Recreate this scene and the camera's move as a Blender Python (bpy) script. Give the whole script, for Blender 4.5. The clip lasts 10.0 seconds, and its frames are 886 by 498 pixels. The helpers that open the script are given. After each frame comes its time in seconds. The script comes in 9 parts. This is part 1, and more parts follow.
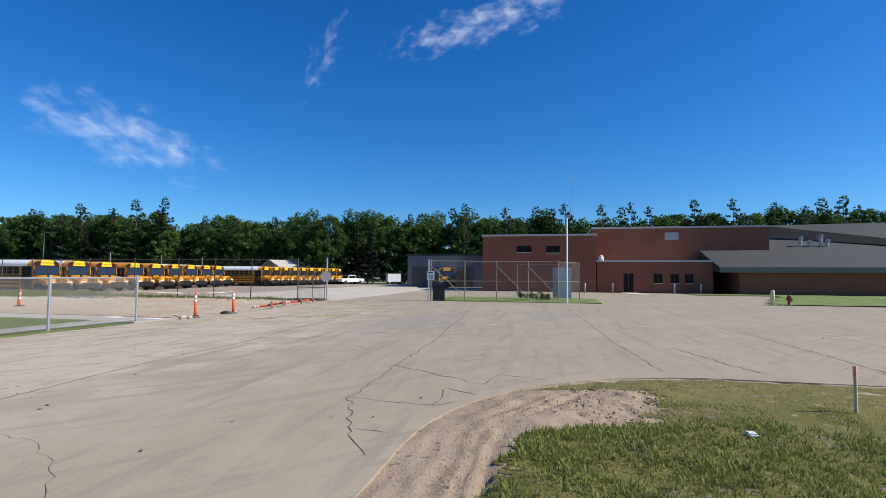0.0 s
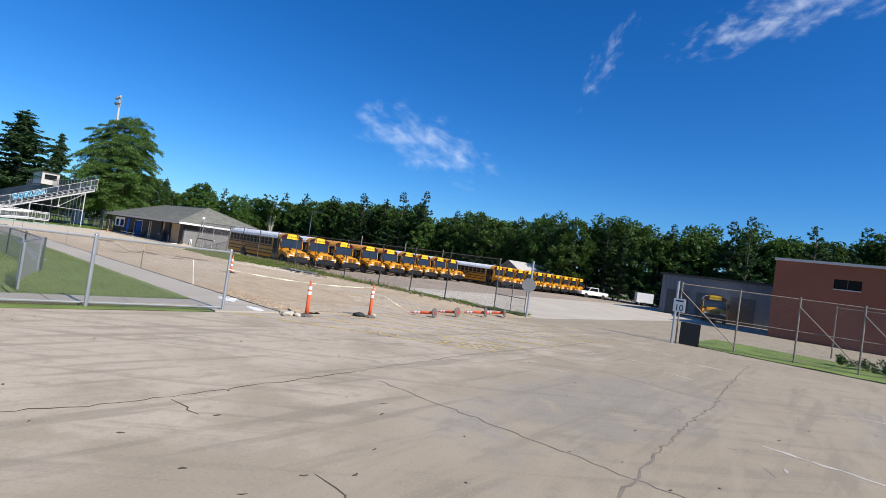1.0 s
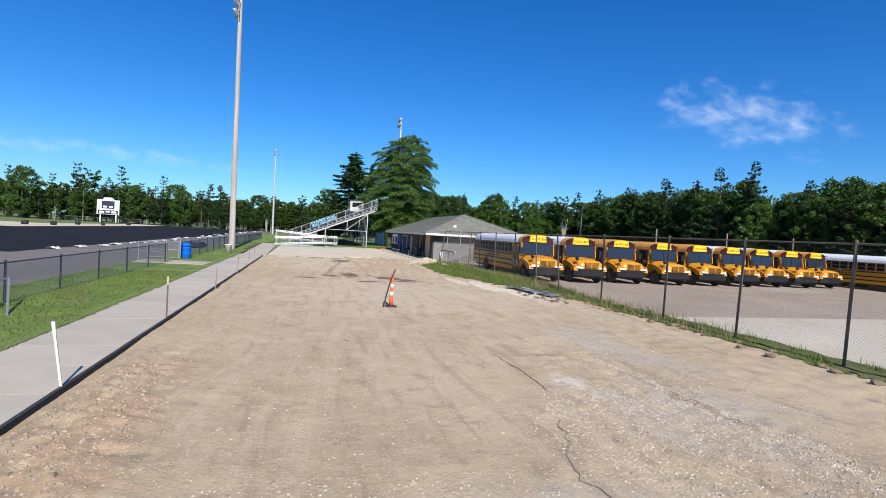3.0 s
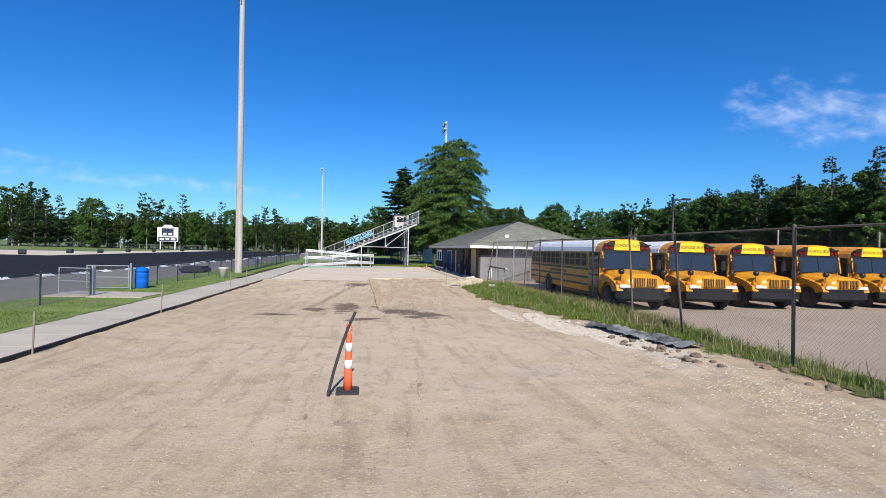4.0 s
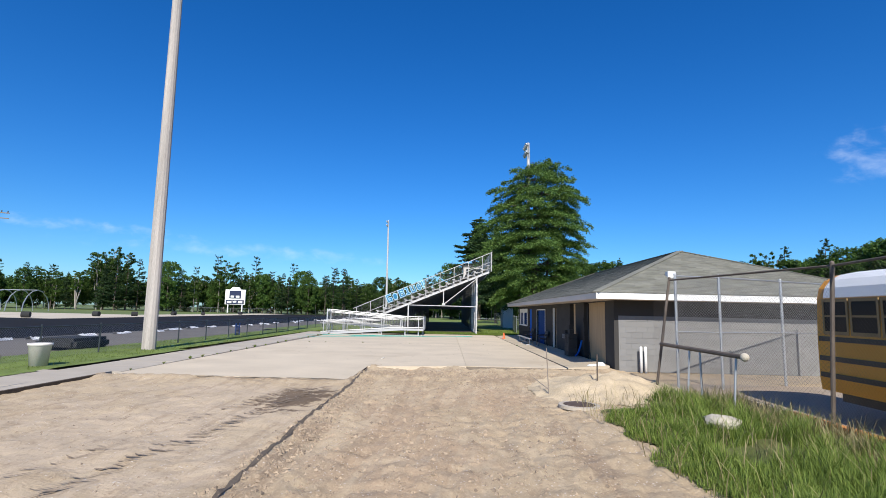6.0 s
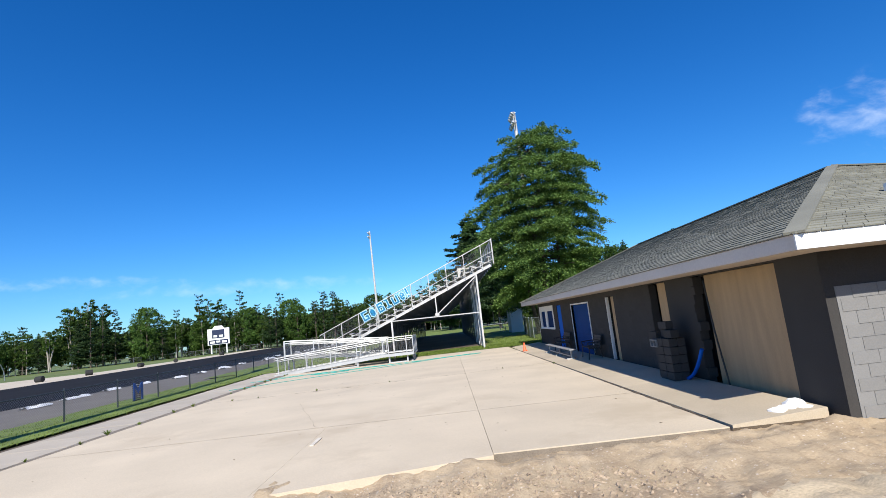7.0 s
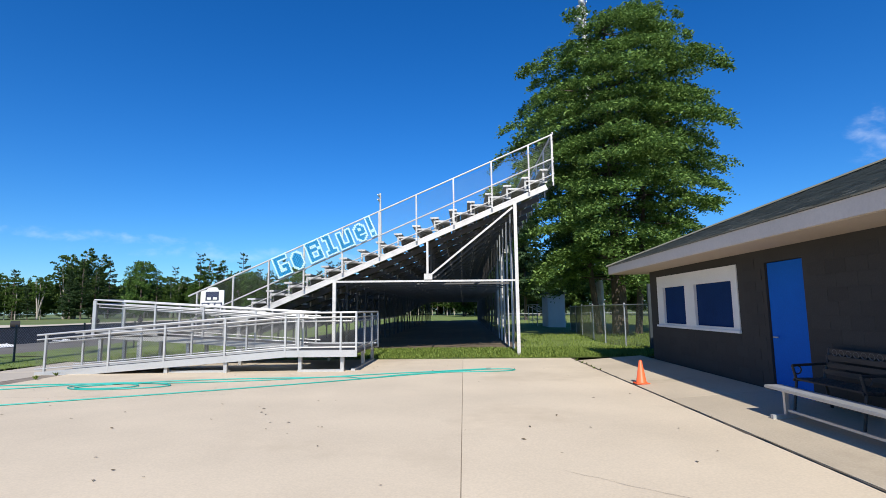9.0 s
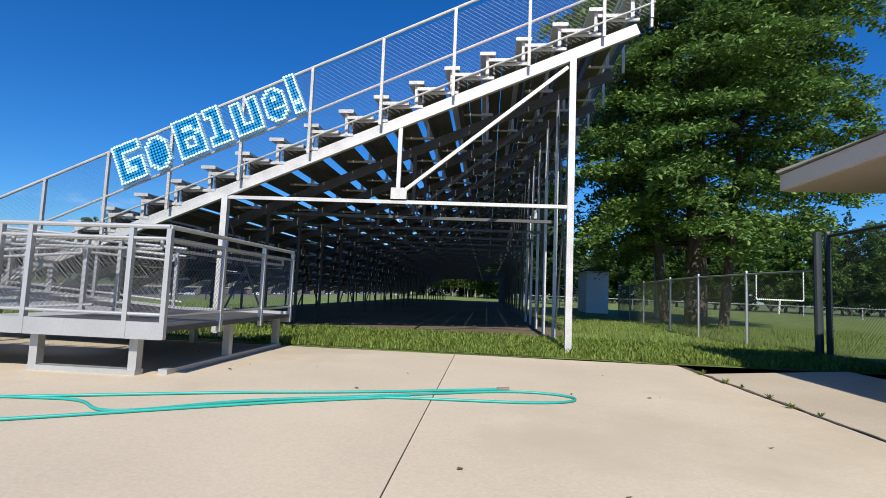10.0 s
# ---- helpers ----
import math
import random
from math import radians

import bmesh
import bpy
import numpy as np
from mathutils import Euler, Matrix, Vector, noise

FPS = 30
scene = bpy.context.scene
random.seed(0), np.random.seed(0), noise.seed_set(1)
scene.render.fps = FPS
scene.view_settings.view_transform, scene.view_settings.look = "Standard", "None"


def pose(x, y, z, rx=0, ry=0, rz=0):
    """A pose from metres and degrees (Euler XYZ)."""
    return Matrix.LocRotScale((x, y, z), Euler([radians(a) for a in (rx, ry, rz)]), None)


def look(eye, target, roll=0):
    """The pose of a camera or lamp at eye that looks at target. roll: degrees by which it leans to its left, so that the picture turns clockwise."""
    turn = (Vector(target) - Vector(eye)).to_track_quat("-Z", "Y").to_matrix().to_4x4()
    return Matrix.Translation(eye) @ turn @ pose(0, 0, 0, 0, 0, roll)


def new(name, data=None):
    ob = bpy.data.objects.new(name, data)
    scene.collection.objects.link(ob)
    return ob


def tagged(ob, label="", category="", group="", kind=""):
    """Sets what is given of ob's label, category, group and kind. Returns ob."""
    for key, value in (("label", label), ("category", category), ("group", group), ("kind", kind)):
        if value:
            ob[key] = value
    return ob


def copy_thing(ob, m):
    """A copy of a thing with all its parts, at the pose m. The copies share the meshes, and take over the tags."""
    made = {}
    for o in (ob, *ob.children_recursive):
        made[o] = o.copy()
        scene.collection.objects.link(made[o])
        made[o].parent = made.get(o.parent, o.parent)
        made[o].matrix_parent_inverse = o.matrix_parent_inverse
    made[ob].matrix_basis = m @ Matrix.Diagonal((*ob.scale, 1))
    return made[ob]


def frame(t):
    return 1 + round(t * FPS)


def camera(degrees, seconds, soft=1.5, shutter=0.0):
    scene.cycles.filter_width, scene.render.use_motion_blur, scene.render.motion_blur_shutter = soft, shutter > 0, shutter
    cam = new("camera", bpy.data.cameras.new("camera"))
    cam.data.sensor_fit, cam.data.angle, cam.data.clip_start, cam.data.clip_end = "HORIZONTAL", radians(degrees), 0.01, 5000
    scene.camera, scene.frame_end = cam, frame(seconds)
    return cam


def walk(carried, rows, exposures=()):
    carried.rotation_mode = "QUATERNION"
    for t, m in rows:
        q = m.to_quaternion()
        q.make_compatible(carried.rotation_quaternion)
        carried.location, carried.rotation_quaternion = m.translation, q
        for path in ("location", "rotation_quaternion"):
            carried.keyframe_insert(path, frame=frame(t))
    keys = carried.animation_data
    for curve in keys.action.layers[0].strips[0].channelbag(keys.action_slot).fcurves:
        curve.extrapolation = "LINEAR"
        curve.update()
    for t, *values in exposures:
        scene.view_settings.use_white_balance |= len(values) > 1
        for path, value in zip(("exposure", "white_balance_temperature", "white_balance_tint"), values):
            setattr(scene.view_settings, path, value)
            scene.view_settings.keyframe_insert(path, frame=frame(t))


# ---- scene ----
cam = camera(82.4, 10.0, 0.8)
PATH = [
    (0, (0.95, 8.78, 1.907), (2.902, 9.204, 2.01), 0.4),
    (0.5, (5.819, 9.158, 2.061), (7.628, 10.003, 2.168), 3.1),
    (1, (10.496, 10.241, 2.266), (12.007, 11.55, 2.323), 8.1),
    (1.5, (14.561, 12.152, 2.45), (15.747, 13.762, 2.445), 11.4),
    (2, (17.919, 14.903, 2.592), (18.86, 16.667, 2.557), 7.9),
    (2.5, (20.643, 18.36, 2.593), (21.373, 20.222, 2.535), 4.9),
    (3, (22.82, 22.086, 2.621), (23.349, 24.014, 2.567), 3.4),
    (3.2, (23.537, 23.78, 2.595), (23.989, 25.727, 2.525), 3.3),
    (4.3, (27.226, 35.219, 2.304), (27.467, 37.204, 2.325), 1.1),
    (4.5, (27.692, 37.345, 2.306), (27.872, 39.337, 2.321), 1.5),
    (5, (28.642, 42.692, 2.228), (28.669, 44.691, 2.3), 4.3),
    (5.5, (29.032, 47.81, 2.037), (29.018, 49.799, 2.244), 2.1),
    (6, (29.288, 53.267, 1.984), (29.263, 55.251, 2.231), 1.3),
    (6.2, (29.335, 55.434, 2.006), (29.302, 57.419, 2.254), 1.4),
    (7.3, (29.56, 67.15, 2.13), (29.587, 69.13, 2.421), -8.0),
    (7.5, (29.573, 69.08, 2.1), (29.592, 71.061, 2.378), -7.3),
    (8, (29.689, 73.491, 2.075), (29.65, 75.47, 2.362), -3.0),
    (8.5, (29.865, 77.778, 1.914), (29.802, 79.761, 2.167), -1.7),
    (9, (30.051, 82.102, 1.585), (29.973, 84.086, 1.822), -0.7),
    (9.5, (30.376, 86.215, 1.377), (30.241, 88.203, 1.56), 0.5),
    (10, (30.466, 90.341, 0.999), (30.288, 92.326, 1.168), 2.3),
]
walk(cam, [(t, look(eye, target, roll)) for t, eye, target, roll in PATH], [(0, 0.26), (1, 0.3), (2.5, 0.32), (5, 0.33), (6.2, 0.34), (7.5, 0.49), (8.5, 0.41), (9, 0.36), (9.5, 0.28), (10, 0.24)])

# ---- world and sun ----
SUN_EL, SUN_AZ = radians(40.0), radians(178.8)   # shadows fall along +y
world = bpy.data.worlds.new("sky_world")
scene.world = world
world.use_nodes = True
wt = world.node_tree
wt.nodes.clear()
sky = wt.nodes.new("ShaderNodeTexSky")
sky.sky_type = "NISHITA"
sky.sun_disc = False
sky.sun_elevation, sky.sun_rotation = SUN_EL, SUN_AZ
sky.air_density, sky.dust_density, sky.ozone_density = 1.0, 0.35, 5.0
scene.view_settings.exposure = 0.40
bg = wt.nodes.new("ShaderNodeBackground")
bg.inputs["Strength"].default_value = 0.095
wout = wt.nodes.new("ShaderNodeOutputWorld")
wco = wt.nodes.new("ShaderNodeTexCoord")


def cloud_mask(direction, along, length, width, cut, amount, scale):
    """A wisp of high cloud about one direction of the sky, drawn out along another."""
    d = Vector(direction).normalized()
    u = Vector(along)
    u = (u - d * u.dot(d)).normalized()
    v = d.cross(u)

    def math_node(op, a, b=None, c=None):
        n = wt.nodes.new("ShaderNodeMath")
        n.operation = op
        for k, val in enumerate((a, b, c)):
            if val is None:
                continue
            if isinstance(val, (int, float)):
                n.inputs[k].default_value = val
            else:
                wt.links.new(val, n.inputs[k])
        return n.outputs["Value"]

    def dot(axis):
        n = wt.nodes.new("ShaderNodeVectorMath")
        n.operation = "DOT_PRODUCT"
        n.inputs[1].default_value = axis
        wt.links.new(wco.outputs["Generated"], n.inputs[0])
        return n.outputs["Value"]

    pu, pv, pd = dot(u), dot(v), dot(d)
    comb = wt.nodes.new("ShaderNodeCombineXYZ")
    wt.links.new(math_node("MULTIPLY", pu, scale * 0.55 / width), comb.inputs[0])
    wt.links.new(math_node("MULTIPLY", pv, scale * 1.0 / width), comb.inputs[1])
    nz = wt.nodes.new("ShaderNodeTexNoise")
    nz.inputs["Scale"].default_value, nz.inputs["Detail"].default_value = 1.0, 10.0
    nz.inputs["Roughness"].default_value, nz.inputs["Distortion"].default_value = 0.55, 0.25
    wt.links.new(comb.outputs["Vector"], nz.inputs["Vector"])
    e = math_node("ADD", math_node("POWER", math_node("ABSOLUTE", math_node("DIVIDE", pu, length)), 2.0), math_node("POWER", math_node("ABSOLUTE", math_node("DIVIDE", pv, width)), 2.0))
    inside = math_node("SUBTRACT", 1.0, e)
    ahead = math_node("GREATER_THAN", pd, 0.3)
    k = math_node("ADD", math_node("MULTIPLY", inside, 0.45), math_node("MULTIPLY", math_node("SUBTRACT", nz.outputs["Fac"], 0.5), 2.1))
    ramp = wt.nodes.new("ShaderNodeMapRange")
    ramp.interpolation_type = "SMOOTHSTEP"
    ramp.inputs["From Min"].default_value, ramp.inputs["From Max"].default_value = cut, cut + 1.35
    ramp.inputs["To Max"].default_value = amount
    wt.links.new(math_node("MULTIPLY", k, ahead), ramp.inputs["Value"])
    gate_in = wt.nodes.new("ShaderNodeMapRange")
    gate_in.interpolation_type = "SMOOTHSTEP"
    gate_in.inputs["From Min"].default_value, gate_in.inputs["From Max"].default_value = -0.5, 0.4
    wt.links.new(inside, gate_in.inputs["Value"])
    return math_node("MULTIPLY", ramp.outputs["Result"], gate_in.outputs["Result"])


def add_clouds(specs):
    total = None
    for spec in specs:
        m = cloud_mask(*spec)
        if total is None:
            total = m
        else:
            mx = wt.nodes.new("ShaderNodeMath")
            mx.operation = "MAXIMUM"
            wt.links.new(total, mx.inputs[0])
            wt.links.new(m, mx.inputs[1])
            total = mx.outputs["Value"]
    mix = wt.nodes.new("ShaderNodeMix")
    mix.data_type = "RGBA"
    wt.links.new(total, mix.inputs["Factor"])
    hs = wt.nodes.new("ShaderNodeHueSaturation")
    hs.inputs["Saturation"].default_value = 1.3
    wt.links.new(sky.outputs["Color"], hs.inputs["Color"])
    tint = wt.nodes.new("ShaderNodeMix")
    tint.data_type, tint.blend_type = "RGBA", "MULTIPLY"
    tint.inputs["Factor"].default_value = 1.0
    tint.inputs["B"].default_value = (0.60, 0.915, 1.20, 1.0)
    wt.links.new(hs.outputs["Color"], tint.inputs["A"])
    wt.links.new(tint.outputs["Result"], mix.inputs["A"])
    mix.inputs["B"].default_value = (9.0, 9.8, 10.8, 1.0)
    wt.links.new(mix.outputs["Result"], bg.inputs["Color"])


add_clouds([
    ((0.69, 0.685, 0.225), (0.148, -0.126, -0.059), 0.15, 0.062, 0.0, 0.55, 2.2),
    ((0.882, 0.130, 0.452), (0.013, -0.24, 0.05), 0.18, 0.042, 0.02, 0.6, 1.9),
    ((0.826, 0.40, 0.395), (0.0, 0.06, -0.10), 0.10, 0.034, 0.2, 0.4, 1.8),
    ((-0.36, 0.925, 0.103), (1.0, 0.3, -0.03), 0.30, 0.016, 0.02, 0.28, 0.7),
    ((-0.60, 0.79, 0.125), (1.0, 0.7, -0.02), 0.22, 0.012, 0.05, 0.26, 0.7),
])
wt.links.new(bg.outputs["Background"], wout.inputs["Surface"])

sun_lamp = bpy.data.lights.new("sun", "SUN")
sun_lamp.energy, sun_lamp.angle, sun_lamp.color = 5.0, radians(0.53), (1.0, 0.95, 0.87)
sun = new("sun", sun_lamp)
sun.matrix_world = look((0, 0, 60), (Vector((0, 0, 60)) + Vector((-math.sin(SUN_AZ) * math.cos(SUN_EL), -math.cos(SUN_AZ) * math.cos(SUN_EL), -math.sin(SUN_EL)))))


# ---- materials ----
def lerp3(a, k):
    return tuple(min(1.0, max(0.0, v * k)) for v in a) + (1.0,)


def mat(name, col, rough=0.8, var=0.18, scale=1.2, fine=30.0, metal=0.0, bump=0.15, bump_dist=0.01, col2=None, patch=None, patch_scale=0.4, patch_cut=0.6, spec=0.5, ob_rand=0.0, island=0.0, stretch=(1, 1, 1)):
    """A weathered surface: broad mottling, fine grain, relief, and, where patch is given, blotches of a second colour."""
    m = bpy.data.materials.new(name)
    m.use_nodes = True
    nt = m.node_tree
    b = nt.nodes["Principled BSDF"]
    b.inputs["Roughness"].default_value, b.inputs["Metallic"].default_value = rough, metal
    b.inputs["Specular IOR Level"].default_value = spec
    co = nt.nodes.new("ShaderNodeTexCoord")
    mp = nt.nodes.new("ShaderNodeMapping")
    mp.inputs["Scale"].default_value = stretch
    nt.links.new(co.outputs["Object"], mp.inputs["Vector"])
    n1 = nt.nodes.new("ShaderNodeTexNoise")
    n1.inputs["Scale"].default_value, n1.inputs["Detail"].default_value = scale, 6.0
    n2 = nt.nodes.new("ShaderNodeTexNoise")
    n2.inputs["Scale"].default_value, n2.inputs["Detail"].default_value = fine, 4.0
    for n in (n1, n2):
        nt.links.new(mp.outputs["Vector"], n.inputs["Vector"])
    s = nt.nodes.new("ShaderNodeMath")
    s.operation = "MULTIPLY_ADD"
    s.inputs[1].default_value = 0.55
    nt.links.new(n1.outputs["Fac"], s.inputs[0])
    h = nt.nodes.new("ShaderNodeMath")
    h.operation = "MULTIPLY"
    h.inputs[1].default_value = 0.45
    nt.links.new(n2.outputs["Fac"], h.inputs[0])
    nt.links.new(h.outputs["Value"], s.inputs[2])
    r = nt.nodes.new("ShaderNodeValToRGB")
    c2 = col2 or col
    r.color_ramp.elements[0].position, r.color_ramp.elements[1].position = 0.34, 0.66
    r.color_ramp.elements[0].color, r.color_ramp.elements[1].color = lerp3(col, 1 - var), lerp3(c2, 1 + var)
    nt.links.new(s.outputs["Value"], r.inputs["Fac"])
    out = r.outputs["Color"]
    if patch:
        n3 = nt.nodes.new("ShaderNodeTexNoise")
        n3.inputs["Scale"].default_value, n3.inputs["Detail"].default_value = patch_scale, 7.0
        n3.inputs["Roughness"].default_value = 0.62
        nt.links.new(mp.outputs["Vector"], n3.inputs["Vector"])
        pr = nt.nodes.new("ShaderNodeMapRange")
        pr.inputs["From Min"].default_value, pr.inputs["From Max"].default_value = patch_cut, patch_cut + 0.1
        nt.links.new(n3.outputs["Fac"], pr.inputs["Value"])
        mx = nt.nodes.new("ShaderNodeMix")
        mx.data_type = "RGBA"
        mx.inputs["B"].default_value = (*patch, 1.0)
        nt.links.new(pr.outputs["Result"], mx.inputs["Factor"])
        nt.links.new(out, mx.inputs["A"])
        out = mx.outputs["Result"]
    if ob_rand or island:
        src = nt.nodes.new("ShaderNodeObjectInfo").outputs["Random"] if ob_rand else nt.nodes.new("ShaderNodeNewGeometry").outputs["Random Per Island"]
        amt = ob_rand or island
        rr = nt.nodes.new("ShaderNodeMapRange")
        rr.inputs["To Min"].default_value, rr.inputs["To Max"].default_value = 1 - amt, 1 + amt
        nt.links.new(src, rr.inputs["Value"])
        hs = nt.nodes.new("ShaderNodeHueSaturation")
        nt.links.new(rr.outputs["Result"], hs.inputs["Value"])
        nt.links.new(out, hs.inputs["Color"])
        out = hs.outputs["Color"]
    nt.links.new(out, b.inputs["Base Color"])
    if bump:
        bp = nt.nodes.new("ShaderNodeBump")
        bp.inputs["Strength"].default_value, bp.inputs["Distance"].default_value = bump, bump_dist
        nt.links.new(n2.outputs["Fac"], bp.inputs["Height"])
        nt.links.new(bp.outputs["Normal"], b.inputs["Normal"])
    return m


def glass_mat(name, col, rough=0.05):
    m = bpy.data.materials.new(name)
    m.use_nodes = True
    b = m.node_tree.nodes["Principled BSDF"]
    b.inputs["Base Color"].default_value, b.inputs["Roughness"].default_value = (*col, 1), rough
    b.inputs["Specular IOR Level"].default_value = 0.6
    return m


def leaf_mat(name, dark, light):
    """Foliage that lets some light through, varied leaf by leaf and tree by tree."""
    m = bpy.data.materials.new(name)
    m.use_nodes = True
    nt = m.node_tree
    b = nt.nodes["Principled BSDF"]
    b.inputs["Roughness"].default_value, b.inputs["Specular IOR Level"].default_value = 0.6, 0.25
    g = nt.nodes.new("ShaderNodeNewGeometry")
    r = nt.nodes.new("ShaderNodeValToRGB")
    r.color_ramp.elements[0].color, r.color_ramp.elements[1].color = (*dark, 1), (*light, 1)
    nt.links.new(g.outputs["Random Per Island"], r.inputs["Fac"])
    oi = nt.nodes.new("ShaderNodeObjectInfo")
    rr = nt.nodes.new("ShaderNodeMapRange")
    rr.inputs["To Min"].default_value, rr.inputs["To Max"].default_value = 0.72, 1.25
    nt.links.new(oi.outputs["Random"], rr.inputs["Value"])
    hs = nt.nodes.new("ShaderNodeHueSaturation")
    nt.links.new(rr.outputs["Result"], hs.inputs["Value"])
    nt.links.new(r.outputs["Color"], hs.inputs["Color"])
    nt.links.new(hs.outputs["Color"], b.inputs["Base Color"])
    tr = nt.nodes.new("ShaderNodeBsdfTranslucent")
    nt.links.new(hs.outputs["Color"], tr.inputs["Color"])
    mx = nt.nodes.new("ShaderNodeMixShader")
    mx.inputs["Fac"].default_value = 0.3
    nt.links.new(b.outputs["BSDF"], mx.inputs[1])
    nt.links.new(tr.outputs["BSDF"], mx.inputs[2])
    nt.links.new(mx.outputs["Shader"], nt.nodes["Material Output"].inputs["Surface"])
    return m


def ground_mat(name, base, pale, dark, rough=0.93, streaks=(), speck=None, speck_scale=28.0, speck_cut=0.62, bump=0.6, bump_dist=0.03, blots=(), blot_col=(0.13, 0.10, 0.075), blot_grain=2.6, zones=(), mid=2.2, marks=()):
    """Ground with broad, middle and fine mottling, dragged streaks, loose specks, coloured zones and ragged damp blots of the plan."""
    m = bpy.data.materials.new(name)
    m.use_nodes = True
    nt = m.node_tree
    b = nt.nodes["Principled BSDF"]
    b.inputs["Roughness"].default_value, b.inputs["Specular IOR Level"].default_value = rough, 0.25
    co = nt.nodes.new("ShaderNodeTexCoord").outputs["Object"]

    def noise_of(scale, detail=6.0, rough_=0.6, stretch=None, turn=0.0, distort=0.0):
        n = nt.nodes.new("ShaderNodeTexNoise")
        n.inputs["Scale"].default_value, n.inputs["Detail"].default_value = scale, detail
        n.inputs["Roughness"].default_value, n.inputs["Distortion"].default_value = rough_, distort
        src = co
        if stretch:
            mp = nt.nodes.new("ShaderNodeMapping")
            mp.vector_type = "TEXTURE"
            mp.inputs["Scale"].default_value = stretch
            mp.inputs["Rotation"].default_value = (0, 0, radians(turn))
            nt.links.new(co, mp.inputs["Vector"])
            src = mp.outputs["Vector"]
        nt.links.new(src, n.inputs["Vector"])
        return n.outputs["Fac"]

    def calc(op, a, c, d=None):
        n = nt.nodes.new("ShaderNodeMath")
        n.operation = op
        for k, val in enumerate((a, c, d)):
            if val is None:
                continue
            if isinstance(val, (int, float)):
                n.inputs[k].default_value = val
            else:
                nt.links.new(val, n.inputs[k])
        return n.outputs["Value"]

    def ramp_of(val, lo, hi, top=1.0):
        n = nt.nodes.new("ShaderNodeMapRange")
        n.interpolation_type = "SMOOTHSTEP"
        n.inputs["From Min"].default_value, n.inputs["From Max"].default_value, n.inputs["To Max"].default_value = lo, hi, top
        nt.links.new(val, n.inputs["Value"])
        return n.outputs["Result"]

    def blend(a, col, fac):
        n = nt.nodes.new("ShaderNodeMix")
        n.data_type = "RGBA"
        if isinstance(a, tuple):
            n.inputs["A"].default_value = (*a, 1)
        else:
            nt.links.new(a, n.inputs["A"])
        n.inputs["B"].default_value = (*col, 1)
        nt.links.new(fac, n.inputs["Factor"])
        return n.outputs["Result"]

    def spot(cx, cy, rx, ry):
        mp = nt.nodes.new("ShaderNodeMapping")
        mp.inputs["Scale"].default_value = (1 / rx, 1 / ry, 0)
        mp.inputs["Location"].default_value = (-cx / rx, -cy / ry, 0)
        nt.links.new(co, mp.inputs["Vector"])
        ln = nt.nodes.new("ShaderNodeVectorMath")
        ln.operation = "LENGTH"
        nt.links.new(mp.outputs["Vector"], ln.inputs[0])
        return calc("SUBTRACT", 1.0, ln.outputs["Value"])

    def spots_mask(spots_, grain, soft, swing=3.2):
        total = None
        for q in spots_:
            v = spot(*q)
            total = v if total is None else calc("MAXIMUM", total, v)
        return ramp_of(calc("ADD", total, calc("MULTIPLY", calc("SUBTRACT", grain, 0.5), swing)), 0.0, soft)

    broad, middle, fine = noise_of(0.22, 5.0), noise_of(mid, 9.0, 0.68), noise_of(24.0, 6.0, 0.7)
    col = blend(base, pale, ramp_of(broad, 0.42, 0.66, 0.75))
    for zc, zs in zones:
        col = blend(col, zc, calc("MULTIPLY", spots_mask(zs, noise_of(0.7, 8.0, 0.65), 0.8), 0.85))
    col = blend(col, dark, ramp_of(middle, 0.50, 0.70, 0.6))
    col = blend(col, pale, ramp_of(calc("SUBTRACT", 1.0, middle), 0.53, 0.70, 0.75))
    for stretch, turn, amount, sc, is_pale in streaks:
        col = blend(col, pale if is_pale else dark, ramp_of(noise_of(1.0, 7.0, 0.62, (stretch, stretch / sc, 1), turn, 0.15), 0.52, 0.64, amount))
    col = blend(col, dark, ramp_of(fine, 0.52, 0.68, 0.5))
    col = blend(col, pale, ramp_of(calc("SUBTRACT", 1.0, fine), 0.52, 0.66, 0.7))
    for sc, stretch, turn, lo, amount, is_pale in marks:      # crisp-edged clods and scrapes
        col = blend(col, pale if is_pale else tuple(v * 0.72 for v in dark), ramp_of(noise_of(sc, 10.0, 0.74, (stretch, 1, 1), turn, 0.3), lo, lo + 0.035, amount))
    if blots:
        col = blend(col, blot_col, calc("MULTIPLY", spots_mask(blots, noise_of(blot_grain, 10.0, 0.72, (1.8, 0.7, 1)), 0.2, 4.2), 0.85))
    if speck:
        vo = nt.nodes.new("ShaderNodeTexVoronoi")
        vo.inputs["Scale"].default_value = speck_scale
        nt.links.new(co, vo.inputs["Vector"])
        sep = nt.nodes.new("ShaderNodeSeparateColor")
        nt.links.new(vo.outputs["Color"], sep.inputs["Color"])
        some = ramp_of(calc("ADD", sep.outputs["Red"], calc("SUBTRACT", middle, 0.5)), speck_cut, speck_cut + 0.05)
        near = ramp_of(calc("SUBTRACT", 1.0, vo.outputs["Distance"]), 0.66, 0.74)
        col = blend(col, speck, calc("MULTIPLY", some, near))
    nt.links.new(col, b.inputs["Base Color"])
    bp = nt.nodes.new("ShaderNodeBump")
    bp.inputs["Strength"].default_value, bp.inputs["Distance"].default_value = bump, bump_dist
    nt.links.new(calc("ADD", calc("MULTIPLY", middle, 1.2), calc("MULTIPLY", fine, 0.6)), bp.inputs["Height"])
    nt.links.new(bp.outputs["Normal"], b.inputs["Normal"])
    return m


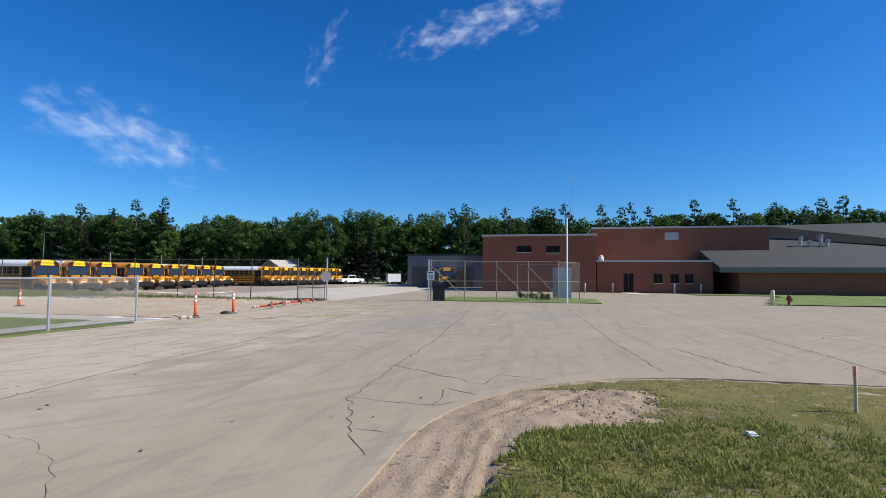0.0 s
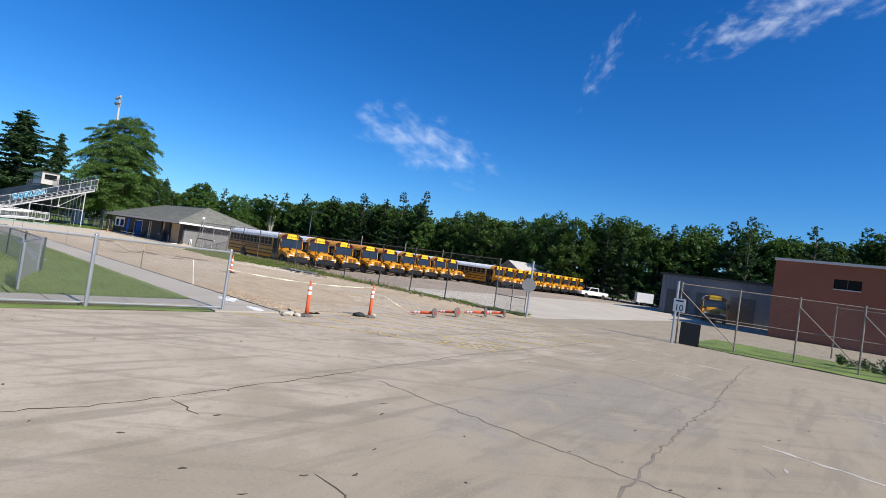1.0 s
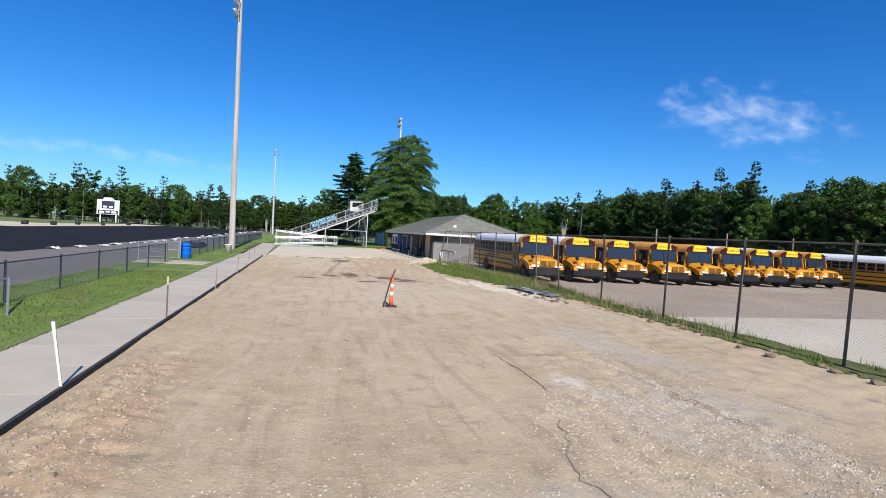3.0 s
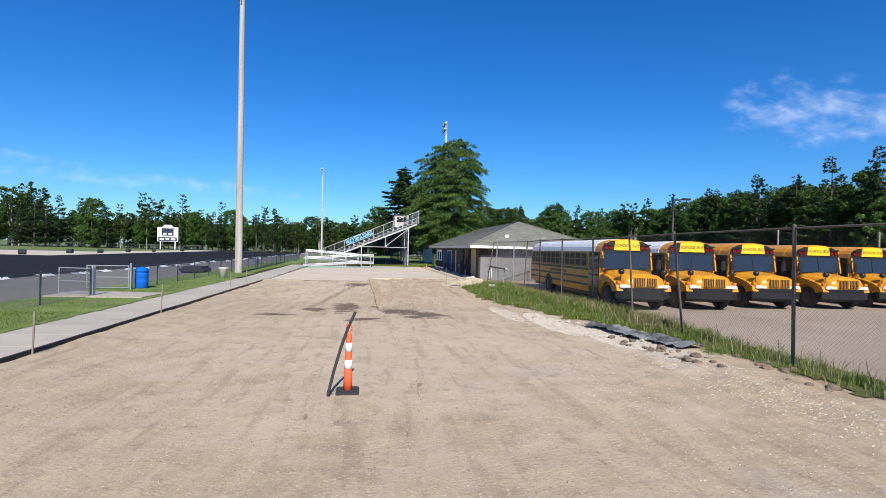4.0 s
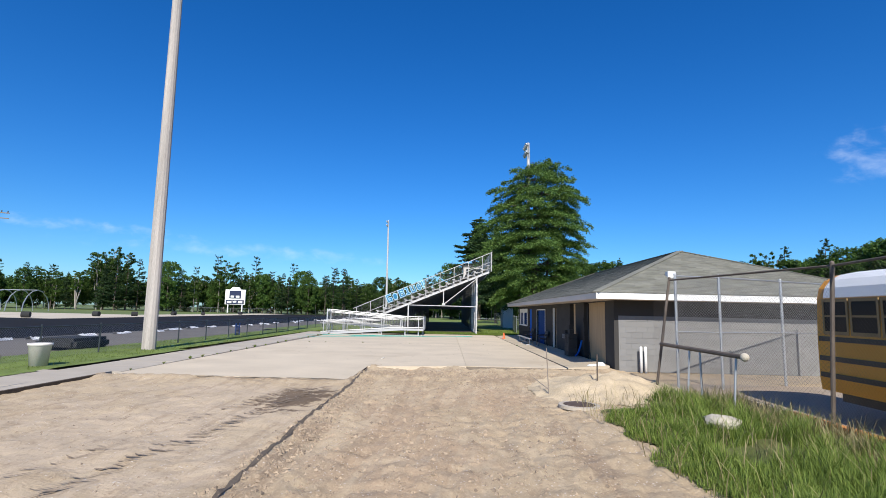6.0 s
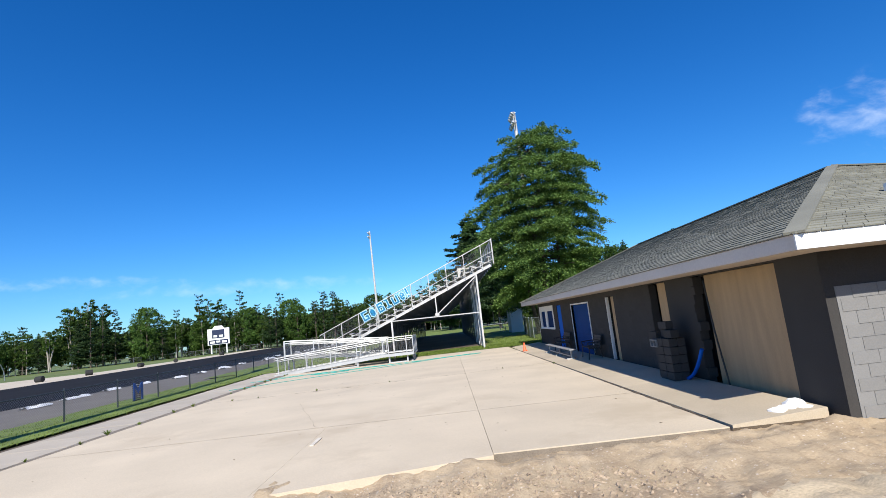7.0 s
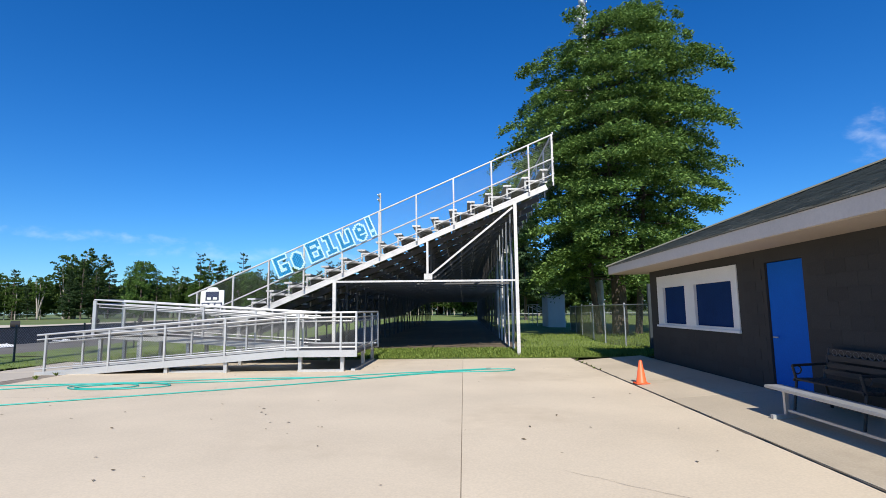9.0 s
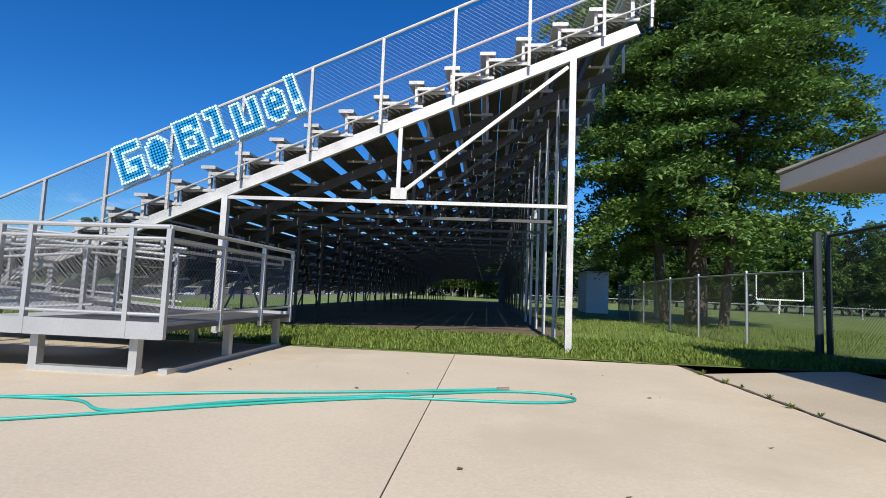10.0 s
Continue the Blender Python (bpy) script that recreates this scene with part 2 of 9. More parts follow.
ASPHALT = ground_mat("old_pale_asphalt", (0.320, 0.264, 0.186), (0.364, 0.303, 0.219), (0.24, 0.203, 0.152), streaks=((6.0, 0, 0.6, 12.0, False), (5.0, -40, 0.5, 14.0, False), (4.0, 12, 0.45, 10.0, True)), marks=((0.9, 5.0, 0, 0.655, 0.5, False), (1.2, 3.5, -38, 0.66, 0.55, True), (2.2, 6.0, 3, 0.66, 0.5, False)), bump=0.25, bump_dist=0.01,
                     zones=(((0.50, 0.415, 0.315), ((10.0, 20.5, 26.0, 7.0), (24.0, 21.8, 12.0, 5.0))), ((0.27, 0.24, 0.20), ((21.0, 14.0, 6.0, 2.6), (26.0, 9.0, 5.0, 2.0)))), mid=1.4)
BUSLOT = mat("bus_lot_asphalt", (0.33, 0.26, 0.19), 0.9, 0.18, 0.3, 50, bump=0.2, patch=(0.385, 0.32, 0.245), patch_scale=0.06, patch_cut=0.55)
DIRT = ground_mat("sandy_dirt", (0.416, 0.317, 0.203), (0.507, 0.400, 0.269), (0.276, 0.200, 0.131), streaks=((3.0, 90, 0.42, 9.0, False), (4.0, 83, 0.6, 8.0, True)), speck=(0.563, 0.487, 0.397), speck_scale=22.0, speck_cut=0.84, bump=0.7, bump_dist=0.045,
                  marks=((1.6, 3.0, 90, 0.635, 0.7, False), (5.0, 2.0, 8, 0.65, 0.75, False), (2.4, 2.0, 80, 0.64, 0.6, True)),
                  zones=(((0.392, 0.268, 0.165), ((20.3, 29.5, 0.9, 4.5), (20.5, 26.3, 1.2, 1.8))),
                         ((0.422, 0.365, 0.297), ((29.5, 29.5, 2.2, 2.6), (25.0, 26.0, 4.5, 1.2), (31.0, 34.0, 1.2, 4.5))),
                         ((0.523, 0.415, 0.297), ((27.0, 45.0, 8.0, 9.0), (24.0, 62.0, 4.0, 8.0))),
                         ((0.523, 0.458, 0.377), ((33.2, 47.0, 0.9, 3.4), (33.9, 43.5, 0.8, 2.4))), ((0.623, 0.537, 0.435), ((28.05, 30.9, 0.42, 1.15),)),
                         ((0.407, 0.292, 0.189), ((28.6, 60.5, 1.9, 9.5), (30.2, 66.5, 1.6, 3.0))), ((0.252, 0.170, 0.108), ((29.7, 30.2, 0.22, 3.2), (28.6, 33.2, 1.0, 0.35))), ((0.296, 0.215, 0.142), ((24.5, 68.0, 3.0, 0.35), (28.4, 70.6, 2.0, 1.2), (31.0, 69.8, 2.0, 1.2), (31.4, 61.0, 0.3, 5.0), (27.0, 62.0, 0.3, 8.0)))),
                  blot_col=(0.100, 0.066, 0.042), blots=((24.45, 52.6, 0.5, 0.5), (25.6, 53.4, 0.55, 1.7), (26.35, 50.0, 0.6, 0.4), (27.8, 52.2, 0.9, 0.8), (28.6, 51.2, 0.75, 0.9), (28.2, 50.6, 0.5, 0.4), (23.0, 51.2, 0.7, 0.4), (25.9, 65.2, 0.7, 1.6), (26.9, 53.8, 0.3, 0.35)))
BAREDIRT = ground_mat("rutted_bare_dirt", (0.345, 0.252, 0.165), (0.42, 0.315, 0.215), (0.22, 0.155, 0.10), streaks=((1.6, 25, 0.4, 6.0, False), (2.0, 40, 0.5, 7.0, True)), speck=(0.20, 0.145, 0.09), speck_scale=9.0, speck_cut=0.8, bump=0.8, bump_dist=0.04, mid=2.6)
SAND = mat("spoil_sand", (0.49, 0.39, 0.255), 0.95, 0.3, 1.6, 30, bump=0.5, bump_dist=0.02)
CONCRETE = mat("pale_concrete", (0.55, 0.46, 0.335), 0.85, 0.12, 0.5, 45, bump=0.14, patch=(0.485, 0.40, 0.285), patch_scale=0.28, patch_cut=0.56, ob_rand=0.05)
WALKCONC = mat("walkway_concrete", (0.42, 0.365, 0.29), 0.85, 0.12, 0.8, 45, bump=0.12, patch=(0.34, 0.29, 0.225), patch_scale=0.7, patch_cut=0.6, ob_rand=0.06)
HOUSEWALK = mat("house_walk_concrete", (0.46, 0.385, 0.28), 0.85, 0.14, 0.6, 45, bump=0.12, patch=(0.37, 0.305, 0.215), patch_scale=0.5, patch_cut=0.58, ob_rand=0.05)
CRACK = mat("crack_dirt", (0.10, 0.075, 0.05), 0.95, 0.3, 4, 40)
CRACKPALE = mat("worn_crack", (0.20, 0.165, 0.125), 0.95, 0.3, 3, 40)
GRASS = mat("mown_grass", (0.115, 0.165, 0.028), 0.9, 0.3, 0.8, 60, bump=0.6, bump_dist=0.03, col2=(0.155, 0.205, 0.04), patch=(0.16, 0.145, 0.06), patch_scale=0.35, patch_cut=0.6)
FARGRASS = mat("field_grass", (0.11, 0.15, 0.035), 0.95, 0.25, 0.05, 3, bump=0.3, patch=(0.20, 0.19, 0.08), patch_scale=0.03, patch_cut=0.55)
TRACK = mat("weathered_track", (0.165, 0.148, 0.13), 0.95, 0.15, 0.3, 40, bump=0.2, spec=0.2)
BLACKTOP = mat("fresh_blacktop", (0.016, 0.015, 0.016), 0.95, 0.25, 0.2, 40, bump=0.3, spec=0.12)
SANDSTRIP = mat("sand_strip", (0.50, 0.43, 0.33), 0.95, 0.15, 0.2, 20)
YELLOWLINE = mat("worn_yellow_line", (0.58, 0.40, 0.09), 0.8, 0.2, 3, 40, patch=(0.36, 0.32, 0.25), patch_scale=2.5, patch_cut=0.5)
GALV = mat("galvanised_steel", (0.42, 0.43, 0.44), 0.5, 0.12, 3, 60, metal=0.7, bump=0.03)
WIRE = mat("chain_link_wire", (0.24, 0.24, 0.235), 0.55, 0.1, 4, 60, metal=0.6, bump=0)
DARKPOST = mat("dark_coated_post", (0.035, 0.045, 0.05), 0.5, 0.2, 3, 60, bump=0.03)
BROWNPOST = mat("rusty_brown_post", (0.24, 0.20, 0.165), 0.7, 0.3, 4, 60, metal=0.3, bump=0.1)
RUSTPOST = mat("dark_rusty_post", (0.125, 0.10, 0.08), 0.75, 0.35, 4, 60, metal=0.2, bump=0.1)
ALU = mat("mill_aluminium", (0.50, 0.50, 0.49), 0.45, 0.08, 2, 50, metal=0.55, bump=0.03)
# weathered aluminium, darkened further for the shade below the seats; ramp decks share it
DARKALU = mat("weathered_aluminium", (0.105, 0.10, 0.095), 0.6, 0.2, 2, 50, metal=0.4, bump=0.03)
BUSYELLOW = mat("school_bus_yellow", (0.66, 0.28, 0.010), 0.35, 0.06, 1, 40, bump=0.02)
BUSROOF = mat("bus_white_roof", (0.78, 0.78, 0.76), 0.45, 0.06, 1, 40, bump=0.03)
BUSBLACK = mat("black_bus_trim", (0.012, 0.012, 0.013), 0.45, 0.2, 3, 40, bump=0.03)
TYRE = mat("tyre_rubber", (0.02, 0.02, 0.02), 0.85, 0.2, 4, 40)
RIM = mat("painted_rim", (0.05, 0.05, 0.05), 0.5, 0.2, 4, 40)
GLASS = glass_mat("dark_window_glass", (0.012, 0.014, 0.017))
DIMGLASS = mat("dusty_dark_glass", (0.012, 0.009, 0.007), 0.4, 0.2, 1, 20, bump=0, spec=0.12)
SHIELD = glass_mat("windshield_glass", (0.02, 0.028, 0.04), 0.08)
REDLENS = glass_mat("red_lens", (0.16, 0.008, 0.006), 0.2)
HEADLENS = glass_mat("clear_headlight_lens", (0.75, 0.75, 0.72), 0.15)
BRICK = mat("red_brick", (0.25, 0.085, 0.048), 0.9, 0.16, 0.4, 30, bump=0.2)
COPING = mat("pale_metal_coping", (0.50, 0.47, 0.43), 0.6, 0.1, 1, 30)
DARKROOF = mat("dark_standing_roof", (0.042, 0.042, 0.039), 0.85, 0.15, 0.6, 30, bump=0.1)
SHEETMETAL = mat("blue_grey_cladding", (0.13, 0.14, 0.16), 0.6, 0.12, 0.5, 30)
SHINGLE = mat("grey_green_shingles", (0.195, 0.19, 0.152), 0.92, 0.2, 0.8, 60, bump=0.4, bump_dist=0.01, island=0.16)
FASCIA = mat("cream_fascia", (0.62, 0.55, 0.48), 0.6, 0.08, 1, 30)
WHITE = mat("white_paint", (0.78, 0.77, 0.74), 0.55, 0.06, 1.5, 40, bump=0.05)
SOFFIT = mat("tan_soffit", (0.48, 0.40, 0.32), 0.8, 0.08, 1, 30)
BLOCK = mat("grey_painted_block", (0.054, 0.051, 0.048), 0.9, 0.14, 0.8, 50, bump=0.2, spec=0.2, ob_rand=0.07)
BLOCKPALE = mat("pale_grey_block", (0.20, 0.197, 0.19), 0.85, 0.12, 0.8, 50, bump=0.2, ob_rand=0.07)
BLUEPAINT = mat("royal_blue_paint", (0.002, 0.115, 0.52), 0.75, 0.1, 1.2, 40, bump=0.04, spec=0.2)
PLY = mat("raw_plywood", (0.42, 0.29, 0.16), 0.8, 0.14, 0.7, 18, stretch=(8, 8, 1))
ORANGE = mat("orange_plastic", (0.85, 0.13, 0.04), 0.5, 0.1, 3, 40, bump=0.03)
RUBBER = mat("black_rubber_base", (0.03, 0.03, 0.03), 0.85, 0.25, 4, 50)
REFLECT = mat("white_reflective_band", (0.85, 0.83, 0.8), 0.4, 0.05, 4, 50)
PALEBARK = mat("pale_smooth_bark", (0.36, 0.32, 0.27), 0.9, 0.25, 2, 14, bump=0.3, stretch=(3, 3, 0.6))
BARK = mat("tree_bark", (0.09, 0.07, 0.055), 0.95, 0.3, 2, 14, bump=0.8, bump_dist=0.03, stretch=(3, 3, 0.6))
POLEWOOD = mat("grey_weathered_pole", (0.40, 0.36, 0.32), 0.85, 0.38, 0.6, 20, bump=0.3, stretch=(6, 6, 0.25))
LEAF = leaf_mat("broad_leaves", (0.030, 0.072, 0.014), (0.102, 0.178, 0.034))
FIELDLEAF = leaf_mat("field_edge_leaves", (0.034, 0.074, 0.015), (0.112, 0.180, 0.036))
NEEDLE = leaf_mat("pine_needles", (0.022, 0.054, 0.022), (0.075, 0.128, 0.042))
HEMLOCK = leaf_mat("fresh_sprays", (0.052, 0.112, 0.027), (0.185, 0.290, 0.070))
ISLEBLADE = leaf_mat("olive_grass_blades", (0.085, 0.108, 0.018), (0.235, 0.255, 0.058))
BLADE = leaf_mat("grass_blades", (0.074, 0.128, 0.018), (0.245, 0.305, 0.066))
DRYBLADE = leaf_mat("dry_grass_blades", (0.22, 0.18, 0.08), (0.42, 0.36, 0.19))


# ---- mesh helpers ----
def bx(bm, x0, x1, y0, y1, z0, z1, bevel=0.0):
    """An upright box between two corners."""
    vs = [bm.verts.new((x, y, z)) for z in (z0, z1) for x, y in ((x0, y0), (x1, y0), (x1, y1), (x0, y1))]
    fs = [bm.faces.new([vs[i] for i in q]) for q in ((3, 2, 1, 0), (4, 5, 6, 7), (0, 1, 5, 4), (1, 2, 6, 5), (2, 3, 7, 6), (3, 0, 4, 7))]
    if bevel:
        bmesh.ops.bevel(bm, geom=list({e for f in fs for e in f.edges}), offset=bevel, segments=2, affect="EDGES", clamp_overlap=True)
    return bm


def rod(bm, a, b, r, seg=8, r2=None, caps=True):
    """A round bar from a to b, tapering to r2."""
    a, b = Vector(a), Vector(b)
    d = (b - a).normalized()
    u = d.orthogonal().normalized()
    w = d.cross(u)
    rings = []
    for p, q in ((a, r), (b, r if r2 is None else r2)):
        rings.append([bm.verts.new(p + q * (math.cos(k * math.tau / seg) * u + math.sin(k * math.tau / seg) * w)) for k in range(seg)])
    for k in range(seg):
        bm.faces.new((rings[0][k], rings[0][(k + 1) % seg], rings[1][(k + 1) % seg], rings[1][k]))
    if caps:
        bm.faces.new(rings[0][::-1])
        bm.faces.new(rings[1])
    return bm


def bar(bm, a, b, w, h):
    """A rectangular bar from a to b, w across and h deep (upright)."""
    a, b = Vector(a), Vector(b)
    d = (b - a).normalized()
    up = Vector((0, 0, 1)) if abs(d.z) < 0.95 else Vector((0, 1, 0))
    s = d.cross(up).normalized()
    t = s.cross(d)
    ring = [(p + s * sx * w / 2 + t * sz * h / 2) for p in (a, b) for sx, sz in ((-1, -1), (1, -1), (1, 1), (-1, 1))]
    vs = [bm.verts.new(p) for p in ring]
    for q in ((3, 2, 1, 0), (4, 5, 6, 7), (0, 1, 5, 4), (1, 2, 6, 5), (2, 3, 7, 6), (3, 0, 4, 7)):
        bm.faces.new([vs[i] for i in q])
    return bm


def prism(bm, pts, axis, lo, hi):
    """A polygon pulled out along an axis; pts are pairs of the other two coordinates in order."""
    def put(p, v):
        return {"x": (v, p[0], p[1]), "y": (p[0], v, p[1]), "z": (p[0], p[1], v)}[axis]
    a = [bm.verts.new(put(p, lo)) for p in pts]
    b = [bm.verts.new(put(p, hi)) for p in pts]
    n = len(pts)
    bm.faces.new(a[::-1])
    bm.faces.new(b)
    for k in range(n):
        bm.faces.new((a[k], a[(k + 1) % n], b[(k + 1) % n], b[k]))
    return bm


def lathe(bm, prof, cx=0.0, cy=0.0, seg=20, axis="z"):
    """A turned shape from (radius, height) pairs."""
    rings = []
    for r, h in prof:
        ring = []
        for k in range(seg):
            c, s = r * math.cos(k * math.tau / seg), r * math.sin(k * math.tau / seg)
            ring.append(bm.verts.new({"z": (cx + c, cy + s, h), "x": (h, cx + c, cy + s), "y": (cx + c, h, cy + s)}[axis]))
        rings.append(ring)
    for p, q in zip(rings, rings[1:]):
        for k in range(seg):
            bm.faces.new((p[k], p[(k + 1) % seg], q[(k + 1) % seg], q[k]))
    bm.faces.new(rings[0][::-1])
    bm.faces.new(rings[-1])
    return bm


def mesh_of(bm, name, material, smooth=False):
    bmesh.ops.recalc_face_normals(bm, faces=bm.faces)
    me = bpy.data.meshes.new(name)
    bm.to_mesh(me)
    bm.free()
    me.materials.append(material)
    if smooth:
        me.shade_smooth()
    return me


def part(name, bm, material, parent, label="", smooth=False):
    ob = new(name, mesh_of(bm, name, material, smooth))
    ob.parent = parent
    return tagged(ob, label) if label else ob


def piece(name, me, parent, at=(0, 0, 0)):
    """One more object on a shared mesh."""
    ob = new(name, me)
    ob.parent = parent
    ob.location = at
    return ob


def thing(name, label, category, group="", m=None):
    ob = new(name)
    ob.empty_display_size = 0.2
    if m is not None:
        ob.matrix_basis = m
    return tagged(ob, label, category, group)


def setting(name, bm, material, label="", category=""):
    ob = new(name, mesh_of(bm, name, material))
    return tagged(ob, label, category, kind="structure")


def raw(name, verts, faces, material, parent=None, label="", category="", kind=""):
    me = bpy.data.meshes.new(name)
    me.from_pydata([tuple(v) for v in verts], [], faces)
    me.materials.append(material)
    ob = new(name, me)
    if parent is not None:
        ob.parent = parent
    return tagged(ob, label, category, kind=kind)


def links(origin, u, w, h, pitch, r, lift=0.0):
    """Woven wire as crossing slanted strands that fill a w by h panel along u; returns verts and faces."""
    o, u = Vector(origin), Vector(u).normalized()
    v = Vector((0, 0, 1))
    n = u.cross(v)
    vs, fs = [], []
    for sgn in (1, -1):
        k = -h
        while k < w:
            s0, s1 = k, k + h
            t0, t1 = 0.0, h
            if s0 < 0:
                t0, s0 = -s0, 0.0
            if s1 > w:
                t1, s1 = h - (s1 - w), w
            if t1 - t0 > 0.02:
                if sgn < 0:
                    a, b = o + u * (w - s0) + v * t0, o + u * (w - s1) + v * t1
                else:
                    a, b = o + u * s0 + v * t0, o + u * s1 + v * t1
                d = (b - a).normalized()
                side = d.cross(n).normalized()
                i = len(vs)
                for p in (a, b):
                    vs += [p + n * r * sgn * 1.2 + side * 0, p + side * r - n * r * 0.5, p - side * r - n * r * 0.5]
                fs += [(i, i + 1, i + 4, i + 3), (i + 1, i + 2, i + 5, i + 4), (i + 2, i, i + 3, i + 5)]
            k += pitch
    return vs, fs

# ---- ground ----
def flat(name, pts, z0, z1, material, label, category):
    return setting(name, prism(bmesh.new(), pts, "z", z0, z1), material, label, category)


def arc(cx, cy, r, a0, a1, n=10):
    return [(cx + r * math.cos(radians(a0 + (a1 - a0) * k / n)), cy + r * math.sin(radians(a0 + (a1 - a0) * k / n))) for k in range(n + 1)]


def bumpy(name, x0, x1, y0, y1, step, height, material, label, category, keep=None):
    """A ground sheet of fine squares whose height follows a function of the plan."""
    nx, ny = max(2, round((x1 - x0) / step)), max(2, round((y1 - y0) / step))
    vs = [(x0 + (x1 - x0) * i / nx, y0 + (y1 - y0) * j / ny) for j in range(ny + 1) for i in range(nx + 1)]
    vs = [(x, y, height(x, y)) for x, y in vs]
    fs = []
    for j in range(ny):
        for i in range(nx):
            a = j * (nx + 1) + i
            cx, cy = x0 + (x1 - x0) * (i + 0.5) / nx, y0 + (y1 - y0) * (j + 0.5) / ny
            if keep is None or keep(cx, cy):
                fs.append((a, a + 1, a + nx + 2, a + nx + 1))
    ob = raw(name, vs, fs, material, None, label, category, "structure")
    ob.data.shade_smooth()
    return ob


bm = bmesh.new()
bx(bm, -2400, 2400, -2400, 2400, -1.2, -0.30)
setting("ground", bm, FARGRASS, "wide rough grassland reaching the horizon", "ground")

# the pale lot that the walk begins on, and the bus lot behind its fence
IX, IY, IR = 6.55, 5.55, 4.9                         # the rounded corner of the island
lot_pts = [(62.8, -60), (62.8, 17.3), (62.8, 24.3), (35.6, 24.3), (19.5, 24.3), (-60, 24.3), (-60, IY + IR)] + arc(IX, IY, IR, 90, 0, 14) + [(IX + IR, IY - 0.05), (IX + IR, -60)]
lot = flat("pavement_lot", lot_pts, -0.35, 0.0, ASPHALT, "pale worn asphalt lot with dirt-filled cracks", "pavement")
flat("pavement_gate_apron", [(35.75, 24.3), (120, 24.3), (120, 40.5), (35.75, 38.5)], -0.35, -0.003, mat("pale_apron", (0.48, 0.42, 0.33), 0.9, 0.14, 0.3, 40, bump=0.15), "pale concrete apron inside the bus gate", "pavement")
flat("pavement_bus_lot", [(35.75, 38.5), (120, 40.5), (120, 130), (62, 130), (62, 69), (35.75, 69)], -0.35, -0.004, BUSLOT, "brownish asphalt bus parking lot", "pavement")
flat("pavement_side_lot", [(62.8, 17.3), (120, 17.3), (120, 24.3), (62.8, 24.3)], -0.35, -0.006, BUSLOT, "brownish asphalt beside the brick building", "pavement")


def crack(pts, width, material=None, seed=1, wander=0.18, name="crack", parent=lot, z=0.004):
    """A wandering ribbon of dirt in a crack."""
    rnd = random.Random(seed)
    path = []
    for (ax, ay), (bx_, by) in zip(pts, pts[1:]):
        n = max(2, int(math.hypot(bx_ - ax, by - ay) / 0.16))
        for k in range(n):
            s = k / n
            path.append((ax + (bx_ - ax) * s + rnd.uniform(-wander, wander), ay + (by - ay) * s + rnd.uniform(-wander, wander)))
    path.append(pts[-1])
    vs, fs = [], []
    for k, (x, y) in enumerate(path):
        a, b = path[max(0, k - 1)], path[min(len(path) - 1, k + 1)]
        d = Vector((b[0] - a[0], b[1] - a[1]))
        d = d.normalized() if d.length > 0 else Vector((1, 0))
        w = width * rnd.uniform(0.25, 1.0) * (0.4 if k in (0, len(path) - 1) else 1)
        vs += [(x - d.y * w / 2, y + d.x * w / 2, z), (x + d.y * w / 2, y - d.x * w / 2, z)]
        if k:
            i = 2 * k
            fs.append((i - 2, i - 1, i + 1, i))
    return raw(name, vs, fs, material or CRACK, parent)


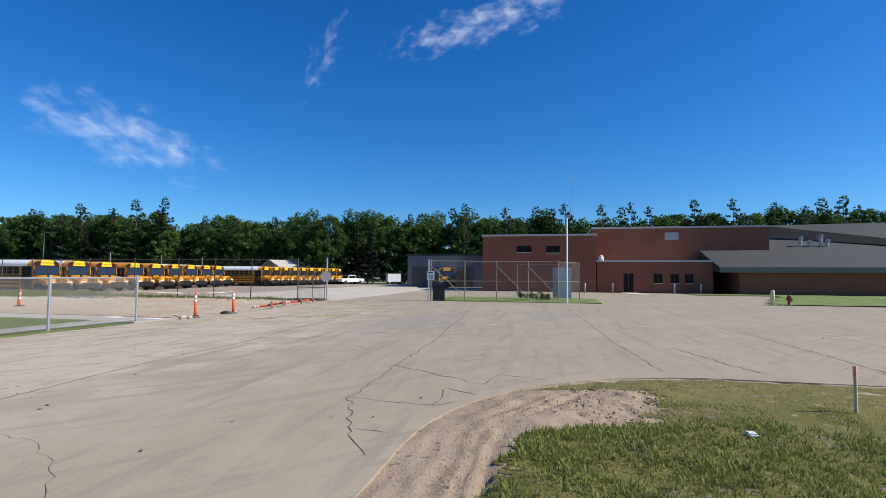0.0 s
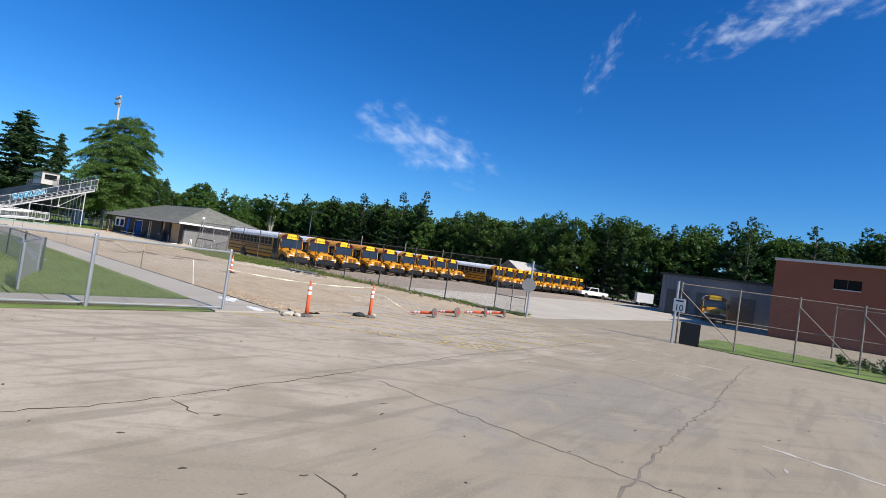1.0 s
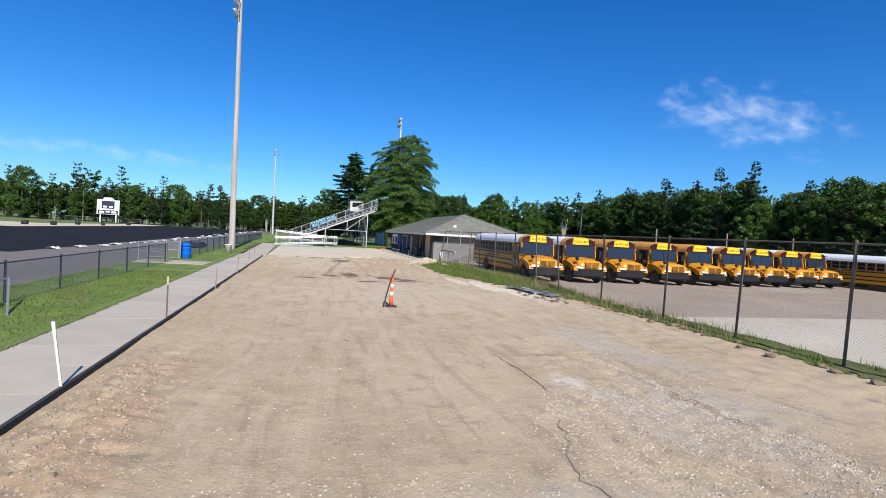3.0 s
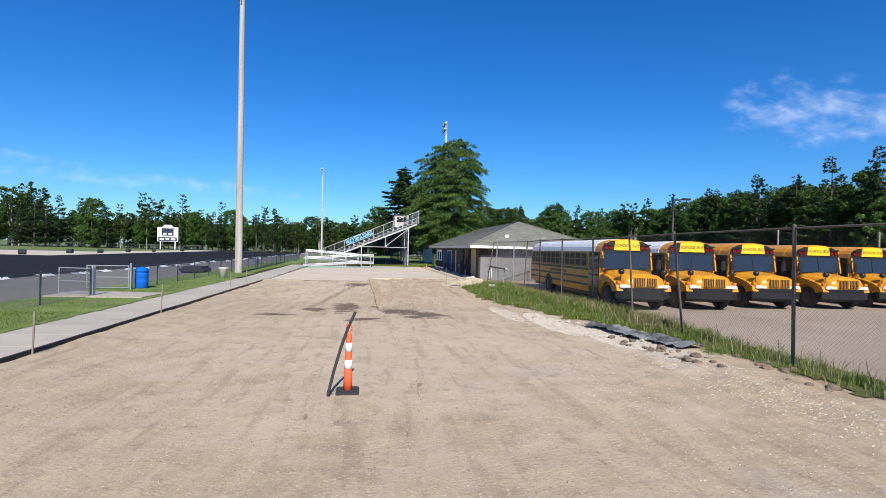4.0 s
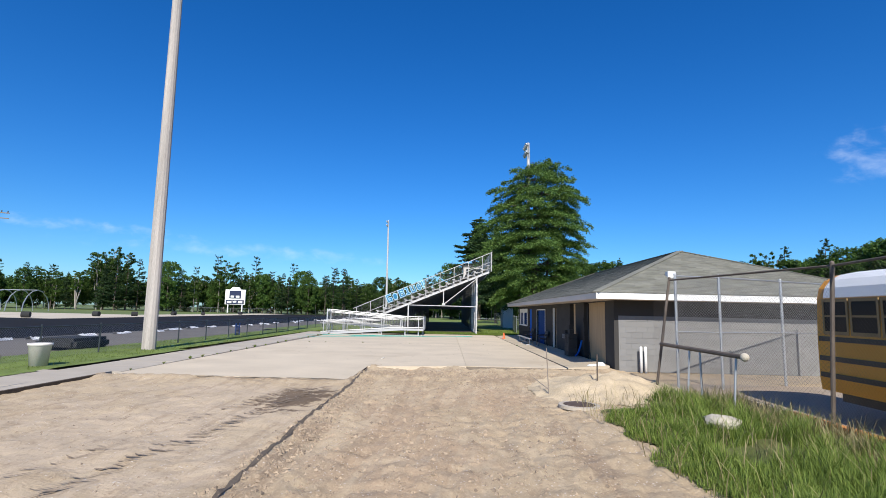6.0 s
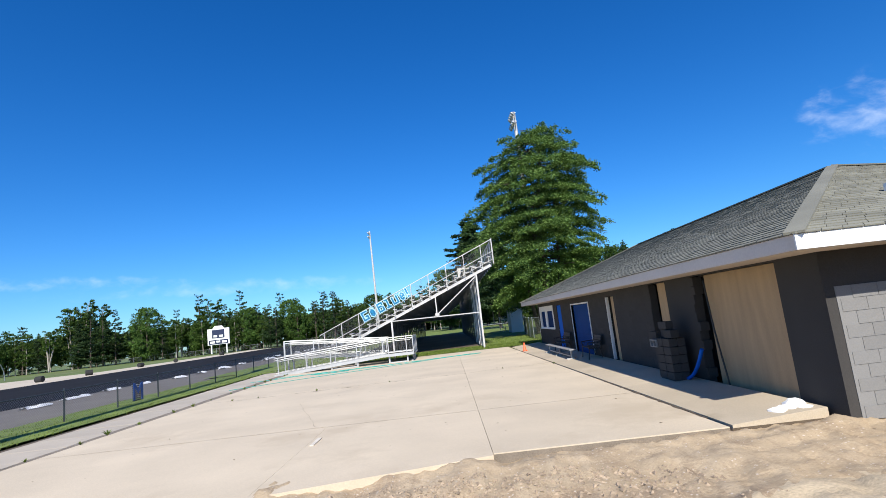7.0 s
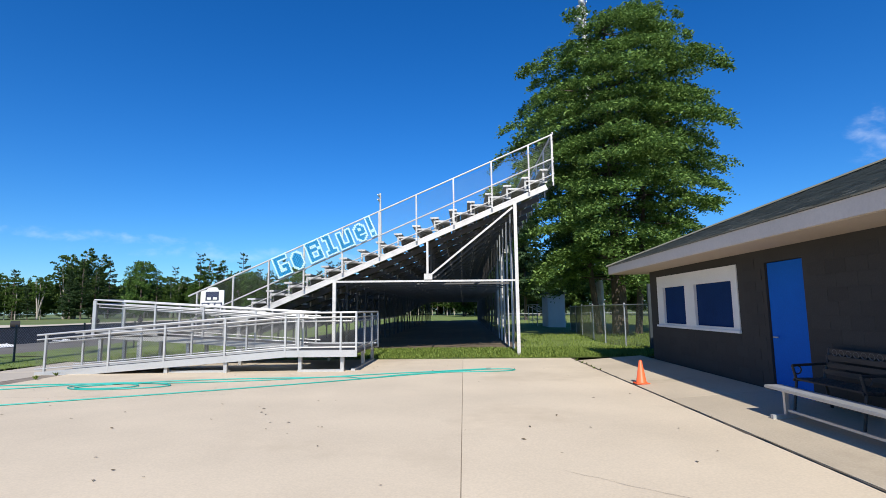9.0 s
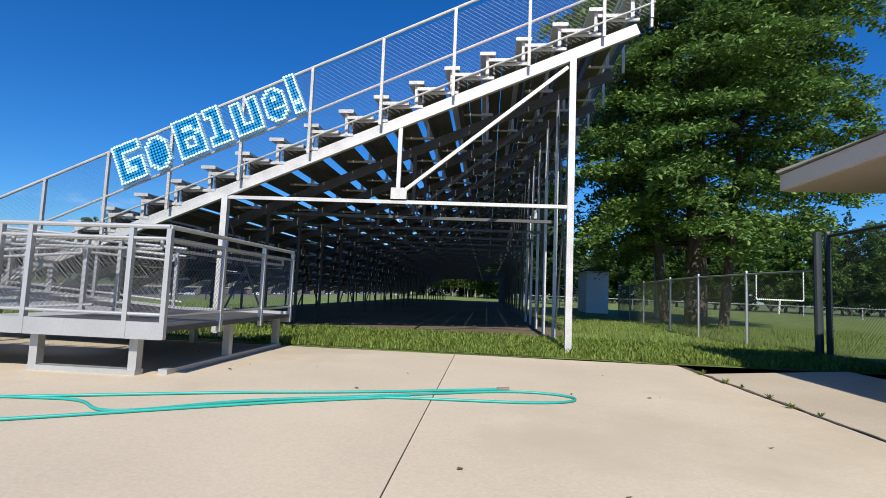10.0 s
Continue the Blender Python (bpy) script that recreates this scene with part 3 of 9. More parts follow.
for k, (pts, w, mt) in enumerate((
        ([(5.2, 16.6), (7.1, 16.9), (9.4, 17.15), (11.5, 17.3), (12.8, 17.15), (14.85, 17.35), (17.0, 17.6)], 0.05, CRACK),
        ([(17.0, 17.6), (18.0, 17.75), (21.8, 18.2), (28.4, 18.5)], 0.05, CRACKPALE),
        ([(13.46, 17.11), (13.5, 16.4)], 0.04, CRACK),
        ([(5.8, 15.2), (5.6, 14.4), (5.1, 13.6), (4.5, 13.0), (4.2, 12.2)], 0.012, CRACK),
        ([(11.27, 12.03), (9.85, 9.98)], 0.035, CRACK), ([(9.85, 9.98), (10.84, 9.78), (10.48, 8.87)], 0.035, CRACK),
        ([(8.45, 11.9), (8.27, 10.47), (8.6, 10.2)], 0.033, CRACK), ([(8.27, 10.47), (9.48, 10.56), (9.07, 10.0)], 0.035, CRACK),
        ([(11.27, 12.03), (9.4, 11.9), (8.45, 11.88), (7.35, 11.43), (6.41, 11.0), (6.07, 10.7)], 0.03, CRACK), ([(6.94, 11.2), (6.88, 10.72)], 0.035, CRACK),
        ([(11.27, 12.03), (13.5, 12.1), (16.2, 12.2), (18.1, 12.4), (20.2, 12.6), (23.7, 12.8), (27.0, 13.2)], 0.085, CRACKPALE),
        ([(16.95, 16.9), (16.96, 14.5), (16.95, 12.3), (17.2, 9.8), (16.9, 7.1)], 0.05, CRACKPALE),
        ([(22.7, 7.4), (16.4, 7.08), (13.9, 6.8), (11.9, 6.65)], 0.035, CRACK), ([(22.7, 7.4), (29.0, 7.8), (36.0, 8.1)], 0.05, CRACKPALE),
        ([(15.7, 5.7), (13.2, 5.05), (12.2, 4.7)], 0.055, CRACK), ([(18.8, 2.4), (15.5, 2.25), (12.4, 2.25)], 0.055, CRACK), ([(18.8, 2.4), (24.0, 2.8)], 0.04, CRACKPALE),
        ([(13.78, 14.3), (13.73, 13.8), (13.3, 13.4)], 0.03, CRACK),
        ([(23.7, 12.8), (23.9, 16.0), (24.3, 20.0), (23.8, 24.2)], 0.035, CRACKPALE), ([(28.4, 18.5), (33.0, 18.9)], 0.04, CRACKPALE),
        ([(21.5, 24.2), (22.1, 21.6), (21.4, 19.5)], 0.03, CRACKPALE), ([(27.0, 13.2), (33.5, 13.8)], 0.04, CRACKPALE))):
    crack(pts, w * 0.62, mt, k + 1, 0.05, z=0.004 + 0.0003 * (k % 5))

PALEWEAR = mat("pale_wear", (0.44, 0.395, 0.33), 0.9, 0.1, 1.5, 40)
DARKWEAR = mat("dark_tyre_wear", (0.275, 0.245, 0.205), 0.9, 0.12, 1.5, 40)
rnd = random.Random(19)
for k in range(70):                                  # scuffs and chipped spots
    x, y = rnd.uniform(6, 34), rnd.uniform(2, 20)
    if not (x < 12.9 and y < 11.6):
        a = rnd.gauss(0.0, 0.35)
        l = rnd.uniform(0.08, 0.45)
        crack([(x, y), (x + l * math.cos(a), y + l * math.sin(a))], rnd.uniform(0.02, 0.07), rnd.choice((PALEWEAR, PALEWEAR, DARKWEAR)), 600 + k, 0.02, "wear_mark", lot, 0.003)
for k in range(9):
    x, y = rnd.uniform(12.2, 16.2), rnd.uniform(13.2, 16.4)
    crack([(x, y), (x + rnd.uniform(.05, .12), y + rnd.uniform(-.05, .05))], 0.05, CRACK, 760 + k, 0.01, "tar_crumb", lot, 0.006)

# parking lines, slanting off the edge of the dirt
for k in range(8):
    x0 = 17.9 + 1.92 * k
    sx = 0.80
    length = 7.6 if k < 6 else 4.2
    bm = bmesh.new()
    d = Vector((sx, -1.0)).normalized()
    p0 = Vector((x0, 24.22))
    p1 = p0 + d * length
    nrm = Vector((-d.y, d.x)) * 0.055
    vs = [(p0 + nrm), (p0 - nrm), (p1 - nrm), (p1 + nrm)]
    bm.faces.new([bm.verts.new((v.x, v.y, 0.005)) for v in vs])
    part("parking_line", bm, YELLOWLINE, lot)

# stray worn lettering NO PARKING on the lot, faded yellow strokes
LETTERYELLOW = mat("worn_letter_yellow", (0.53, 0.385, 0.15), 0.9, 0.2, 3, 30, patch=(0.345, 0.285, 0.2), patch_scale=5, patch_cut=0.47, bump=0)
FONTY = {"N": ["10001", "11001", "10101", "10011", "10001"], "O": ["01110", "10001", "10001", "10001", "01110"], "P": ["11110", "10001", "11110", "10000", "10000"],
         "A": ["01110", "10001", "11111", "10001", "10001"], "R": ["11110", "10001", "11110", "10010", "10001"], "K": ["10010", "10100", "11000", "10100", "10010"]}
for word, ox, oy in (("NO", 20.55, 21.08), ("PARK", 22.17, 19.62)):
    for n, ch in enumerate(word):
        bm = bmesh.new()
        for j, row in enumerate(FONTY[ch]):
            for i, c in enumerate(row):
                if c == "1":
                    u, v = n * 0.52 + (i - 2) * 0.074, (2 - j) * 0.13
                    px, py = ox + u * 0.75 + v * 0.66, oy - u * 0.66 + v * 0.75
                    q = [(-.037, -.065), (.037, -.065), (.037, .065), (-.037, .065)]
                    bm.faces.new([bm.verts.new((px + a * .75 + b * .66, py - a * .66 + b * .75, 0.009)) for a, b in q])
        part("painted_letter", bm, LETTERYELLOW, lot)


ISLEGRASS = ground_mat("thin_olive_grass", (0.165, 0.15, 0.032), (0.225, 0.188, 0.066), (0.10, 0.092, 0.02), streaks=((2.0, 70, 0.5, 4.0, False),), speck=(0.25, 0.19, 0.12), speck_scale=5.0, speck_cut=0.66, bump=1.0, bump_dist=0.05, mid=3.5)


SCRAP = mat("worn_paint_scraps", (0.50, 0.455, 0.385), 0.9, 0.15, 2, 30, patch=(0.36, 0.305, 0.23), patch_scale=2.2, patch_cut=0.5, bump=0)
rnd = random.Random(58)
for k in range(34):
    x, y, ln = rnd.uniform(13.5, 36), rnd.uniform(-8, 21), rnd.uniform(0.5, 2.2)
    tilt = rnd.uniform(-0.25, 0.25)
    crack([(x, y), (x + tilt * ln * 0.5, y + ln * 0.5), (x + tilt * ln, y + ln)], rnd.uniform(0.05, 0.16), SCRAP, 700 + k, 0.05, "paint_scrap", z=0.003)


# the island of bare dirt and grass beside the lot
def island_green(x, y):
    """Where grass has kept hold of the island: behind the rutted rim."""
    w = 0.5 * noise.noise((x * 0.7, y * 0.7, 7.0)) + 0.35 * noise.noise((x * 2.3, y * 2.3, 1.0)) + 0.4 * noise.noise((x * 7.0, y * 7.0, 2.0)) + 0.3 * noise.noise((x * 15.0, y * 15.0, 4.0))
    if math.hypot(max(0, x - IX), max(0, y - IY)) > 4.66 + 0.2 * w:
        return False
    if x < 6.9:
        return y < 9.3 + w * 0.6
    if x < 7.8:
        return y < 9.25 - (x - 6.9) * 1.7 + w * 0.8
    if x < 9.6:
        return y < 7.3 + w * 0.7
    return True


def island_h(x, y):
    d = min(IX + IR - x, IY + IR - y)
    cx, cy = IX, IY
    if x > cx and y > cy:
        d = IR - math.hypot(x - cx, y - cy)
    rise = min(1.0, max(0.0, d / 1.5))
    rut = 0.0
    if x > cx - 3 and y > cy and not island_green(x, y):   # wheel ruts that follow the curve of the rim
        q = math.hypot(max(0.0, x - cx), y - cy)
        wob = q + 0.16 * noise.noise((x * 0.9, y * 0.9, 5.0)) + 0.03 * noise.noise((x * 6, y * 6, 9.0))
        for track, wide in ((3.85, 0.06), (4.05, 0.04), (4.3, 0.08), (4.62, 0.05)):
            hold = max(0.0, 0.45 + noise.noise((x * 0.9 + track, y * 0.9, 3.0)))
            rut -= 0.075 * hold * math.exp(-((wob - track) / wide) ** 2)
            rut += 0.035 * hold * math.exp(-((wob - track - wide * 1.9) / wide) ** 2)
        lump = 1.0 if x > 7.5 and q < 3.6 else 0.3
        rut = rise * (rut + lump * (0.05 * abs(noise.noise((x * 3.2, y * 3.2, 8.0))) + 0.05 * abs(noise.noise((x * 7.5, y * 7.5, 18.0))) - 0.02))
    return -0.02 + rut + 0.10 * rise + 0.05 * noise.noise((x * 0.9, y * 0.9, 0.3)) * rise + 0.03 * noise.noise((x * 3.1, y * 3.1, 1.7))


def in_island(x, y):
    if x > IX and y > IY:
        return math.hypot(x - IX, y - IY) < IR + 0.05
    return x < IX + IR + 0.04 and y < IY + IR + 0.04


bumpy("ground_island_dirt", -8, 11.6, 4, 10.6, 0.055, island_h, BAREDIRT, "bare rutted dirt rim of a grass island", "ground", in_island)
bumpy("ground_island_base", -8, 11.5, -10, 4, 0.4, island_h, BAREDIRT, "bare dirt under thin grass", "ground", in_island)
for ya, yb, st in ((-10, 6.0, 0.2), (6.0, 10.4, 0.032)):
    bumpy("ground_island_grass", 2, 11.45, ya, yb, st, lambda x, y: island_h(x, y) + 0.008, ISLEGRASS, "thin mown olive-green grass on the island", "ground", lambda x, y: in_island(x, y) and island_green(x, y))
bumpy("ground_island_far", -60, IX + IR, -60, -10, 2.0, lambda x, y: 0.03, GRASS, "mown grass", "ground")
bumpy("ground_island_west", -60, -8, -10, IY + IR, 2.0, lambda x, y: 0.03, GRASS, "mown grass", "ground")


# sandy dirt lane where the paving was taken up
def step_x(y):
    """The broken edge of the old paving, running up to the corner of the pad."""
    return 26.52 + 0.018 * (72.0 - y) + 0.10 * noise.noise((y * 0.5, 3.0, 0.0)) + 0.035 * noise.noise((y * 2.3, 1.0, 0.0))


def lane_h(x, y):
    h = -0.045 + 0.035 * noise.noise((x * 0.35, y * 0.35, 0.0)) + 0.018 * noise.noise((x * 1.4, y * 1.4, 4.0)) + 0.008 * noise.noise((x * 5, y * 5, 2.0))
    h -= 0.15 * min(1, max(0, (x - 19.6) / 2.5)) * min(1, max(0, (35.0 - x) / 3.0)) * max(0.0, math.cos(max(-1.0, min(1.0, (y - 43) / 17)) * math.pi / 2)) ** 0.7
    if y < 36 and x < 30.6:                          # coarse gravel with a thrown-up ridge beside the graded strip
        rough = min(1.0, max(0.0, (x - 26.2 - 0.25 * (y - 27.0)) * 1.6)) * min(1.0, (36.0 - y) / 3.0) * min(1.0, max(0.0, (30.6 - x) * 2.5))
        ridge = 29.48 + 0.077 * (33.2 - y) + 0.06 * noise.noise((y * 1.3, 2.0, 0.0))
        h += rough * (0.030 * noise.noise((x * 5.5, y * 3.0, 11.0)) + 0.020 * noise.noise((x * 11.0, y * 8.0, 12.0)))
        if y < 33.6:
            h += 0.045 * math.exp(-((x - ridge) / 0.13) ** 2) * (0.7 + 0.9 * noise.noise((x * 3.0, y * 2.5, 13.0))) - 0.03 * math.exp(-((x - ridge - 0.3) / 0.14) ** 2)
    if 55 < y < 72.6:                                # churned wheel ruts before the slab
        k = min(1, (y - 55) / 4)
        for cx in (28.2, 30.3):
            h -= 0.045 * k * math.exp(-((x - cx - 0.15 * math.sin(y * 0.5)) / 0.22) ** 2)
        h += 0.05 * k * math.exp(-((x - 26.7 - 0.05 * math.sin(y)) / 0.3) ** 2)
        h += k * (0.055 * noise.noise((x * 2.4, y * 0.9, 8.0)) + 0.05 * noise.noise((x * 6.0, y * 3.5, 5.0)) * (1.0 if x > 26.6 else 0.4) + 0.028 * noise.noise((x * 12.0, y * 7.0, 3.0)) * (1.0 if x > 26.6 else 0.6))
        if y > 70.3 and x > 26.55:                   # soil pushed up against the slab and over its edge
            h += 0.10 * min(1.0, (y - 70.3) / 1.3) * min(1.0, max(0.0, (72.42 - y) / 0.35)) * (0.9 + 0.8 * noise.noise((x * 1.1, y * 1.6, 14.0)))
        if x < 26.55 and y > 66.6:
            h += 0.075 * math.exp(-((y - 68.0) / 0.55) ** 2) * (0.8 + 0.9 * noise.noise((x * 1.3, y * 1.6, 15.0)))
        if y > 67.5 and x > 26.6:                    # thrown-up lip before the slab
            h += 0.10 * math.exp(-((y - 69.6) / 0.7) ** 2) * (0.6 + 0.8 * noise.noise((x * 1.5, y * 2.0, 6.0)))
    if y > 52.4:                                     # dug a little lower beside the old paving
        h -= 0.075 * min(1.0, max(0.0, (x - step_x(y)) / 0.07)) * min(1.0, (y - 52.4) / 2.0)
    if x < 21.4:                                     # lumpy spoil thrown along the walkway
        k = min(1.0, max(0.0, (x - 19.5) / 0.25)) * min(1.0, (21.4 - x) / 0.8) * min(1.0, max(0.12, (35.0 - y) / 5.0))
        h += k * (0.06 + 0.06 * noise.noise((x, y * 0.4, 3.0)) + 0.06 * noise.noise((x * 2.6, y * 2.2, 16.0)) + 0.045 * noise.noise((x * 6.5, y * 5.5, 17.0)))
    if x > 31.5:
        h += 0.05 * min(1, (x - 31.5) / 1.5) + 0.04 * noise.noise((x * 1.8, y * 1.8, 9.0)) * min(1, (x - 31.5))
    return h


bumpy("ground_dirt_end", 19.35, 35.75, 55.0, 72.5, 0.075, lane_h, DIRT, "churned sandy dirt with wheel ruts before the slab", "ground",
      lambda x, y: not (x < 26.5 and y > 68.05 + 0.10 * noise.noise((x * 1.7, 3.0, 5.0))))
bumpy("ground_dirt_mouth", 19.35, 35.75, 24.3, 36.0, 0.06, lane_h, DIRT, "coarse gravel and broken dirt at the mouth of the lane", "ground")
lane = bumpy("ground_dirt_lane", 19.35, 35.75, 36.0, 55.0, 0.12, lane_h, DIRT, "sandy graded dirt lane with tyre ruts and gravel", "ground")


# dark step ribbon, churned dirt and pale gravel on the lane
STEPSHADE = mat("damp_dirt", (0.15, 0.12, 0.09), 0.8, 0.25, 1.5, 30, bump=0.4, bump_dist=0.02)
CHURN = mat("churned_brown_dirt", (0.27, 0.205, 0.14), 0.95, 0.35, 1.6, 24, bump=0.6, bump_dist=0.03, patch=(0.36, 0.29, 0.21), patch_scale=1.4, patch_cut=0.47)


def lane_ribbon(pts, width, material, seed, wander, name, lift=0.012):
    """A ribbon that lies on the uneven lane."""
    ob = crack(pts, width, material, seed, wander, name, lane, 0.0)
    for v in ob.data.vertices:
        v.co.z = lane_h(v.co.x, v.co.y) + lift
    return ob


# dark ribbon laid beside the step to draw the ledge's thin shadow line
lane_ribbon([(step_x(52.6 + 0.5 * k) + 0.04, 52.6 + 0.5 * k) for k in range(38)], 0.05, STEPSHADE, 71, 0.008, "pavement_edge", 0.022)
lane_ribbon([(27.27, 33.4), (27.35, 32.0), (27.27, 30.4)], 0.03, CRACK, 73, 0.03, "pavement_edge")
lane_ribbon([(26.7, 29.0), (26.35, 28.0), (26.0, 27.2), (26.2, 26.0)], 0.05, CHURN, 74, 0.06, "pavement_edge")
CLEAT = mat("pressed_cleat_dirt", (0.24, 0.182, 0.125), 0.95, 0.3, 2.5, 24, bump=0.5)


def cleat(cx, cy, half, tilt, wide):
    """One bowed bar of a tyre's tread pressed into the dirt."""
    vs, fs = [], []
    for j in range(9):
        s = j / 4 - 1
        x, y = cx + s * half, cy + tilt * s + 0.05 * s * s
        w = wide * (1.0 - 0.75 * abs(s) ** 3)
        vs += [(x, y - w, lane_h(x, y - w) + 0.02), (x, y + w, lane_h(x, y + w) + 0.02)]
        if j:
            fs.append((2 * j - 2, 2 * j - 1, 2 * j + 1, 2 * j))
    raw("tyre_mark", vs, fs, CLEAT, lane)


rnd = random.Random(44)
for k in range(104):                             # cleated tyre marks that drift over to the dug side
    y0 = 52.8 + 0.14 * k
    x0 = 24.1 + 0.145 * (y0 - 52.8)
    if y0 < 67.4 and rnd.random() < 0.88:
        cleat(x0 + rnd.uniform(-.08, .08), y0, 0.25 * rnd.uniform(0.4, 1.1), 0.06 + rnd.uniform(-.03, .03), 0.024 * rnd.uniform(0.4, 1.2))
        if k % 2 == 0:
            cleat(x0 - 0.75 + rnd.uniform(-.06, .06), y0 + 0.1, 0.2 * rnd.uniform(0.3, 1.1), 0.05, 0.016)
GRAVEL = mat("crushed_gravel", (0.40, 0.345, 0.28), 0.9, 0.3, 3, 22, bump=1.0, bump_dist=0.03, island=0.25)


def stones(name, spots, size, material, label, seed, hfun):
    """Loose stones strewn in patches, one mesh."""
    rnd = random.Random(seed)
    vs, fs = [], []
    for cx, cy, rx, ry, n in spots:
        for _ in range(n):
            a, q = rnd.uniform(0, math.tau), math.sqrt(rnd.random())
            x, y = cx + rx * q * math.cos(a), cy + ry * q * math.sin(a)
            s = size * rnd.uniform(0.35, 1.0)
            z = hfun(x, y)
            i = len(vs)
            t = rnd.uniform(0, 6.28)
            for dx, dy, dz in ((1, 0, .1), (-.4, .9, .1), (-.5, -.8, .1), (.1, .05, .75)):
                j = rnd.uniform(0.7, 1.3)
                vs.append((x + s * j * (dx * math.cos(t) - dy * math.sin(t)), y + s * j * (dx * math.sin(t) + dy * math.cos(t)), z + s * (dz - 0.2) * j))
            fs += [(i, i + 1, i + 3), (i + 1, i + 2, i + 3), (i + 2, i, i + 3)]
    return raw(name, vs, fs, material, None, label, "gravel", "stuff")


CLOD = mat("brown_clods", (0.30, 0.23, 0.16), 0.95, 0.25, 3, 24, island=0.25)
stones("clods", [(26, 34, 6.2, 9, 1500), (24, 46, 4.2, 9, 900), (29, 62, 2.6, 9, 2600), (20.3, 28, .7, 4, 900), (30.6, 68.5, 3.0, 1.6, 900), (23, 60, 3, 8, 500), (20.4, 30, .8, 6, 260)], 0.03, CLOD, "small brown dirt clods strewn over the lane", 25, lane_h)
stones("dug_clods", [(29.2, 62, 2.4, 8.5, 1300), (26.95, 62, .3, 9, 1300), (29.6, 70.6, 3.0, .9, 1500), (20.2, 28.5, .6, 4, 500)], 0.055, CLOD, "larger brown clods left by digging before the slab", 27, lane_h)
stones("gravel", [(28.2, 27.8, 2.2, 2.4, 2600), (30.0, 31.5, 2.2, 4.2, 2000), (23.5, 26.0, 4.0, 1.6, 1500), (31.5, 38, 1.4, 7, 900), (26, 31, 6, 6, 1100), (31.0, 47, 1.2, 8, 700), (33.0, 48, .9, 6, 900), (28.4, 28.4, 1.9, 2.6, 2600), (29.75, 29.6, .28, 3.6, 1500)],
       0.03, GRAVEL, "loose pale crushed gravel strewn over dirt", 5, lane_h)

# concrete walkway of separate flags along the dirt
walkway = flat("pavement_walkway_bed", [(17.35, 24.32), (19.38, 24.32), (19.38, 67.8), (17.95, 98.4), (16.9, 98.4), (17.1, 60)], -0.3, -0.03, CRACK, "dirt bed under the walkway", "pavement")
flag = bmesh.new()
bx(flag, 0.012, 2.06, 0.004, 1.516, -0.10, 0.035, 0.003)
flag_me = mesh_of(flag, "flagstone", WALKCONC)
for k in range(29):
    y = 24.35 + 1.52 * k
    ob = piece("flagstone", flag_me, walkway, (17.36 + random.uniform(-0.015, 0.015), y, random.uniform(-0.003, 0.003)))
flag2 = bmesh.new()
bx(flag2, 0.012, 1.95, 0.012, 1.508, -0.10, 0.02, 0.008)
flag2_me = mesh_of(flag2, "flagstone", WALKCONC)
for k in range(20):
    y = 68.43 + 1.52 * k
    piece("flagstone", flag2_me, walkway, (17.72 - 0.034 * k, y, random.uniform(-0.006, 0.006)))
PATCHWHITE = mat("white_patch_mortar", (0.72, 0.70, 0.66), 0.9, 0.1, 2, 40)
def mortar(x0, x1, y0, y1, seed, slope):
    """A smear of mortar with a ragged outline and flecks round it."""
    cx, cy = (x0 + x1) / 2, (y0 + y1) / 2

    def inside(x, y):
        u, v = (x - cx - slope * (y - cy)) / (x1 - x0) * 2, (y - cy) / (y1 - y0) * 2
        return u * u + v * v < 0.62 + 0.9 * noise.noise((x * 3.2, y * 3.2, seed)) + 0.7 * noise.noise((x * 11, y * 11, seed + 4.0))
    ob = bumpy("mortar_patch", x0 - 0.3, x1 + 0.3, y0 - 0.3, y1 + 0.3, 0.03, lambda x, y: 0.043 + 0.006 * noise.noise((x * 7, y * 7, seed)), PATCHWHITE, "white mortar smear", "", inside)
    del ob["kind"]
    ob.parent = walkway


mortar(18.6, 19.35, 26.1, 27.6, 1.0, 0.33)
mortar(18.62, 19.12, 24.35, 25.35, 2.0, 0.1)
stones("clods_on_island", [(8.9, 8.4, 1.2, 0.6, 90), (8.7, 7.9, 1.0, 0.7, 120), (9.8, 7.8, 0.9, 0.5, 60)], 0.045, BAREDIRT, "loose dirt clods on the rim of the island", 26, island_h)
# dark edge board along the dirt side
bm = bmesh.new()
bx(bm, 19.43, 19.49, 24.4, 52.0, -0.12, 0.045)
part("edge_board", bm, RUBBER, walkway, "black edging strip")
part("edge_board", bx(bmesh.new(), 19.43, 19.51, 52.004, 67.8, -0.12, 0.04), CRACK, walkway, "soil-stained edging strip")

# the large concrete pad, cast in bays with tight joints
def seam(y):
    """The slanting joint between the pad and the house walk."""
    return 33.38 + (98.4 - y) * 0.013


pad = flat("pavement_pad_bed", [(18.0, 98.42), (33.3, 98.42), (33.7, 72.3), (26.5, 72.3), (26.5, 68.0), (19.7, 68.0), (19.66, 68.2)], -0.3, 0.012, CRACKPALE, "dirt bed under the concrete pad", "pavement")


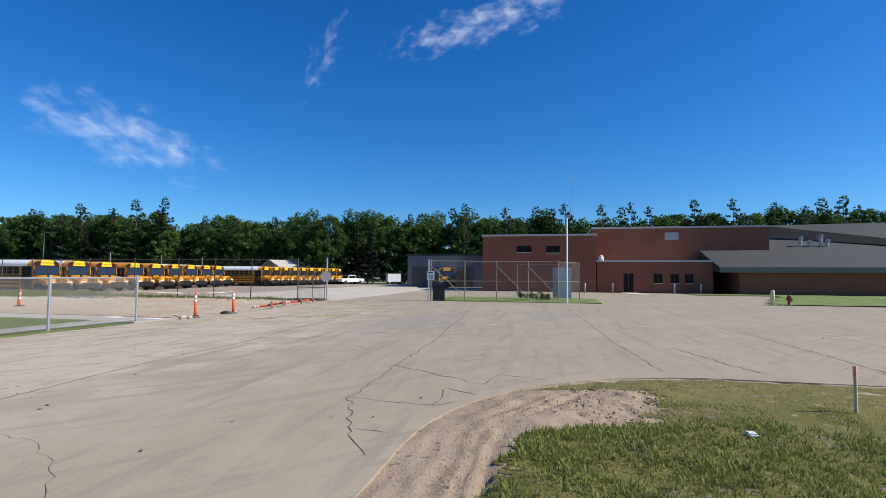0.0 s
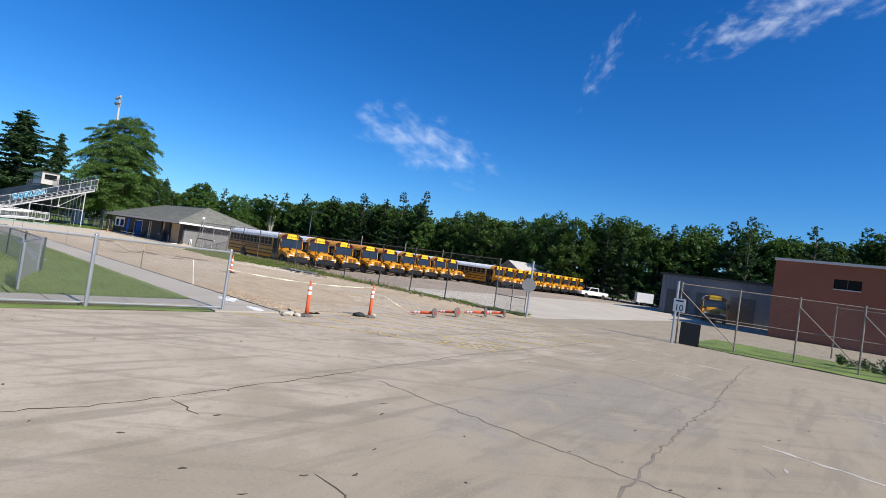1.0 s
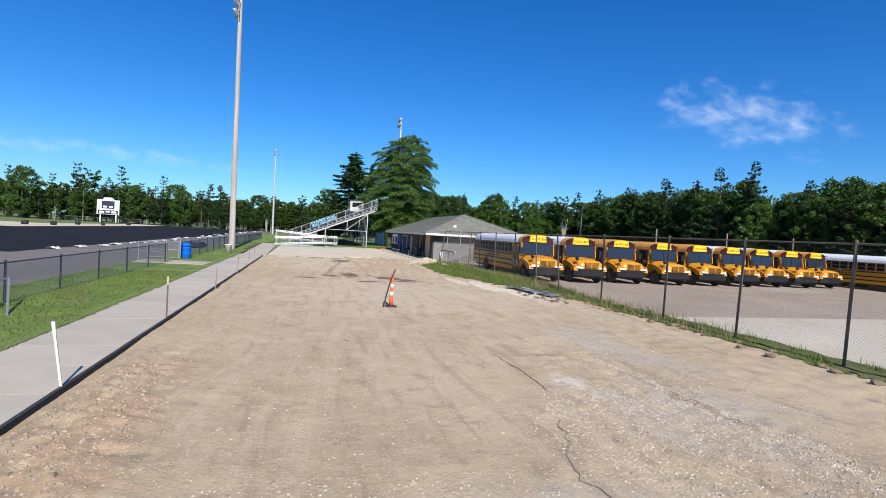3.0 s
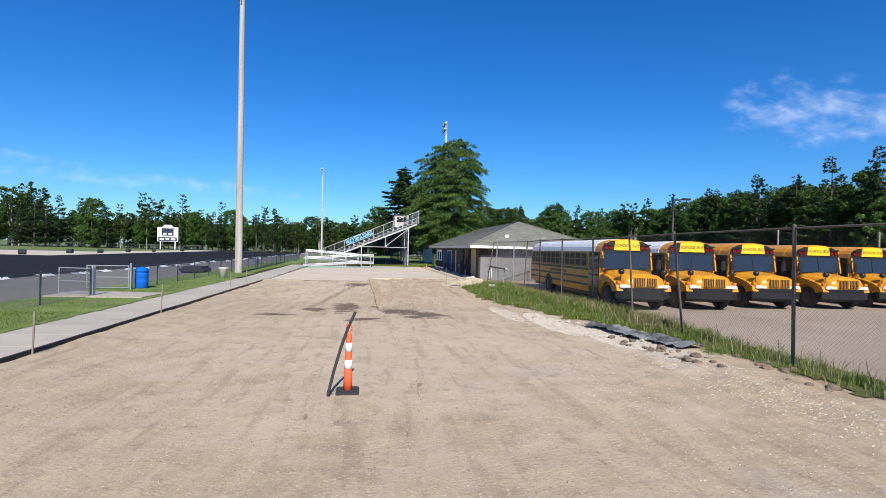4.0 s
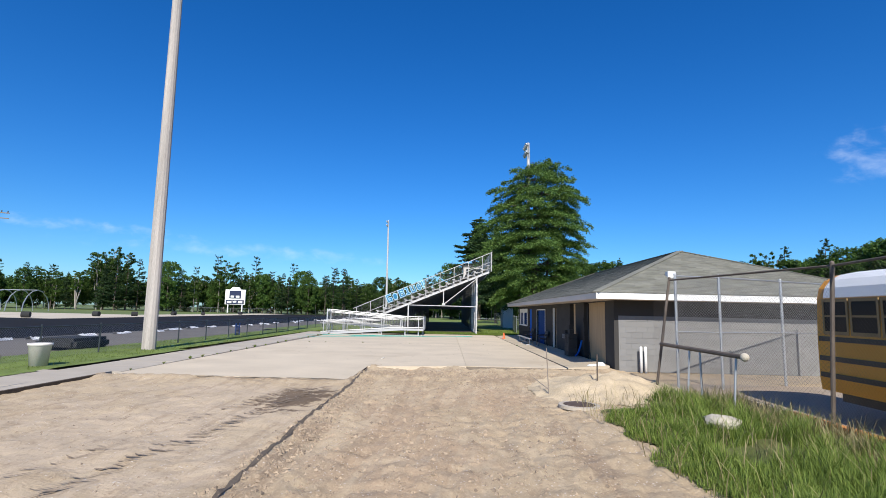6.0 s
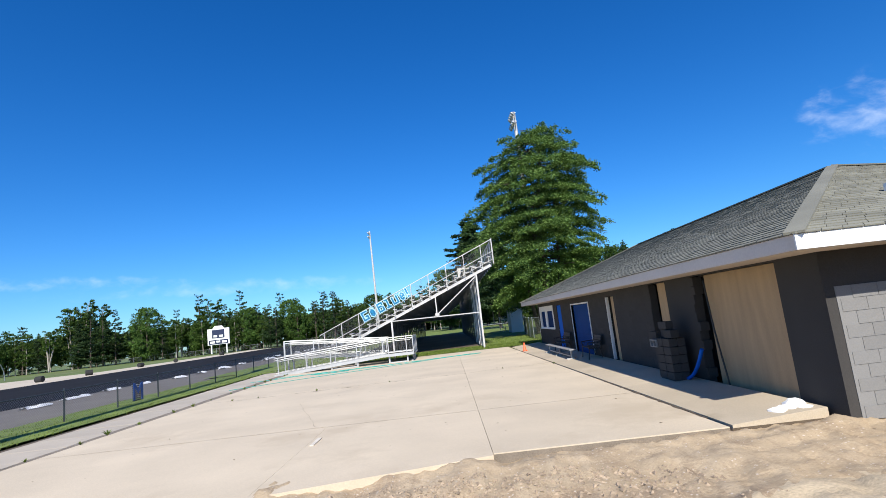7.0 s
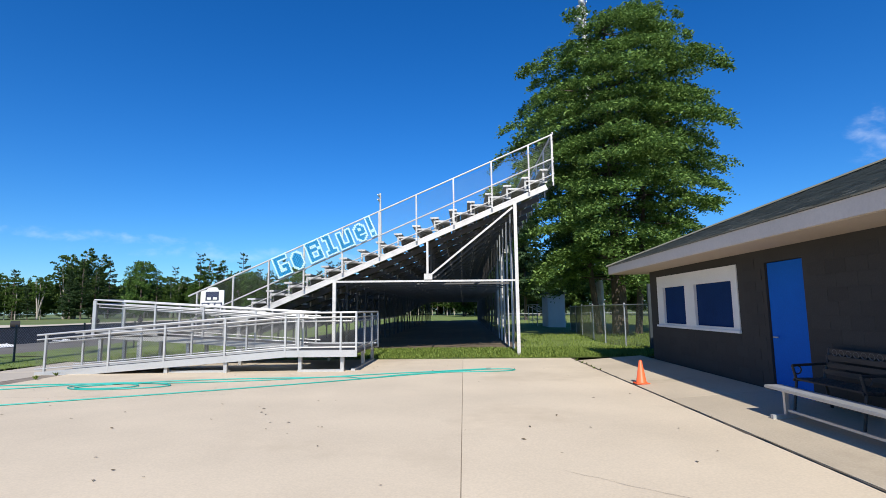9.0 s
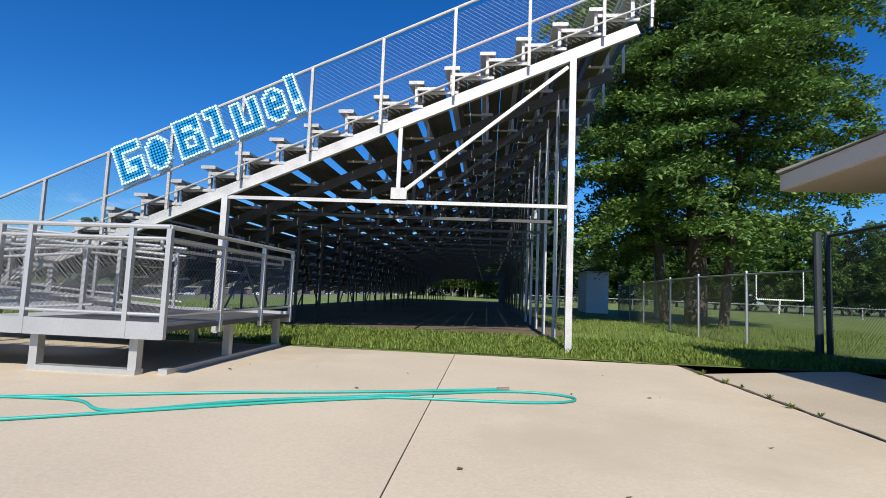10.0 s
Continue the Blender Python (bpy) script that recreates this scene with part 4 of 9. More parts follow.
def slab(pts, parent, material, top=lambda x: 0.03):
    """One cast bay with a small chamfer, its top at a height that may rise across the plan."""
    cx, cy = sum(p[0] for p in pts) / len(pts), sum(p[1] for p in pts) / len(pts)
    bm = bmesh.new()
    lo = [bm.verts.new((x, y, -0.12)) for x, y in pts]
    mid = [bm.verts.new((x, y, top(x) - 0.002)) for x, y in pts]
    hi = [bm.verts.new((x + (0.002 if x < cx else -0.002), y + (0.002 if y < cy else -0.002), top(x))) for x, y in pts]
    n = len(pts)
    bm.faces.new(lo[::-1])
    bm.faces.new(hi)
    for p, q in ((lo, mid), (mid, hi)):
        for k in range(n):
            bm.faces.new((p[k], p[(k + 1) % n], q[(k + 1) % n], q[k]))
    return part("slab", bm, material, parent)


def walk_z(x):
    """The house walk falls away from the wall."""
    return 0.034 + 0.13 * max(0.0, x - 33.5) / 1.8


G2 = 0.003
for y0, y1 in ((68.0, 76.2), (76.2, 84.6), (84.6, 98.4)):
    slab([(19.75, y0 + G2), (26.5 if y0 < 70 else 29.996, y0 + G2), (26.5 if y0 < 70 else 29.996, y1 - G2), (19.75, y1 - G2)], pad, CONCRETE)
    z0 = max(y0, 72.3)
    slab([(30.004, z0 + G2), (seam(z0) - 0.02, z0 + G2), (seam(y1) - 0.02, y1 - G2), (30.004, y1 - G2)], pad, CONCRETE)
slab([(26.5 + G2, 71.4), (29.996, 72.2), (29.996, 76.2 - G2), (26.5 + G2, 76.2 - G2)], pad, CONCRETE)
apron = flat("pavement_house_walk_bed", [(33.42, 97.6), (33.75, 72.3), (35.3, 72.3), (35.3, 97.6)], -0.3, 0.004, CRACK, "dirt bed under the house walk", "pavement")
for y0, y1 in ((72.3, 77.0), (77.0, 81.7), (81.7, 86.4), (86.4, 91.1), (91.1, 97.6)):
    slab([(seam(y0) + 0.03, y0 + G2), (35.27, y0 + G2), (35.27, y1 - G2), (seam(y1) + 0.03, y1 - G2)], apron, HOUSEWALK, walk_z)
for pts, w, sd in (([(19.9, 84.0), (22.2, 83.9), (26.0, 84.5), (29.9, 84.6), (33.6, 85.2)], .022, 21), ([(26.2, 76.3), (24.5, 80.9), (26.9, 86.0)], .009, 22), ([(27.1, 80.5), (28.5, 79.1)], .009, 23), ([(21.0, 91.5), (25.6, 91.8)], .008, 24), ([(31.0, 87.2), (32.0, 86.4), (32.2, 85.6)], .008, 25)):
    crack(pts, w, CRACKPALE if w < .015 else None, sd, 0.03, parent=pad, z=0.036)
for k in range(9):
    ya, yb = 73 + 2.8 * k, 75.8 + 2.8 * k
    crack([(seam(ya), ya), (seam(yb), yb)], 0.09 if ya < 76 or ya > 93 else 0.035, None, 30 + k, 0.02, parent=pad, z=0.039)

crack([(19.8, 76.2), (33.6, 76.2)], 0.03, CONCRETE, 62, 0.0, "joint_filler", parent=pad, z=0.0345)
crack([(19.8, 67.99), (23.0, 67.98), (26.45, 67.99)], 0.035, None, 61, 0.012, parent=pad, z=0.036)
DEBRIS = mat("joint_debris", (0.12, 0.095, 0.055), 0.95, 0.3, 6, 40)
rnd = random.Random(88)
for k in range(34):
    x = 20.2 + rnd.random() * 13.0
    l = rnd.uniform(0.06, 0.4)
    yj = 83.9 + 0.085 * max(0, x - 22) + rnd.uniform(-.02, .02)
    crack([(x, yj), (x + l, yj + 0.03)], rnd.uniform(0.03, 0.07), DEBRIS, 900 + k, 0.015, "joint_debris", pad, 0.037)

# grass: strip by the walkway, verge by the bus fence, lawn past the pad
bumpy("ground_grass_strip", 13.2, 17.4, 26.4, 100.4, 0.5, lambda x, y: 0.03 + 0.03 * noise.noise((x, y, 0.0)), GRASS, "mown grass strip", "ground", lambda x, y: x < 17.36 - 0.006 * max(0, y - 40))
side_walk = flat("pavement_side_walk_bed", [(-30, 25.25), (17.36, 25.25), (17.36, 26.3), (16.4, 26.45), (-30, 26.4)], -0.3, 0.028, CRACK, "dirt bed under the side walk", "pavement")
side_flag = mesh_of(bx(bmesh.new(), 0.01, 1.79, 25.27, 26.33, -0.1, 0.05, 0.008), "flagstone", WALKCONC)
for k in range(15):
    piece("flagstone", side_flag, side_walk, (15.55 - 1.8 * k, 0, random.uniform(-0.004, 0.004)))
bumpy("ground_grass_entry", -30, 17.34, 24.3, 33.5, 0.6, lambda x, y: 0.012 + 0.02 * noise.noise((x, y, 0.0)), GRASS, "mown grass by the entrance fence", "ground", lambda x, y: not (x > 13.2 and y > 25.2) and not 25.2 < y < 26.4)


def verge_edge(y):
    """The inner edge of the tall grass along the bus fence."""
    if y < 45:
        return 34.65
    if y < 51:
        return 34.65 - (y - 45) / 6 * 1.45
    if y < 57:
        return 33.2 - (y - 51) / 6 * 1.05
    return 32.15


def verge_h(x, y):
    return lane_h(x, y) + 0.006 + 0.12 * min(1, max(0, (x - verge_edge(y)) / 1.5)) * (0.6 + 0.4 * noise.noise((x * .7, y * .7, 5.0)))


VERGESOIL = ground_mat("grassy_soil", (0.115, 0.14, 0.038), (0.18, 0.175, 0.07), (0.075, 0.09, 0.024), bump=1.0, bump_dist=0.05, mid=3.0)
bumpy("ground_verge", 31.8, 36.14, 25.0, 66.3, 0.16, verge_h, VERGESOIL, "overgrown grass verge under the bus fence", "ground",
      lambda x, y: x > verge_edge(y) + 0.35 + 0.35 * noise.noise((x, y * 1.3, 0)) + 0.2 * noise.noise((x * 4, y * 4, 2)) and not (x < 34 and y > 64.5))
bumpy("ground_back_lawn", 12, 62, 98.42, 190, 1.0, lambda x, y: 0.04 + 0.05 * noise.noise((x * .4, y * .4, 0.0)), GRASS, "mown grass behind the pad and under the bleachers", "ground", lambda x, y: not (x < 17 and y < 100.5))
bumpy("ground_house_side", 35.3, 62, 69.0, 98.42, 1.0, lambda x, y: -0.01 + 0.02 * noise.noise((x * .6, y * .6, 0.0)), DIRT, "sandy ground beside the house", "ground")

# soil sheet whose dark brown already includes the shade below the stand
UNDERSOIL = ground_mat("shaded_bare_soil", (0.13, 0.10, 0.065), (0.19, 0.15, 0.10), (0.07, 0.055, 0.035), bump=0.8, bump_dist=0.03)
bumpy("ground_under_bleachers", 21.3, 32.4, 101.6, 149.0, 0.6, lambda x, y: 0.10 + 0.03 * noise.noise((x * .7, y * .7, 2.0)), UNDERSOIL, "bare soil under the bleachers, toned dark for the shade there", "ground")
# running track, fresh blacktop, sand and field to the left
flat("road_track", [(-60, 33.5), (13.2, 33.5), (13.2, 100.5), (12, 100.5), (11, 230), (5, 230), (6.3, 125), (5, 96), (5, 60), (-60, 60)], -0.35, -0.03, TRACK, "grey weathered running track", "road")
flat("road_blacktop", [(-60, 60), (5, 60), (5, 96), (6.3, 125), (5, 230), (-27, 230), (-24, 150), (-23, 120), (-60, 120)], -0.35, -0.034, BLACKTOP, "freshly laid black asphalt", "road")
flat("ground_sand_strip", [(-120, 120), (-23, 120), (-24, 150), (-27, 230), (-38, 236), (-36, 160), (-120, 155)], -0.35, -0.036, SANDSTRIP, "pale bare sand strip", "ground")


bumpy("ground_walk_edge_grass", 17.3, 17.75, 26.5, 68.0, 0.07, lambda x, y: 0.052 + 0.012 * noise.noise((x * 3, y * 3, 0.0)), GRASS, "grass grown over the edge of the walkway", "ground", lambda x, y: x < 17.60 + 0.10 * noise.noise((x * 2, y * 1.7, 3.0)) + 0.05 * noise.noise((x * 9, y * 9, 5.0)))


# ---- grass blades ----
def blades(name, spots, material, label, seed, hmin, hmax, hfun, width=0.012, inside=None, tufted=0.0):
    """Blades that bend over towards their tips, strewn over rectangles of the plan, one mesh; tufted: how much their length follows broad tufts."""
    rnd = random.Random(seed)
    vs, fs = [], []
    for x0, x1, y0, y1, n in spots:
        for _ in range(n):
            x, y = rnd.uniform(x0, x1), rnd.uniform(y0, y1)
            if inside and not inside(x, y):
                continue
            h = rnd.uniform(hmin, hmax)
            if tufted:
                h *= max(0.35, 1.0 + tufted * 1.6 * noise.noise((x * 2.1, y * 2.1, 12.0))) * min(1.25, 0.45 + 0.42 * max(0.0, x - verge_edge(y)))
            a = rnd.uniform(0, math.tau)
            lean = rnd.uniform(0.2, 1.15) * h
            z = hfun(x, y) - 0.01
            w = width * rnd.uniform(0.7, 1.4)
            ca, sa = math.cos(a), math.sin(a)
            i = len(vs)
            for f, g, k in ((0.0, 0.0, 1.0), (0.5, 0.2, 0.85), (0.85, 0.6, 0.5)):
                px, py, pz = x + ca * lean * g, y + sa * lean * g, z + h * f
                vs += [(px - sa * w * k, py + ca * w * k, pz), (px + sa * w * k, py - ca * w * k, pz)]
            vs.append((x + ca * lean, y + sa * lean, z + h * (1.02 - 0.12 * lean / h)))
            fs += [(i, i + 1, i + 3, i + 2), (i + 2, i + 3, i + 5, i + 4), (i + 4, i + 5, i + 6)]
    return raw(name, vs, fs, material, None, label, "grass", "stuff")


def isl_grass(x, y):
    if not (in_island(x, y) and island_green(x, y)):
        return False
    return noise.noise((x * 1.3, y * 1.3, 2)) + 0.6 * noise.noise((x * 4.5, y * 4.5, 6)) + 0.9 * noise.noise((x * 47.0, y * 43.0, 1.5)) > (-0.05 if x < 7.6 else 0.05)


def isl_thick(x, y):
    return isl_grass(x, y) and y > 5.2 and x < 7.9 + 0.6 * noise.noise((x, y, 4)) + 0.5 * noise.noise((x * 31.0, y * 37.0, 2.5))


blades("island_grass", [(3, 11.4, -6, 10, 36000), (4.0, 9.0, 5.0, 9.6, 30000)], ISLEBLADE, "patchy short green grass on dirt", 11, 0.015, 0.045, lambda x, y: island_h(x, y) + 0.012, 0.004, isl_grass)
blades("rim_grass", [(4, 11.5, 6.0, 10.5, 9000)], ISLEBLADE, "sparse grass sprouting through the dirt rim", 19, 0.01, 0.035, island_h, 0.003, lambda x, y: in_island(x, y) and noise.noise((x * 1.7, y * 1.7, 21)) + 0.6 * noise.noise((x * 5, y * 5, 22)) > (0.05 if math.hypot(max(0, x - IX), y - IY) > 4.75 else 0.42))
blades("island_dry_grass", [(4, 10.5, 5.2, 9.9, 9000)], DRYBLADE, "short straw-coloured grass between dirt and turf", 23, 0.01, 0.04, lambda x, y: island_h(x, y) + 0.006, 0.004, lambda x, y: in_island(x, y) and noise.noise((x * 2.2, y * 2.2, 31)) > 0.0)
blades("island_tall_grass", [(4.2, 8.4, 5.2, 9.6, 30000)], ISLEBLADE, "thicker green grass and clover at the edge of the lot", 16, 0.025, 0.08, lambda x, y: island_h(x, y) + 0.012, 0.006, isl_thick)
blades("strip_grass", [(13.3, 17.66, 26.4, 50, 30000), (13.3, 17.1, 50, 100, 14000), (5, 17.3, 24.5, 30, 5000)], BLADE, "mown green grass with longer tufts", 12, 0.02, 0.075, lambda x, y: 0.03, 0.008, lambda x, y: not 25.2 < y < 26.45)
blades("verge_grass", [(31.9, 36.1, 51, 66, 130000), (32.6, 36.1, 44, 51, 44000), (34.6, 36.0, 40, 46, 5000)], BLADE, "tall unmown grass along the bus fence", 13, 0.06, 0.27, verge_h, 0.0036, lambda x, y: x > verge_edge(y) + 0.25 + 0.5 * noise.noise((x, y * 1.3, 0)) and noise.noise((x * .8, y * .5, 6)) > -0.34 and not (x < 34.2 and y > 64.3) and not (x > 35.5 and y > 57), tufted=0.75)
blades("gate_verge_grass", [(34.7, 36.0, 25, 41, 15000)], BLADE, "patchy short grass between dirt clods along the bus fence", 17, 0.03, 0.17, verge_h, 0.0055, lambda x, y: noise.noise((x * 1.5, y * 0.8, 6)) > 0.0 and x > 34.95 + 0.3 * noise.noise((x, y * 1.1, 2)), tufted=0.6)
blades("verge_dry_grass", [(31.9, 36.1, 42, 66, 2600), (34.9, 36.1, 46, 66, 6000), (34.9, 36.0, 34, 44, 600)], DRYBLADE, "dry straw-coloured grass stems", 14, 0.12, 0.5, verge_h, 0.006, lambda x, y: x > verge_edge(y) + 0.1)
blades("lawn_grass", [(26.5, 37, 98.45, 101.8, 34000), (17.5, 26.5, 98.5, 101.5, 6000), (17.5, 21.5, 101.5, 112, 2000), (32.2, 45, 101.5, 112, 8000)], BLADE, "green lawn grass behind the pad", 15, 0.04, 0.13, lambda x, y: 0.07, 0.008)

# ---- concession house ----
EX0, EX1, EY0, EY1, EZ = 34.45, 46.2, 71.07, 97.6, 2.56     # eaves
WX0, WX1, WY0, WY1 = 35.34, 45.3, 71.95, 96.7               # walls
RX, RZ, RY0, RY1 = 40.32, 5.10, 77.4, 91.3                  # ridge

house = thing("concession_house", "low grey block concession house under a hipped shingle roof", "building")
WT = 0.2


def wall_runs(axis, at0, at1, lo, hi, z0, z1, holes, material, parent, label):
    """The same wall with each pier, lintel and sill wall a part of its own."""
    cur = lo
    runs = []
    for a, b, za, zb in sorted(holes):
        runs += [(cur, a, z0, z1, "wall"), (a, b, z0, za, "sill_wall"), (a, b, zb, z1, "lintel")]
        cur = b
    runs.append((cur, hi, z0, z1, "wall"))
    for a, b, za, zb, n in runs:
        if b - a > 1e-4 and zb - za > 1e-4:
            part(n, bx(bmesh.new(), at0, at1, a, b, za, zb), material, parent, label)


front_holes = [(73.0, 76.1, 0.0, 2.53), (77.55, 78.65, 0.0, 2.53), (81.85, 82.75, 0.0, 2.38), (85.1, 87.95, 0.0, 2.24), (90.2, 91.2, 0.0, 2.33), (92.1, 96.15, 1.1, 2.38)]
wall_runs("y", WX0, WX0 + WT, WY0, WY1, 0.0, 2.56, front_holes, BLOCK, house, "dark grey painted block wall")
bm = bmesh.new()
bx(bm, WX0 + WT, WX1, WY0, WY0 + WT, 0, 2.56)
part("wall", bm, BLOCK, house, "grey block end wall")
bm = bmesh.new()
bx(bm, WX0 + WT, WX1, WY1 - WT, WY1, 0, 2.56)
part("wall", bm, BLOCK, house)
bm = bmesh.new()
bx(bm, WX1 - WT, WX1, WY0 + WT, WY1 - WT, 0, 2.56)
part("wall", bm, BLOCK, house)
bm = bmesh.new()
bx(bm, WX0 + 1.2, WX0 + 1.25, WY0 + WT, WY1 - WT, 0, 2.56)
part("partition", bm, BLOCK, house)
# soffit and fascia
bm = bmesh.new()
bx(bm, EX0 + 0.03, EX1 - 0.03, EY0 + 0.03, EY1 - 0.03, EZ, EZ + 0.03)
part("soffit", bm, SOFFIT, house, "tan soffit boards")
for x0, x1, y0, y1, lab in ((EX0, EX0 + 0.03, EY0 + 0.035, EY1 - 0.035, "weathered cream fascia board"), (EX1 - 0.03, EX1, EY0 + 0.035, EY1 - 0.035, ""), (EX0, EX1, EY0, EY0 + 0.03, "white fascia board"), (EX0, EX1, EY1 - 0.03, EY1, "")):
    bm = bmesh.new()
    bx(bm, x0, x1, y0, y1, EZ + 0.01, EZ + 0.23)
    part("fascia", bm, WHITE if lab.startswith("white") else FASCIA, house, lab)


# shingled hip roof: a solid deck, and courses of tabs lying on it
bm = bmesh.new()
e = [bm.verts.new(p) for p in ((EX0, EY0, EZ + .23), (EX1, EY0, EZ + .23), (EX1, EY1, EZ + .23), (EX0, EY1, EZ + .23))]
r0, r1 = bm.verts.new((RX, RY0, RZ)), bm.verts.new((RX, RY1, RZ))
for f in ((e[0], e[1], r0), (e[1], e[2], r1, r0), (e[2], e[3], r1), (e[3], e[0], r0, r1), (e[3], e[2], e[1], e[0])):
    bm.faces.new(f)
roof = part("roof", bm, SHINGLE, house, "grey-green asphalt shingle roof")


def courses(corners, rows, tab, seed, name):
    """Overlapping shingle tabs between an eave edge (a, b) and a top edge (d, c)."""
    a, b, c, d = [Vector(p) for p in corners]
    nrm = (b - a).cross(d - a).normalized()
    if nrm.z < 0:
        nrm = -nrm
    rnd = random.Random(seed)
    vs, fs = [], []
    for k in range(rows):
        s0, s1 = k / rows, min(1.0, (k + 1.25) / rows)
        l0, l1 = a.lerp(d, s0), a.lerp(d, s1)
        q0, q1 = b.lerp(c, s0), b.lerp(c, s1)
        n = max(1, int((q0 - l0).length / tab))
        off = rnd.random()
        cuts = [0.0] + [(i + off) / n for i in range(n)] + [1.0]
        for u, v in zip(cuts, cuts[1:]):
            if v - u < 0.002:
                continue
            v2 = v - 0.008 / max(0.5, (q0 - l0).length)
            lift = 0.022 + rnd.uniform(-0.004, 0.006)
            i = len(vs)
            p = [l0.lerp(q0, u), l0.lerp(q0, v2), l1.lerp(q1, v2), l1.lerp(q1, u)]
            vs += [p[0] + nrm * lift, p[1] + nrm * lift, p[2] + nrm * 0.006, p[3] + nrm * 0.006, p[0] + nrm * 0.001, p[1] + nrm * 0.001]
            fs += [(i, i + 1, i + 2, i + 3), (i + 4, i + 5, i + 1, i)]
    ob = raw(name, vs, fs, SHINGLE, roof)
    return tagged(ob, kind="stuff")


zc = EZ + .232
courses(((EX0 - .02, EY1, zc), (EX0 - .02, EY0, zc), (RX, RY0, RZ), (RX, RY1, RZ)), 44, 0.30, 3, "shingle_layer")
courses(((EX0, EY0 - .02, zc), (EX1, EY0 - .02, zc), (RX, RY0, RZ), (RX, RY0, RZ)), 44, 0.30, 4, "shingle_layer")
bm = bmesh.new()
for a, b in (((EX0, EY0, zc), (RX, RY0, RZ)), ((EX1, EY0, zc), (RX, RY0, RZ)), ((RX, RY0, RZ), (RX, RY1, RZ)), ((EX0, EY1, zc), (RX, RY1, RZ))):
    bar(bm, Vector(a) + Vector((0, 0, .02)), Vector(b) + Vector((0, 0, .03)), 0.26, 0.035)
part("ridge_cap", bm, SHINGLE, roof)
bm = bmesh.new()
bx(bm, 37.8, 38.1, 73.0, 73.25, 3.3, 3.75)
part("roof_vent", bm, WHITE, roof, "white roof vent")

# pale unfinished block panel on the end wall
BLH, BLW = 0.2, 0.4
me_block = mesh_of(bx(bmesh.new(), 0.002, BLW - 0.002, -0.008, 0.0, 0.004, BLH - 0.004, 0.002), "block", BLOCKPALE)
# panel ends near the eave's shadow; darker block above carries that shade
end_panel = part("block_panel", bx(bmesh.new(), 35.5, 45.3, WY0 - 0.012, WY0 - 0.002, 0.0, 2.0), BLOCKPALE, house, "pale bare block facing")
for row in range(10):
    for k in range(24):
        x = 35.55 + k * BLW + (row % 2) * 0.2
        if x < 45.0:
            piece("block", me_block, end_panel, (x, WY0 - 0.012, row * BLH))
me_block2 = mesh_of(bx(bmesh.new(), -0.003, 0.0, 0.002, BLW - 0.002, 0.002, BLH - 0.002), "block", BLOCK)
face_panel = part("block_face", bx(bmesh.new(), WX0 - 0.004, WX0 - 0.002, 78.7, 81.8, 0.02, 2.5), BLOCK, house, "dark grey block facing")
for row in range(12):
    y = 78.9 + (0.2 if row % 2 else 0.0)
    while y < 96.3:
        z = row * BLH + 0.03
        if not any(a - 0.42 < y < b + 0.02 and z < zt and z + BLH > zb for a, b, zb, zt in front_holes):
            piece("block", me_block2, face_panel, (WX0 - 0.004, y, z))
        y += BLW

# doors and openings on the pad side
door = part("door", bx(bmesh.new(), WX0 + 0.03, WX0 + 0.08, 90.22, 91.18, 0.02, 2.32, 0.008), BLUEPAINT, house, "royal blue steel door, closed")
part("handle", rod(bmesh.new(), (WX0 - 0.03, 91.05, 1.05), (WX0 - 0.03, 90.92, 1.05), 0.012), GALV, door)
ROLLBLUE = mat("dark_blue_roller_paint", (0.003, 0.05, 0.20), 0.75, 0.12, 1.5, 40, spec=0.2)
shutter = part("roller_door", bx(bmesh.new(), WX0 + 0.10, WX0 + 0.12, 85.12, 87.93, 0.02, 2.23), ROLLBLUE, house, "blue sectional roller door, closed")
slat_me = mesh_of(bx(bmesh.new(), -0.02, 0.0, 85.13, 87.92, 0.01, 0.17, 0.006), "slat", ROLLBLUE)
for k in range(12):
    piece("slat", slat_me, shutter, (WX0 + 0.10, 0, 0.03 + 0.183 * k))
bm = bmesh.new()
for y0 in (85.04, 87.95):
    bx(bm, WX0 - 0.025, WX0 + 0.10, y0, y0 + 0.06, 0, 2.3)
bx(bm, WX0 - 0.025, WX0 + 0.10, 85.10, 87.95, 2.24, 2.3)
part("door_frame", bm, WHITE, house, "white-edged door frame")
# serving window with two shuttered lights
win = part("serving_window", bx(bmesh.new(), WX0 + 0.08, WX0 + 0.1, 92.1, 96.15, 1.1, 2.38), GLASS, house, "white-framed serving window with blue shutters")
for y0, y1 in ((92.32, 93.95), (94.45, 95.75)):
    part("shutter_panel", bx(bmesh.new(), WX0 + 0.04, WX0 + 0.07, y0, y1, 1.16, 2.08), mat("dark_blue_panel", (0.003, 0.028, 0.11), 0.8, spec=0.15), win)
bm = bmesh.new()
for y0, y1, z0, z1 in ((92.1, 96.15, 2.08, 2.38), (92.1, 96.15, 1.1, 1.16), (92.1, 92.32, 1.16, 2.08), (93.95, 94.45, 1.16, 2.08), (95.75, 96.15, 1.16, 2.08)):
    bx(bm, WX0 - 0.02, WX0 + 0.05, y0, y1, z0, z1)
part("window_frame", bm, WHITE, win)
part("window_sill", bx(bmesh.new(), WX0 - 0.06, WX0 - 0.02, 92.05, 96.2, 1.06, 1.11), WHITE, win)
# boarded doorway, torn wall edges and plywood
part("plywood_sheet", bx(bmesh.new(), WX0 + 0.09, WX0 + 0.11, 81.87, 82.4, 0.03, 2.36), PLY, house, "raw plywood sheet in a doorway")
bm = bmesh.new()
